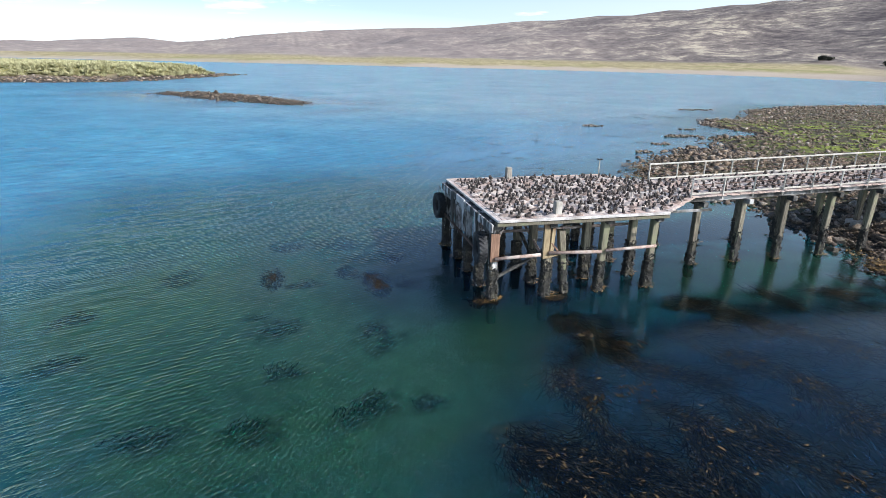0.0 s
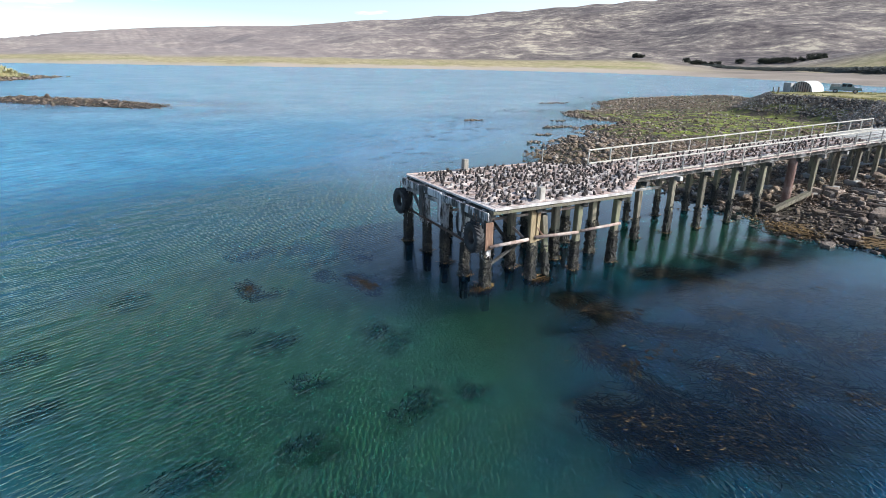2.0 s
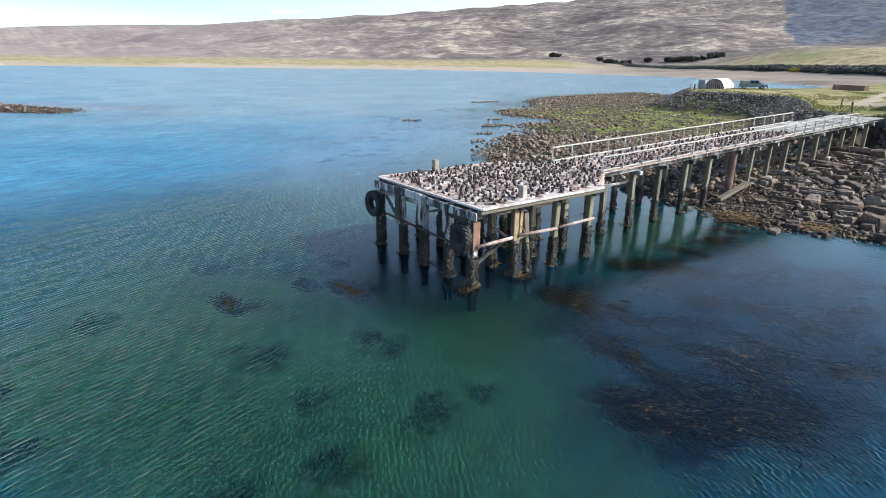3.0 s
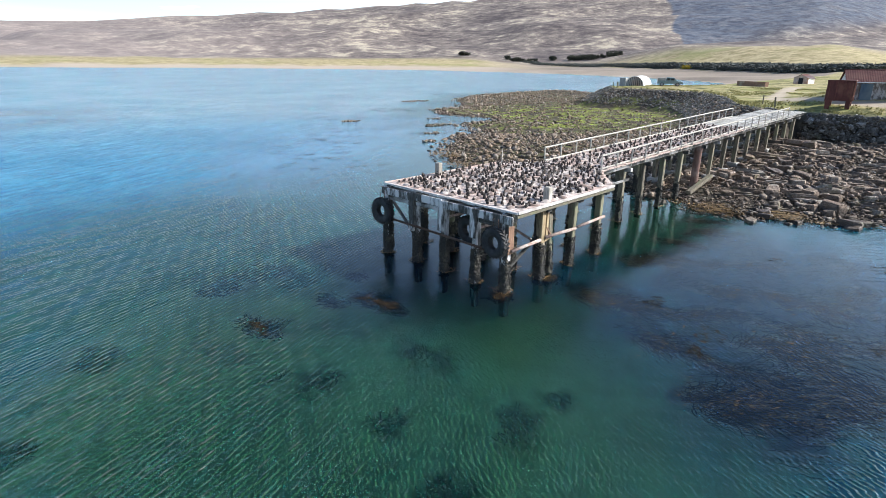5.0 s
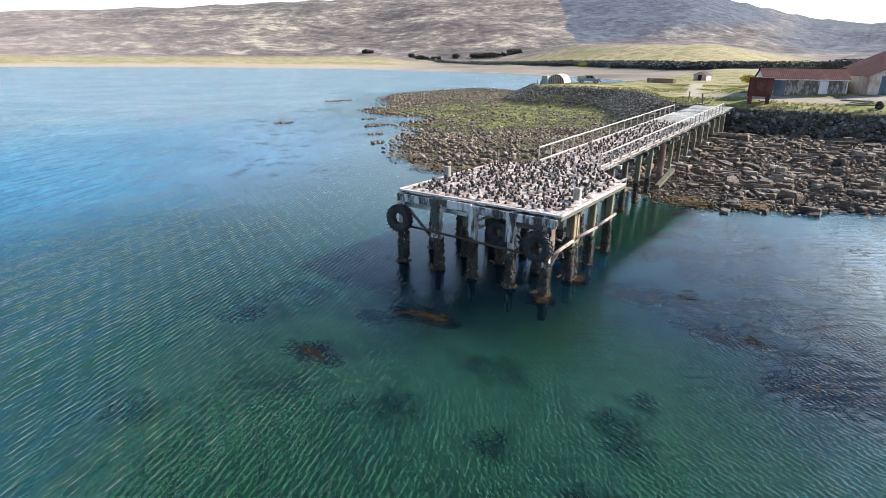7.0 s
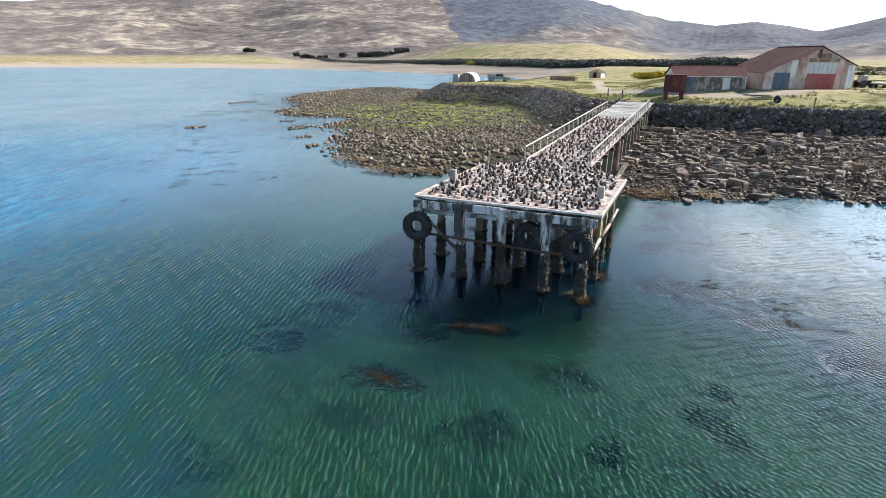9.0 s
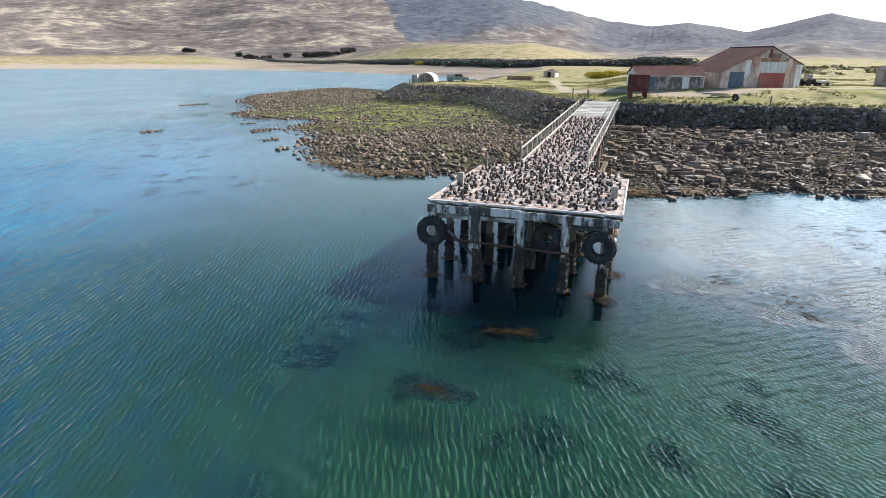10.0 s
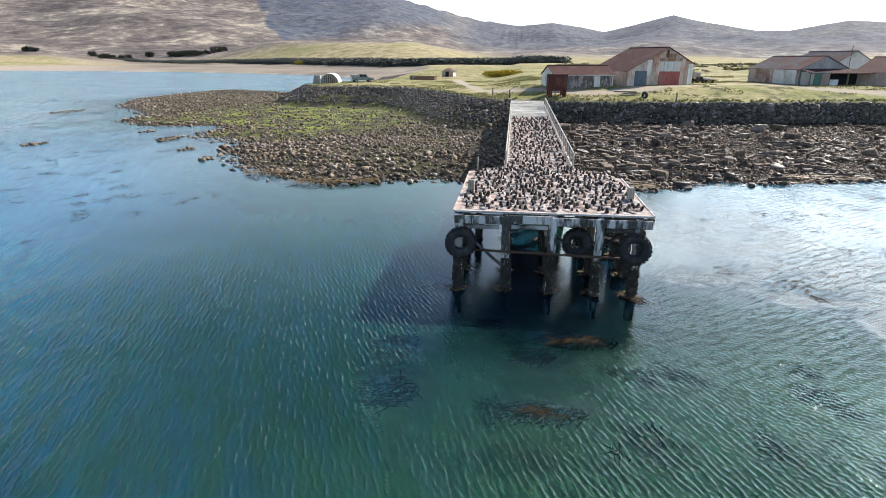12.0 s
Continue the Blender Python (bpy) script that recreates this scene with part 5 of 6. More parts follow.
boxed("flue", s3, M_CHAIN, -0.31, -0.24, 1.24, 1.31, 2.4, 5.9, 0.01, "thin rusty flue pipe")
(ux, uy), ut, uw = footprint((68.5, -48.0), (77.0, -56.0))
gabled("side_shed", "low tan shed with a dark red roof", (ux, uy, sz), ut - 8, uw, 4.5, 1.9, 4.0, M_WALLTAN, M_WALLTAN, M_ROOFRED)

# half-round hut on the spit
hx, hy = 99.5, 45.4
nz = lie(hx, hy)
hut = thing("nissen_hut", "pale half-round corrugated hut with a slatted grey front", "hut", at=(hx, hy, nz - 0.15), turn=10)
R = 1.95
bm = bmesh.new()
seg = 40
prev = None
for i in range(seg + 1):
    a = math.pi * i / seg
    rr = R + (0.05 if i % 2 else 0.0)
    cur = (bm.verts.new((-0.3, rr * math.cos(a), rr * math.sin(a) * 1.08)), bm.verts.new((5.6, rr * math.cos(a), rr * math.sin(a) * 1.08)))
    if prev:
        bm.faces.new((prev[0], cur[0], cur[1], prev[1]))
    prev = cur
r = part("shell", bm, M_HUTIRON, hut, "pale curved iron shell")
r.modifiers.new("thick", "SOLIDIFY").thickness = 0.05
# front disc is near black, painting the shaded inside behind the slats
for xx, mat in ((0.0, M_DARK), (5.4, M_WALLGREY)):
    bm = bmesh.new()
    vs = [bm.verts.new((xx, (R - 0.06) * math.cos(math.pi * i / 24), (R - 0.06) * 1.08 * math.sin(math.pi * i / 24))) for i in range(25)]
    f = bm.faces.new(vs)
    bmesh.ops.solidify(bm, geom=[f], thickness=0.08)
    part("end_wall", bm, mat, hut)
for k in range(9):
    yy = -R + 0.35 + k * (2 * R - 0.7) / 8
    zz = 1.08 * math.sqrt(max(0.05, (R - 0.1) ** 2 - yy * yy))
    boxed("slat", hut, M_WALLGREY, -0.16, -0.09, yy - 0.14, yy + 0.14, -0.1, zz, 0.01)
boxed("annex", hut, M_WALLGREY, 0.1, 1.9, R + 0.08, R + 1.35, -0.2, 1.75, 0.02, "small grey lean-on box")


# parked pickup
def pickup(x, y, turn):
    z = lie(x, y)
    ob = thing("pickup", "parked dusty grey-green pickup with a covered bed", "pickup", at=(x, y, z), turn=turn)
    paint = worn("grey_green_car_paint", (0.13, 0.19, 0.20), (0.20, 0.27, 0.28), 2.0, rough=0.35, bump=0.02)
    glass = Nodes("dark_car_glass").finish((0.01, 0.013, 0.016, 1), 0.08, spec=0.6)
    prof = [(-2.45, 0.45), (2.3, 0.45), (2.42, 0.60), (2.40, 0.92), (1.25, 1.05), (0.75, 1.68), (-0.65, 1.72), (-0.85, 1.10), (-2.42, 1.08)]
    bm = bmesh.new()
    L1 = [bm.verts.new((px, -0.88, pz)) for px, pz in prof]
    L2 = [bm.verts.new((px, 0.88, pz)) for px, pz in prof]
    bm.faces.new(L1)
    bm.faces.new(L2[::-1])
    for i in range(len(prof)):
        bm.faces.new((L1[i], L2[i], L2[(i + 1) % len(prof)], L1[(i + 1) % len(prof)]))
    bmesh.ops.recalc_face_normals(bm, faces=bm.faces)
    bmesh.ops.bevel(bm, geom=list(bm.edges), offset=0.05, segments=2, affect="EDGES")
    part("body", bm, paint, ob)
    for s in (-1, 1):
        for x0, x1 in ((-0.60, 0.02), (0.10, 0.82)):
            boxed("side_window", ob, glass, x0, x1, s * 0.885 - 0.012, s * 0.885 + 0.012, 1.13, 1.56, 0.01)
    beam("windscreen", ob, glass, (1.23, 0, 1.12), (0.83, 0, 1.63), 1.45, 0.02)
    boxed("canopy", ob, M_WALLGREY, -2.4, -0.9, -0.85, 0.85, 1.08, 1.62, 0.06, "grey load cover")
    boxed("bumper", ob, M_DARK, 2.38, 2.5, -0.85, 0.85, 0.42, 0.62, 0.03)
    for s in (-0.62, 0.62):
        boxed("headlight", ob, M_PALE, 2.38, 2.44, s - 0.16, s + 0.16, 0.68, 0.84, 0.02)
    for wx_ in (-1.5, 1.5):
        for s in (-1, 1):
            bm = bmesh.new()
            rod(bm, (wx_, s * 0.68, 0.37), (wx_, s * 0.92, 0.37), 0.38, 20)
            bmesh.ops.bevel(bm, geom=[e for e in bm.edges if len(e.link_faces) == 2 and any(len(f.verts) > 4 for f in e.link_faces)], offset=0.05, segments=2, affect="EDGES")
            w = part("wheel", bm, M_RUBBER, ob)
            bm = bmesh.new()
            rod(bm, (wx_, s * 0.90, 0.37), (wx_, s * 0.935, 0.37), 0.21, 14)
            part("rim", bm, M_WALLGREY, w)
    return ob


pickup(101.5, 38.8, -62)

# small far hut, low trough, drum, posts
z = lie(143, 25)
far_hut = gabled("small_hut", "small whitewashed hut with a faded pink roof", (143, 25, z), -12, 3.3, 3.2, 1.35, 2.1, M_WALLTAN, M_PALE, M_ROOFGREY)
boxed("door", far_hut, M_DARK, -0.07, -0.01, -0.5, 0.5, 0.0, 1.4, 0.01, "dark doorway")
z = lie(118, 28)
trough = thing("iron_trough", "long low rusty iron trough on the grass", "trough", at=(118, 28, z), turn=-25)
for y0, y1, x0, x1 in ((-3.6, 3.6, -0.5, -0.4), (-3.6, 3.6, 0.4, 0.5), (-3.6, -3.5, -0.4, 0.4), (3.5, 3.6, -0.4, 0.4)):
    boxed("side", trough, M_FENDER, x0, x1, y0, y1, -0.2, 0.95, 0.01)
boxed("bottom", trough, M_FENDER, -0.4, 0.4, -3.5, 3.5, -0.1, 0.1, 0.01)
z = lie(55.8, -11.0)
drum = thing("old_tyre", "black tyre lying on the grass", "tyre", at=(55.8, -11.0, z + 0.32), turn=30)
bm = bmesh.new()
ring = []
for i in range(24):
    a = 2 * math.pi * i / 24
    ring.append([bm.verts.new(((0.34 + 0.14 * math.cos(q)) * math.cos(a), 0.16 * math.sin(q) * 1.5, (0.34 + 0.14 * math.cos(q)) * math.sin(a))) for q in [2 * math.pi * k / 10 for k in range(10)]])
for i in range(24):
    for k in range(10):
        bm.faces.new((ring[i][k], ring[i][(k + 1) % 10], ring[(i + 1) % 24][(k + 1) % 10], ring[(i + 1) % 24][k]))
part("carcass", bm, M_RUBBER, drum, smooth=True)


def fence_post(x, y, h=1.1):
    z = lie(x, y)
    ob = thing("fence_post", "short leaning grey timber post in the grass", "post", "fence posts", (x, y, z))
    beam("stake", ob, M_PILE, (0, 0, -0.3), (rng.uniform(-0.1, 0.1), rng.uniform(-0.1, 0.1), h), 0.14, 0.14)


for q in ((60.5, 9.0), (53.9, -14.5), (56.5, 6.5), (104, 47.5), (92.5, 46.5), (92.8, 45.6), (93.4, 46.1)):
    fence_post(*q)

# tractor and trailer beside the barn
z = lie(73.6, -22.8)
tr = thing("tractor", "small old tractor with a grey cab beside the barn", "tractor", at=(74.6, -22.6, z), turn=-50)
tr.scale = (0.72, 0.72, 0.72)
boxed("cab", tr, M_WALLGREY, -0.7, 0.5, -0.6, 0.6, 1.0, 2.3, 0.08)
boxed("bonnet", tr, M_DARK, 0.5, 1.9, -0.4, 0.4, 0.7, 1.35, 0.08)
boxed("chassis", tr, M_DARK, -0.8, 1.9, -0.3, 0.3, 0.4, 0.85, 0.04)
for wx_, rad in ((-0.5, 0.7), (1.5, 0.42)):
    for s in (-1, 1):
        bm = bmesh.new()
        rod(bm, (wx_, s * 0.55, rad), (wx_, s * 0.85, rad), rad, 18)
        part("wheel", bm, M_RUBBER, tr)
z = lie(74.6, -25.2)
tl = thing("flat_trailer", "low flat trailer with pale bales", "trailer", at=(75.4, -24.9, z), turn=-50)
tl.scale = (0.72, 0.72, 0.72)
boxed("bed", tl, M_DARK, -1.8, 1.8, -0.9, 0.9, 0.55, 0.7, 0.02)
for s in (-0.8, 0.8):
    bm = bmesh.new()
    rod(bm, (0, s - 0.1, 0.32), (0, s + 0.1, 0.32), 0.34, 16)
    part("wheel", bm, M_RUBBER, tl)
for k in range(3):
    boxed("bale", tl, M_HUTIRON, -1.6 + 0.7 * k, -1.05 + 0.7 * k, -0.4 + 0.1 * k, 0.4, 0.7, 1.05 + 0.1 * (k % 2), 0.08)


# ------------------------------------------------------------------ rocks
def hull_rock(seed, flat=1.0, n=11):
    """An angular stone, as the hull of scattered points, about 1 across. Returns its corners and triangles."""
    r = np.random.default_rng(seed)
    bm = bmesh.new()
    for _ in range(n):
        v = Vector(r.normal(0, 1, 3)).normalized()
        q = 0.5 * r.uniform(0.7, 1.1)
        bm.verts.new((v.x * q, v.y * q, v.z * q * flat))
    g = bmesh.ops.convex_hull(bm, input=bm.verts)
    bmesh.ops.delete(bm, geom=list({e for e in g["geom_interior"] + g["geom_unused"] if isinstance(e, bmesh.types.BMVert)}), context="VERTS")
    bmesh.ops.triangulate(bm, faces=bm.faces)
    bm.verts.index_update()
    v = np.array([q.co[:] for q in bm.verts])
    f = np.array([[q.index for q in t.verts] for t in bm.faces])
    bm.free()
    return v, f


def slab_rock(seed):
    """A bedded slab with broken sides."""
    r = np.random.default_rng(seed)
    bm = bmesh.new()
    n = r.integers(5, 8)
    ang = np.sort(r.uniform(0, 2 * math.pi, n) * 0.35 + np.arange(n) * 2 * math.pi / n * 1.0)
    for z, k in ((-0.5, 1.0), (0.32, 0.98), (0.5, 0.86)):
        for a in ang:
            q = 0.5 * r.uniform(0.85, 1.05) * k
            bm.verts.new((q * math.cos(a), q * math.sin(a), z + r.uniform(-0.06, 0.06)))
    g = bmesh.ops.convex_hull(bm, input=bm.verts)
    bmesh.ops.delete(bm, geom=list({e for e in g["geom_interior"] + g["geom_unused"] if isinstance(e, bmesh.types.BMVert)}), context="VERTS")
    bmesh.ops.triangulate(bm, faces=bm.faces)
    bm.verts.index_update()
    v = np.array([q.co[:] for q in bm.verts])
    f = np.array([[q.index for q in t.verts] for t in bm.faces])
    bm.free()
    return v, f


HULLS = [hull_rock(s, 0.8) for s in range(10)]
SLABS = [slab_rock(40 + s) for s in range(10)]


def turn_matrices(yaw, tilt_x, tilt_y):
    cz, sz_, cx, sx_, cy, sy_ = np.cos(yaw), np.sin(yaw), np.cos(tilt_x), np.sin(tilt_x), np.cos(tilt_y), np.sin(tilt_y)
    Rz = np.zeros((len(yaw), 3, 3)); Rx = Rz.copy(); Ry = Rz.copy()
    Rz[:, 0, 0], Rz[:, 0, 1], Rz[:, 1, 0], Rz[:, 1, 1], Rz[:, 2, 2] = cz, -sz_, sz_, cz, 1
    Rx[:, 0, 0], Rx[:, 1, 1], Rx[:, 1, 2], Rx[:, 2, 1], Rx[:, 2, 2] = 1, cx, -sx_, sx_, cx
    Ry[:, 1, 1], Ry[:, 0, 0], Ry[:, 0, 2], Ry[:, 2, 0], Ry[:, 2, 2] = 1, cy, sy_, -sy_, cy
    return Rz @ Rx @ Ry


def scatter(name, label, shapes, pos, size, yaw, tilt, material, category):
    """Many stones joined into one mesh: pos (n, 3), size (n, 3)."""
    n = len(pos)
    M = turn_matrices(yaw, rng.normal(0, tilt, n), rng.normal(0, tilt, n))
    pick = rng.integers(0, len(shapes), n)
    V, F, off = [], [], 0
    for k, (v, f) in enumerate(shapes):
        w = np.where(pick == k)[0]
        if not len(w):
            continue
        pts = v[None] * size[w][:, None, :]
        pts = np.einsum("nij,nkj->nki", M[w], pts) + pos[w][:, None, :]
        V.append(pts.reshape(-1, 3))
        F.append((f[None] + (off + np.arange(len(w)) * len(v))[:, None, None]).reshape(-1, 3))
        off += len(w) * len(v)
    return tagged(new(name, big_mesh(name, np.concatenate(V), np.concatenate(F), material)), label, category, kind="stuff")


def field(n, x0, x1, y0, y1, keep):
    """Random places in a rectangle for which keep(x, y, z, masks, plateau distance) holds."""
    x, y = rng.uniform(x0, x1, n), rng.uniform(y0, y1, n)
    z, m = land(x, y)
    dp = to_polygon(x, y, PLATEAU)
    k = keep(x, y, z, m, dp)
    return x[k], y[k], z[k], m["depth"][k], dp[k]


# bedded slabs of the southern foreshore: a field of small broken stones, thin ledges, and single larger rocks
shore = lambda x, y, z, m, dp: (m["depth"] > -1.2) & (dp < -0.6) & (y < 5.5)
CHIPS = [hull_rock(90 + s, 0.6, 7) for s in range(10)]
x, y, z, ds, dp = field(58000, 17, 55, -46, 6, shore)
lng = np.exp(rng.normal(-1.40, 0.40, len(x)))
size = np.stack([lng * rng.uniform(0.6, 1.0, len(x)), lng * rng.uniform(0.8, 1.7, len(x)), lng * rng.uniform(0.3, 0.7, len(x))], 1)
scatter("foreshore_stones", "small broken brown stones covering the shore", CHIPS, np.stack([x, y, z + size[:, 2] * 0.2], 1), size, rng.normal(radians(6), 0.8, len(x)), 0.4, M_SLAB, "rocks")
x, y, z, ds, dp = field(13000, 17, 55, -46, 6, shore)
keep_ = waves(x, y, 6.0, 55, 3) > -0.25
x, y, z = x[keep_], y[keep_], z[keep_]
lng = np.minimum(1.5, np.exp(rng.normal(-0.95, 0.48, len(x))))
size = np.stack([lng * rng.uniform(0.5, 0.9, len(x)), lng * rng.uniform(0.75, 1.35, len(x)), lng * rng.uniform(0.22, 0.55, len(x))], 1)
yaw = rng.normal(radians(8), 0.6, len(x))
near = (lng > 0.72) & (np.abs(y + 6) < 11)
big = np.where(near)[0][:280]
rest = np.setdiff1d(np.arange(len(x)), big)
scatter("foreshore_slab_rocks", "grey-brown bedded rock slabs along the shore", SLABS + HULLS + HULLS, np.stack([x, y, z + size[:, 2] * 0.25 + 0.04], 1)[rest], size[rest], yaw[rest], 0.22, M_SLAB, "rocks")
slab_meshes = [mesh_of("rock", v, f, M_SLAB) for v, f in SLABS]
for i in big:
    ob = new("rock", slab_meshes[int(rng.integers(len(slab_meshes)))])
    ob.parent = ground
    ob.matrix_world = Matrix.LocRotScale((x[i], y[i], z[i] + size[i, 2] * 0.25 + 0.03), Euler((rng.normal(0, 0.14), rng.normal(0, 0.14), yaw[i])), size[i] * np.array((1.1, 1.0, 1.4)))


def ledge_rock(seed):
    """A long outcrop of three or four beds, each set back on the one below, with ragged ends."""
    r = np.random.default_rng(seed)
    V, F, off = [], [], 0
    low, shift = -0.5, 0.0
    beds = int(r.integers(3, 5))
    for k in range(beds):
        v, f = slab_rock(seed * 7 + k)
        rise = r.uniform(0.7, 1.2) / beds
        span_x, span_y = r.uniform(0.75, 1.05) * (1 - 0.10 * k), r.uniform(0.55, 1.0) * (1 - 0.08 * k)
        v = v * np.array((span_x, span_y, rise * 1.25)) + np.array((shift, r.uniform(-0.2, 0.2) * (1 - span_y + 0.3), low + rise / 2))
        V.append(v)
        F.append(f + off)
        off += len(v)
        low += rise * 0.85
        shift += r.uniform(0.02, 0.10)
    return np.concatenate(V), np.concatenate(F)


# long ledges of bedrock, thickest beside the approach, with a few known outcrops
LEDGES = [mesh_of("ledge", *ledge_rock(300 + s), M_SLAB) for s in range(9)]
outcrops = [(26.6, -4.4, 1.5, 4.6, 0.75), (23.4, -3.2, 0.9, 3.4, 0.5), (38.6, 1.6, 3.4, 6.5, 0.9), (44.6, 2.4, 2.4, 6.0, 1.2), (39.0, -10.4, 1.7, 2.6, 1.3), (31.5, 0.4, 1.6, 3.6, 0.7),
            (29.0, -1.6, 1.2, 3.4, 0.6), (47.5, -22.5, 2.0, 3.4, 1.3), (49.2, -25.6, 1.6, 2.8, 1.3)]
lx, ly, _, _, _ = field(900, 22, 49, -26, 3.6, shore)
for px, py in zip(lx, ly):
    if len(outcrops) > 70:
        break
    if rng.random() > 0.10 + 0.90 * math.exp(-((py + 2) / 7.5) ** 2):
        continue
    if all(abs(px - q[0]) > 0.6 * q[2] + 0.5 or abs(py - q[1]) > 0.5 * q[3] + 0.9 for q in outcrops):
        far_up = (px - 22) / 27
        outcrops.append((px, py, rng.uniform(0.7, 1.5), rng.uniform(1.8, 4.2), rng.uniform(0.4, 0.75) + 0.2 * far_up))
for px, py, wide_, long_, high in outcrops:
    ob = new("ledge", LEDGES[int(rng.integers(len(LEDGES)))])
    ob.parent = ground
    ob.matrix_world = Matrix.LocRotScale((px, py, lie(px, py) + high * 0.22), Euler((rng.normal(0, 0.05), rng.normal(0.10, 0.09), rng.normal(radians(8), 0.30))), (wide_, long_, high))

# boulders and cobbles of the northern foreshore, thinner on the green flat
x, y, z, ds, dp = field(52000, 18, 135, 4, 100, lambda x, y, z, m, dp: (m["depth"] > -1.5) & (dp < -0.5) & ((m["algae"] < 0.45) | (rng.random(len(x)) < 0.30)) & ((x < 75) | (rng.random(len(x)) < 0.5)))
lng = np.minimum(0.95, np.exp(rng.normal(-0.95, 0.45, len(x)))) * (0.9 + 0.25 * (ds < 8))
size = np.stack([lng * rng.uniform(0.7, 1.1, len(x)), lng * rng.uniform(0.8, 1.3, len(x)), lng * rng.uniform(0.5, 0.9, len(x))], 1)
scatter("foreshore_boulders", "brown weedy boulders and cobbles on the flat", HULLS, np.stack([x, y, z + size[:, 2] * 0.16], 1), size, rng.uniform(0, 6.3, len(x)), 0.3, M_COBBLE, "rocks")

x, y, z, ds, dp = field(72000, 18, 100, 4, 90, lambda x, y, z, m, dp: (m["depth"] > -1.0) & (dp < -0.5) & (rng.random(len(x)) < np.where(m["algae"] > 0.45, 0.35, 1.0)) & ((x < 60) | (rng.random(len(x)) < 0.4)))
lng = np.exp(rng.normal(-1.5, 0.38, len(x)))
size = np.stack([lng * rng.uniform(0.7, 1.1, len(x)), lng * rng.uniform(0.8, 1.5, len(x)), lng * rng.uniform(0.4, 0.8, len(x))], 1)
scatter("foreshore_shingle", "small broken stones and weed between the boulders", CHIPS, np.stack([x, y, z + size[:, 2] * 0.2], 1), size, rng.uniform(0, 6.3, len(x)), 0.4, M_COBBLE, "rocks")

# grey cobbles of the bank, rubble of the sea wall
x, y, z, ds, dp = field(30000, 48, 112, 3, 62, lambda x, y, z, m, dp: (dp < 0.1) & (dp > -5.5) & (m["depth"] > 2) & (y > 3.5))
lng = rng.uniform(0.2, 0.46, len(x))
size = np.stack([lng, lng * 1.2, lng * 0.8], 1)
scatter("bank_cobbles", "grey cobbles heaped on the bank below the hut", HULLS, np.stack([x, y, z + 0.05], 1), size, rng.uniform(0, 6.3, len(x)), 0.4, M_BANK, "rocks")
n = 6000
V = np.stack([np.zeros(n), rng.uniform(-48, 2.3, n), 2.0 + 2.45 * rng.random(n)], 1)
w = np.exp(rng.normal(-1.55, 0.42, n))
S_ = np.stack([w * 1.1, w * rng.uniform(1.0, 1.7, n), w * rng.uniform(0.5, 0.9, n)], 1)
pl = np.array([q for q in PLATEAU if q[0] < 60 and q[1] < 3][::-1])
order = np.argsort([q[1] for q in pl])
V[:, 0] = np.interp(V[:, 1], pl[order][:, 1], pl[order][:, 0]) - 0.25 - (4.5 - V[:, 2]) * 0.40
scatter("sea_wall", "dark rubble stone sea wall below the grass", SLABS[:5] + HULLS[:4], V, S_, rng.normal(0, 0.5, len(V)), 0.25, M_WALLSTONE, "wall")


# ------------------------------------------------------------------ reef and tussac island
def islet(name, label, outline, tall, step, shelf, category="island", inner=None):
    o = np.array(outline)
    xs = np.arange(o[:, 0].min() - 4, o[:, 0].max() + 4, step)
    ys = np.arange(o[:, 1].min() - 4, o[:, 1].max() + 4, step)
    ax, ay = np.meshgrid(xs, ys, indexing="ij")
    d = to_polygon(ax, ay, outline)
    top = to_polygon(ax, ay, inner) - 11 if inner else d - shelf
    z = np.where(d > 0, 0.9 * (1 - np.exp(-np.maximum(d, 0) / shelf)) + tall * ease(top, 0, 9), np.maximum(d * 0.25, -1.5)) + 0.22 * waves(ax.ravel(), ay.ravel(), 4 * step, 31, 3) * (1 + tall * 0.25)
    n, m = len(xs), len(ys)
    idx = np.arange(n * m).reshape(n, m)
    f = np.stack([idx[:-1, :-1], idx[1:, :-1], idx[1:, 1:], idx[:-1, 1:]], -1).reshape(-1, 4)
    ob = tagged(new(name, big_mesh(name, np.stack([ax.ravel(), ay.ravel(), z], 1), f, M_GROUND, False)), label, category, kind="structure")
    ob.data.attributes.new("stone", "FLOAT", "POINT").data.foreach_set("value", (0.75 + 0.25 * (d < shelf)).astype(np.float32))
    ob.data.attributes.new("grass", "FLOAT", "POINT").data.foreach_set("value", ease(top, 0.5, 4).astype(np.float32) * (tall > 1))
    return ax.ravel(), ay.ravel(), z, d, top


REEF = [(-42, 137), (-33, 127), (-24, 116), (-15, 107), (-6.5, 100), (-4.5, 104), (-6, 112), (-12, 121), (-20, 131), (-31, 142)]
ix, iy, iz, idd, _ = islet("reef", "low dark reef of weedy stones awash in the bay", REEF, 0.1, 0.8, 6, "reef")
k = rng.permutation(np.where(idd > -0.5)[0])
k = np.concatenate([k, k, k])[:1500]
lng = np.exp(rng.normal(-0.75, 0.45, len(k)))
scatter("reef_stones", "dark and pale stones heaped on the reef", HULLS, np.stack([ix[k] + rng.normal(0, 0.7, len(k)), iy[k] + rng.normal(0, 0.7, len(k)), iz[k] + 0.05], 1), np.stack([lng, lng, lng * 0.5], 1), rng.uniform(0, 6, len(k)), 0.3, M_SLAB, "rocks")
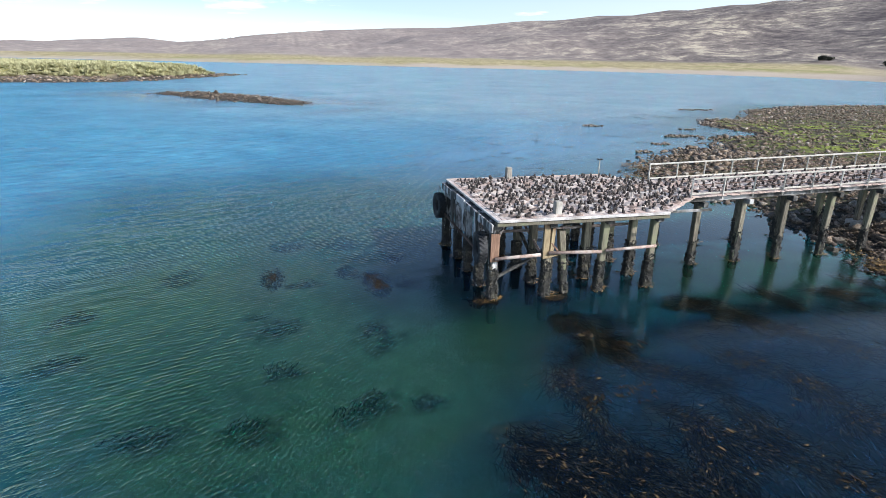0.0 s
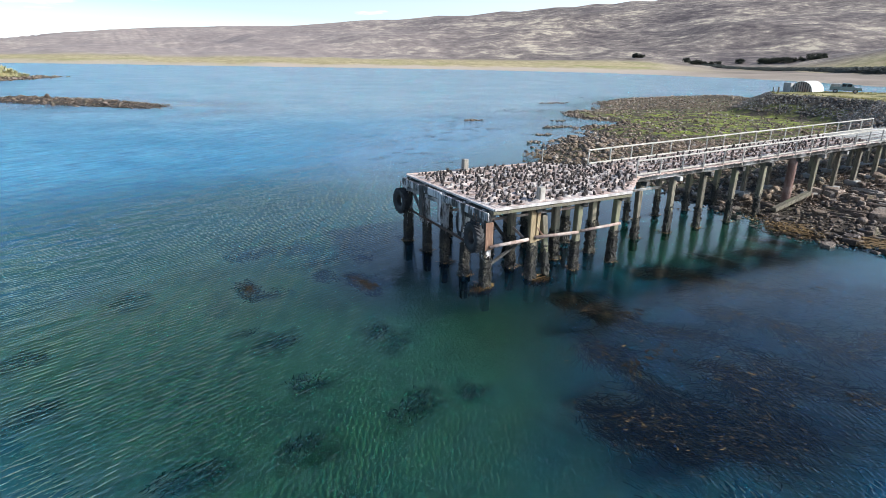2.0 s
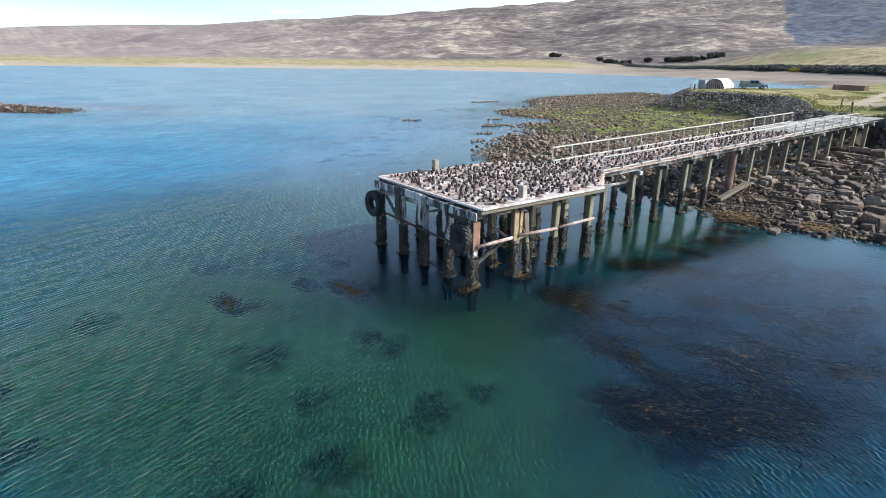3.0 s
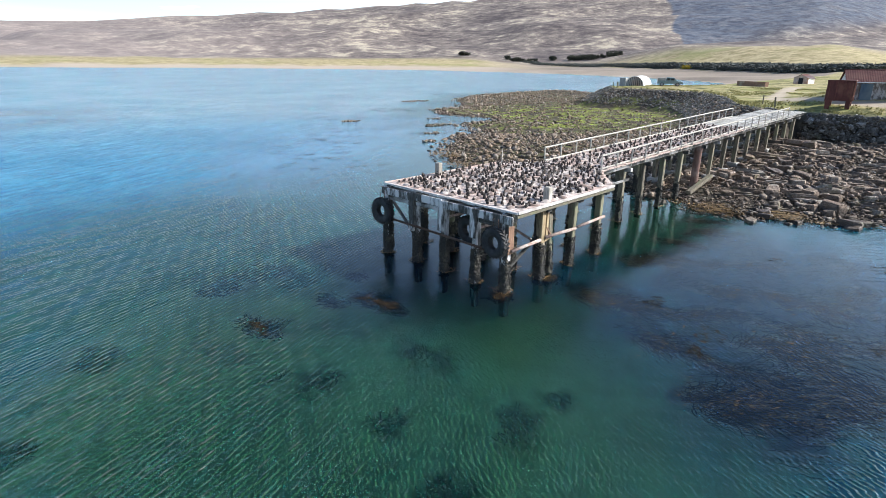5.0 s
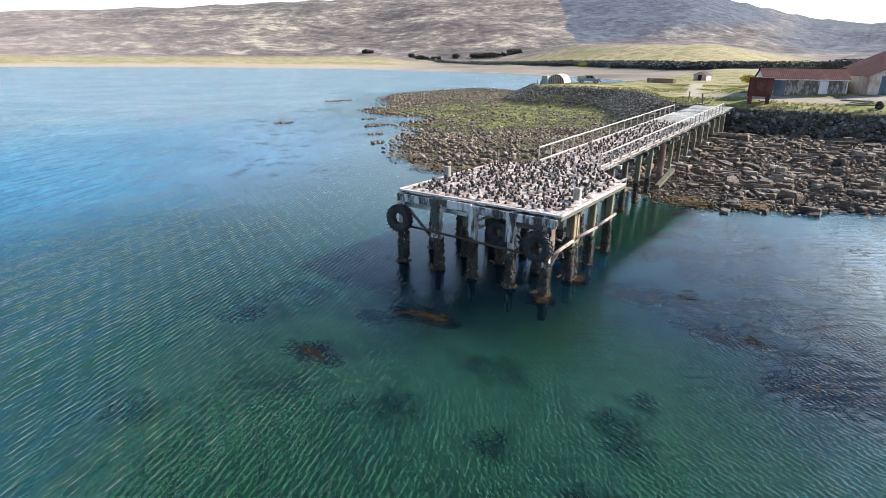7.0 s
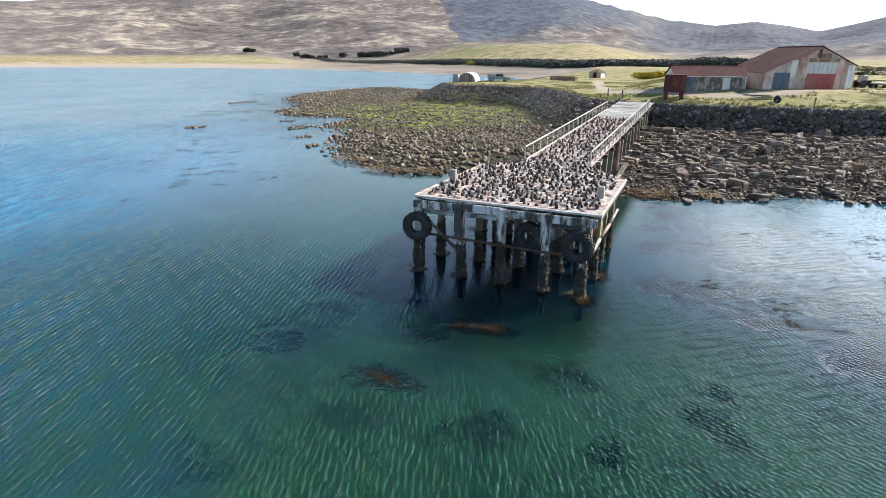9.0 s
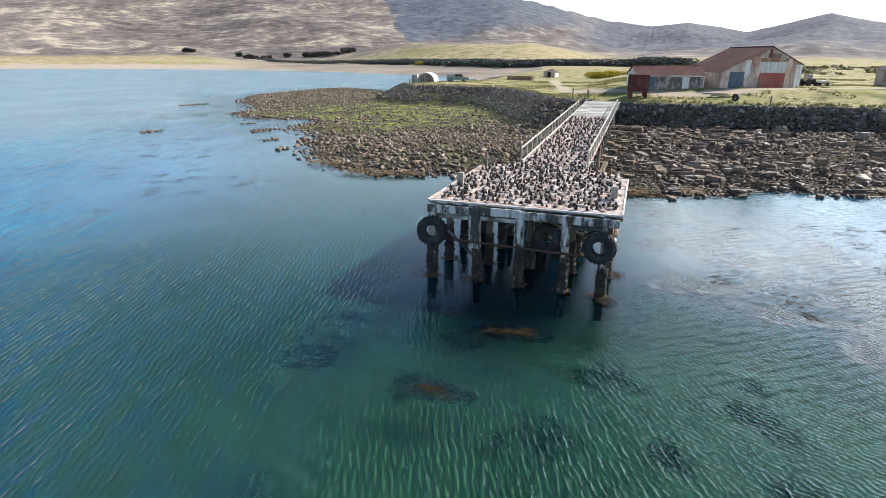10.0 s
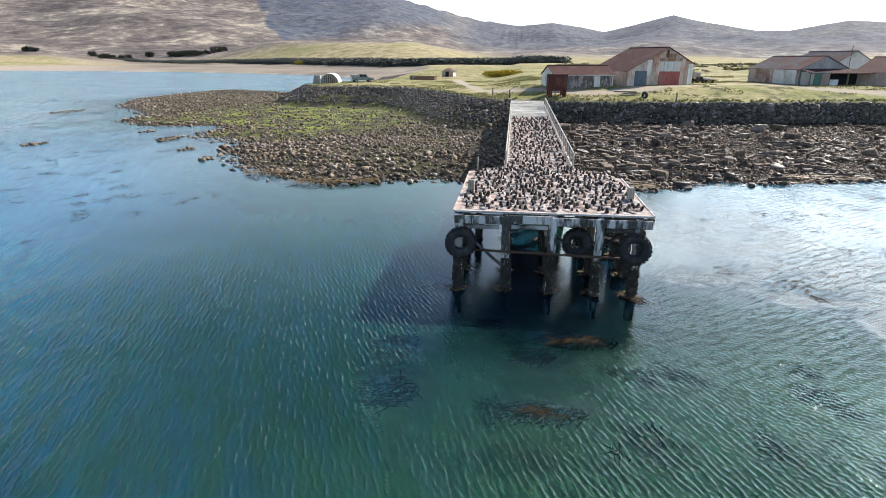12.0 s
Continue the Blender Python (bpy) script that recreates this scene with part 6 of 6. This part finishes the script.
for cx, cy, rx_, ry_, n in ((44.2, 48.9, 2.6, 1.1, 70), (37.5, 61.8, 1.9, 0.9, 40), (50.5, 56.0, 1.4, 0.8, 24), (36.5, 42.0, 1.3, 0.8, 26), (77.0, 89.5, 4.5, 1.6, 60), (30.5, 36.5, 1.0, 0.6, 14)):
    a, d = rng.uniform(0, 6.283, n), np.sqrt(rng.random(n))
    lng = rng.uniform(0.3, 0.8, n)
    scatter("skerry", "low dark weedy rocks awash off the shore", HULLS, np.stack([cx + rx_ * d * np.cos(a), cy + ry_ * d * np.sin(a), 0.04 * np.ones(n)], 1), np.stack([lng, lng * 1.2, lng * 0.6], 1), rng.uniform(0, 6, n), 0.3, M_COBBLE, "rocks")
ISLE = [(-230, 176), (-150, 178), (-102, 184), (-84, 188), (-66, 194), (-54, 212), (-46, 240), (-38, 262), (-31, 283), (-37, 287), (-52, 290), (-75, 310), (-120, 335), (-230, 335)]
INNER = [(-230, 195), (-150, 198), (-102, 205), (-84, 207), (-68, 208), (-56, 220), (-44, 240), (-36, 262), (-31, 283), (-37, 287), (-52, 290), (-75, 310), (-120, 335), (-230, 335)]
ix, iy, iz, idd, inland = islet("tussac_island", "low island with a brown rock shelf below pale tussac", ISLE, 3.4, 2.0, 16, "island", INNER)
k = rng.permutation(np.where((idd > -0.5) & (inland < 1.5))[0])
k = np.concatenate([k, k])[:2600]
lng = rng.uniform(0.6, 1.9, len(k))
scatter("island_shelf_rocks", "brown rocks along the island's shelf", HULLS, np.stack([ix[k] + rng.normal(0, 1.6, len(k)), iy[k] + rng.normal(0, 1.6, len(k)), iz[k] + 0.1], 1), np.stack([lng, lng * 1.2, lng * 0.6], 1), rng.uniform(0, 6, len(k)), 0.2, M_COBBLE, "rocks")


def tuft(seed, n, tall, wide):
    """A clump of blades."""
    r = np.random.default_rng(seed)
    v, f = [], []
    for i in range(n):
        a, q = r.uniform(0, 6.283), wide * math.sqrt(r.random())
        b = np.array((q * math.cos(a) * 0.5, q * math.sin(a) * 0.5, 0))
        tip = np.array((q * math.cos(a) * 1.1, q * math.sin(a) * 1.1, tall * r.uniform(0.6, 1.1)))
        s = np.array((-math.sin(a), math.cos(a), 0)) * wide * 0.16
        v += [b - s, b + s, tip]
        f.append((3 * i, 3 * i + 1, 3 * i + 2))
    return np.array(v), np.array(f)


def leaf_ball(seed, n, leaf=0.11):
    """A ragged clump of small leaves, about 1 across."""
    r = np.random.default_rng(seed)
    v, f = [], []
    for i in range(n):
        c = r.normal(0, 1, 3)
        c = c / np.linalg.norm(c) * 0.5 * r.uniform(0.45, 1.05)
        q = r.normal(0, leaf, (3, 3))
        v += [c + q[0], c + q[1], c + q[2]]
        f.append((3 * i, 3 * i + 1, 3 * i + 2))
    return np.array(v), np.array(f)


TUFTS = [tuft(s, 14, 1.0, 0.6) for s in range(5)]
BROAD = [tuft(30 + s, 26, 0.6, 1.0) for s in range(5)]
LEAVES = [leaf_ball(60 + s, 90) for s in range(5)]
FINE = [leaf_ball(80 + s, 150, 0.055) for s in range(5)]
k = np.where(inland > 1.5)[0]
k = np.concatenate([k] * 3)
k = k[(inland[k] < 36)]
tall = rng.uniform(0.9, 2.5, len(k))
scatter("tussac_grass", "pale green tussac clumps covering the island", BROAD, np.stack([ix[k] + rng.normal(0, 1.8, len(k)), iy[k] + rng.normal(0, 1.8, len(k)), iz[k] - 0.1], 1), np.stack([tall * 0.9, tall * 0.9, tall], 1), rng.uniform(0, 6, len(k)), 0.1, M_TUSSAC, "grass")

x, y, z, ds, dp = field(30000, 52, 110, -60, 46, lambda x, y, z, m, dp: (dp > -0.4) & (m["grass"] > 0.6) & ((dp < 1.2) | (waves(x, y, 6.0, 61, 3) > 0.05)))
tall = rng.uniform(0.06, 0.22, len(x)) * (1 + 0.8 * (dp < 1.0))
scatter("grass_tufts", "straw and green grass tufts on the lawn", TUFTS, np.stack([x, y, z - 0.02], 1), np.stack([tall * 1.6, tall * 1.6, tall], 1), rng.uniform(0, 6, len(x)), 0.15, M_LAWN, "grass")

# gorse bank across the inlet, and bushes
pts, sz_ = [], []
line = [(760, 600), (694, 485), (640, 322), (576, 222), (511, 160), (446, 106), (424, 66), (436, 5), (445, -30)]
for i in range(1700):
    t = rng.random() * (len(line) - 1)
    k = int(t)
    a, b = line[k], line[k + 1]
    q = t - k
    px, py = a[0] + (b[0] - a[0]) * q + rng.uniform(-4, 22), a[1] + (b[1] - a[1]) * q
    thin = 0.95 - 0.45 * min(1.0, max(0.0, (py - 260) / 200))
    pts.append((px, py, 0))
    s = rng.uniform(5.6, 7.4) * thin
    sz_.append((s * 2.4, s * 2.4, s * 1.15))
pts, sz_ = np.array(pts), np.array(sz_)
pts[:, 2] = land(pts[:, 0], pts[:, 1])[0] + sz_[:, 2] * 0.12
scatter("gorse_bank", "dark green gorse thicket along the far inlet", FINE, pts, sz_, rng.uniform(0, 6, len(pts)), 0.06, M_GORSE, "bushes")


def bush(x, y, s, mat, label, n=14):
    z = lie(x, y)
    pos = np.stack([rng.normal(x, s * 0.7, n), rng.normal(y, s * 0.7, n), np.full(n, z + s * 0.25)], 1)
    ob = scatter("gorse_bush", label, LEAVES, pos, rng.uniform(0.7, 1.1, (n, 1)) * np.array([[s, s, s * 0.8]]), rng.uniform(0, 6, n), 0.3, mat, "bush")


bush(139, 10.5, 2.6, M_GORSEGOLD, "golden flowering gorse bush")
bush(141, 7.0, 2.0, M_GORSEGOLD, "golden flowering gorse bush")
bush(574, 228, 5.5, M_GORSEGOLD, "golden gorse among the dark thicket")

# scrub on the rise behind the sheds
x, y, z, ds, dp = field(3600, 95, 330, -150, 20, lambda x, y, z, m, dp: (waves(x, y, 40, 77, 3) > 0.22) & (x > 140) & (y < -15))
s = rng.uniform(0.8, 1.9, len(x))
scatter("heath_scrub", "low dark scrub on the grassy rise", LEAVES, np.stack([x, y, z + s * 0.2], 1), np.stack([s * 2.4, s * 2.4, s * 0.45], 1), rng.uniform(0, 6, len(x)), 0.2, M_HEATH, "bushes")


def tree(x, y, tall):
    z = lie(x, y)
    ob = thing("tree", "small dark wind-bent tree beyond the inlet", "tree", "trees beyond the inlet", (x, y, z))
    bm = bmesh.new()
    rod(bm, (0, 0, -0.3), (tall * 0.05, 0, tall * 0.5), tall * 0.045, 7, tall * 0.02)
    for k in range(4):
        a = rng.uniform(0, 6.3)
        rod(bm, (tall * 0.03, 0, tall * (0.3 + 0.07 * k)), (tall * 0.03 + math.cos(a) * tall * 0.25, math.sin(a) * tall * 0.25, tall * (0.5 + 0.08 * k)), tall * 0.018, 5, tall * 0.006)
    part("trunk", bm, M_PILE, ob)
    n = 16
    M = turn_matrices(rng.uniform(0, 6, n), rng.normal(0, 0.3, n), rng.normal(0, 0.3, n))
    V, F = [], []
    for k in range(n):
        v, f = LEAVES[k % len(LEAVES)]
        c = np.array((rng.normal(0, tall * 0.34), rng.normal(0, tall * 0.34), tall * rng.uniform(0.12, 0.62)))
        V.append((M[k] @ (v * tall * rng.uniform(0.45, 0.75)).T).T + c)
        F.append(f + k * len(v))
    cr = new("crown", big_mesh("crown", np.concatenate(V), np.concatenate(F), M_TREE))
    cr.parent = ob


for az, r0 in [(35.2, 780), (35.8, 775), (36.4, 785), (36.9, 780), (37.4, 770), (37.9, 790), (33.6, 800), (32.0, 790), (31.4, 780), (30.8, 785), (30.2, 775), (29.6, 790), (29.0, 780), (28.2, 785), (27.7, 790), (41.8, 800), (42.3, 800)]:
    r0 += 150
    tree(r0 * math.cos(radians(az)) - 15, r0 * math.sin(radians(az)), rng.uniform(5.5, 9.5))


# ------------------------------------------------------------------ kelp
def ribbons(centres, count, length, width, z_lo, z_hi, heading, streams=()):
    """Long wavy fronds lying in the current, as strips; with streams, they gather into long trains."""
    V, F = [], []
    o = 0
    c = np.array(centres, float)
    area = c[:, 2] * c[:, 3]
    for i in rng.choice(len(c), count, p=area / area.sum()):
        cx, cy, rx_, ry_ = c[i]
        a, q = rng.uniform(0, 6.283), math.sqrt(rng.random())
        px, py = cx + rx_ * q * math.cos(a), cy + ry_ * q * math.sin(a)
        z = z_lo + (z_hi - z_lo) * rng.random() ** 0.6
        h = radians(heading) + 0.7 * math.sin(cx * 1.7 + cy) + rng.normal(0, 0.3)
        if streams and (z > 0 or rng.random() < 0.85):
            way_, wide_, deep_ = streams[int(rng.integers(len(streams)))]
            px, py, h = way_[int(rng.integers(len(way_)))]
            side = rng.normal(0, wide_)
            px, py, h = px - math.sin(h) * side + rng.normal(0, 0.2), py + math.cos(h) * side + rng.normal(0, 0.2), h + rng.normal(0, 0.2)
            z = z_lo + (z_hi - z_lo) * min(1.0, (0.35 + 0.65 * deep_) * rng.random() ** 0.35)
        L, w = length * rng.uniform(0.4, 1.2), width * rng.uniform(0.6, 1.4)
        seg, bend = 7, rng.normal(0, 0.16)
        roll = rng.uniform(-0.9, 0.9)
        for k in range(seg + 1):
            t = k / seg
            ww = w * (0.35 + 0.65 * math.sin(math.pi * min(1, t * 0.9 + 0.1)))
            dx, dy = -math.sin(h) * ww, math.cos(h) * ww
            zz = min(z + 0.02 * math.sin(9 * t + o), -0.004) if z < 0 else z
            V += [(px - dx, py - dy, zz - roll * ww * 0.4), (px + dx, py + dy, zz + roll * ww * 0.4)]
            if k < seg:
                b = o + 2 * k
                F.append((b, b + 1, b + 3, b + 2))
            px += math.cos(h) * L / seg
            py += math.sin(h) * L / seg
            h += bend + rng.normal(0, 0.16)
        o += 2 * (seg + 1)
    return np.array(V), np.array(F)


v, f = ribbons(BED, 2200, 0.5, 0.009, -0.02, -0.004, -62, [s for s in STREAMS if s[0][0][0] < 4.6 and s[0][0][1] < -4.0])
tagged(new("kelp_mat", big_mesh("kelp_mat", v, f, M_WETFROND)), "wet dark brown kelp fronds trailing on the surface", "kelp", kind="stuff")
v, f = ribbons(BED, 17000, 0.85, 0.012, -0.10, -0.004, -62, STREAMS)
tagged(new("kelp_bed", big_mesh("kelp_bed", v, f, M_FROND)), "brown kelp fronds streaming at the surface", "kelp", kind="stuff")
v, f = ribbons(BED, 800, 0.12, 0.010, 0.004, 0.010, -62, STREAMS)
tagged(new("kelp_tips", big_mesh("kelp_tips", v, f, M_WEED)), "golden brown kelp tips afloat on the surface", "kelp", kind="stuff")
v, f = ribbons([(-4.4, 3.1, 0.22, 0.45), (-4.3, 2.6, 0.30, 0.30), (-4.6, 3.9, 0.16, 0.30), (-9.0, 4.7, 0.20, 0.40), (-9.2, 4.1, 0.14, 0.22), (-0.6, 0.2, 0.35, 0.3), (2.6, 0.0, 0.4, 0.3)], 260, 0.6, 0.009, 0.002, 0.014, 75)
v2, f2 = ribbons(CLUMPS, 2600, 0.6, 0.013, -0.16, -0.006, 75)
v, f = np.concatenate([v, v2]), np.concatenate([f, f2 + len(v)])
tagged(new("kelp_clumps", big_mesh("kelp_clumps", v, f, M_CLUMP)), "matted golden brown kelp clumps off the jetty head", "kelp", kind="stuff")
v, f = ribbons([(cx, cy, rx_ * 0.7, ry_ * 0.7) for cx, cy, rx_, ry_ in SUNK], 2200, 0.45, 0.012, -1.05, -0.85, 60)
tagged(new("sunken_weed", big_mesh("sunken_weed", v, f, M_WETFROND)), "dark weed patches growing on the sea bed", "seaweed", kind="stuff")
FLECKS = [(32, 62, 6, 3), (38, 66, 4, 8), (28, 50, 10, 5), (20, 42, 8, 6), (12, 34, 6, 5), (6, 26, 2.2, 1.4), (16, 30, 4, 3), (48, 62, 6, 5), (56, 76, 8, 6), (72, 86, 8, 5), (35, 45, 3, 3), (34.5, 58.6, 1.8, 0.9), (44, 50, 2, 0.9), (54, 74, 4, 2), (8, -14, 5, 4), (14, -12, 4, 5), (3, -4.8, 1.5, 1.0), (1, -7, 1.5, 1.4), (18, -20, 5, 5), (100, 110, 16, 6)]
RAFTS = []
for i in rng.choice(len(FLECKS), 210, p=np.array([a[2] * a[3] for a in FLECKS]) / sum(a[2] * a[3] for a in FLECKS)):
    cx, cy, rx_, ry_ = FLECKS[i]
    s = rng.uniform(0.25, 1.0)
    RAFTS.append((cx + rng.normal(0, rx_ * 0.55), cy + rng.normal(0, ry_ * 0.55), s * rng.uniform(0.6, 1.5), s * rng.uniform(0.5, 1.2)))
v, f = ribbons(RAFTS, 4200, 0.30, 0.022, 0.005, 0.03, 75)
tagged(new("floating_kelp", big_mesh("floating_kelp", v, f, M_CLUMP)), "loose strands of kelp floating in the bay", "kelp", kind="stuff")
SHORE = [(21, -1, 1.2, 1.5), (22.5, -4.6, 1.4, 1.0), (27.5, -19.5, 1.0, 2.4), (20.5, 21, 1.0, 3.0), (23.5, 27, 1.2, 2.0), (27.5, -23, 0.8, 1.6), (21.5, 17.5, 0.8, 1.2)]
v, f = ribbons(SHORE, 1500, 0.6, 0.03, 0.03, 0.35, 90)
tagged(new("shore_weed", big_mesh("shore_weed", v, f, M_WEED)), "golden weed along the waterline", "seaweed", kind="stuff")

v, f = ribbons([(1.0, -5.5, 2.5, 2.5), (5.0, -9.0, 4.0, 3.0), (8.0, -5.0, 4.0, 2.0)], 18, 0.26, 0.030, 0.008, 0.016, -40)
tagged(new("loose_kelp_leaves", big_mesh("loose_kelp_leaves", v, f, M_WEED)), "single yellow kelp leaves drifting on the surface", "kelp", kind="stuff")
BASES = [(px, py, 0.42, 0.42) for px in PILE_X for py in PILE_Y] + [(q, py, 0.4, 0.4) for q in BENTS[:4] for py in (2.75, 5.85)]
v, f = ribbons(BASES, 1500, 0.35, 0.02, -0.05, 0.06, 40)
tagged(new("pile_weed", big_mesh("pile_weed", v, f, M_WEED)), "golden brown weed clinging round the pile feet", "seaweed", kind="stuff")

# golden weed left along the water's edge
x, y, z, ds, dp = field(9000, 18, 32, -30, 3, lambda x, y, z, m, dp: (np.abs(m["depth"] - 0.1) < 0.75) & (waves(x, y, 3.0, 71, 3) > np.where((y > -3) | (np.abs(y + 18) < 2.2), -0.25, 0.30)))
s = rng.uniform(0.12, 0.30, len(x))
scatter("shore_weed", "golden brown kelp stranded along the water's edge", CHIPS, np.stack([x, y, np.maximum(z, 0.0) + 0.06], 1), np.stack([s, s * 1.6, s * 0.22], 1), rng.uniform(0, 6, len(x)), 0.35, M_WEED, "kelp")

# weathered boards lying on the grass by the tyre
for bx, by, turn_, length in ((58.6, -9.0, 82, 3.0), (57.6, -9.6, 70, 2.6), (56.9, -9.1, 96, 2.2)):
    board = thing("loose_board", "weathered grey board lying on the grass", "board", "boards on the grass", at=(bx, by, lie(bx, by)), turn=turn_)
    boxed("plank", board, M_PILE, -length / 2, length / 2, -0.14, 0.14, 0.02, 0.10, 0.01)
    for k in (-0.35, 0.35):
        boxed("batten", board, M_PILE, k * length - 0.05, k * length + 0.05, -0.22, 0.22, 0.10, 0.15, 0.01)

# fallen timber on the rocks under the approach
log = thing("fallen_timber", "grey fallen timber lying on the rocks", "timber", at=(0, 0, 0))
beam("baulk", log, M_PILE, (23.5, 2.35, lie(23.5, 2.35) + 0.22), (26.7, 2.1, lie(26.7, 2.1) + 0.62), 0.34, 0.26)
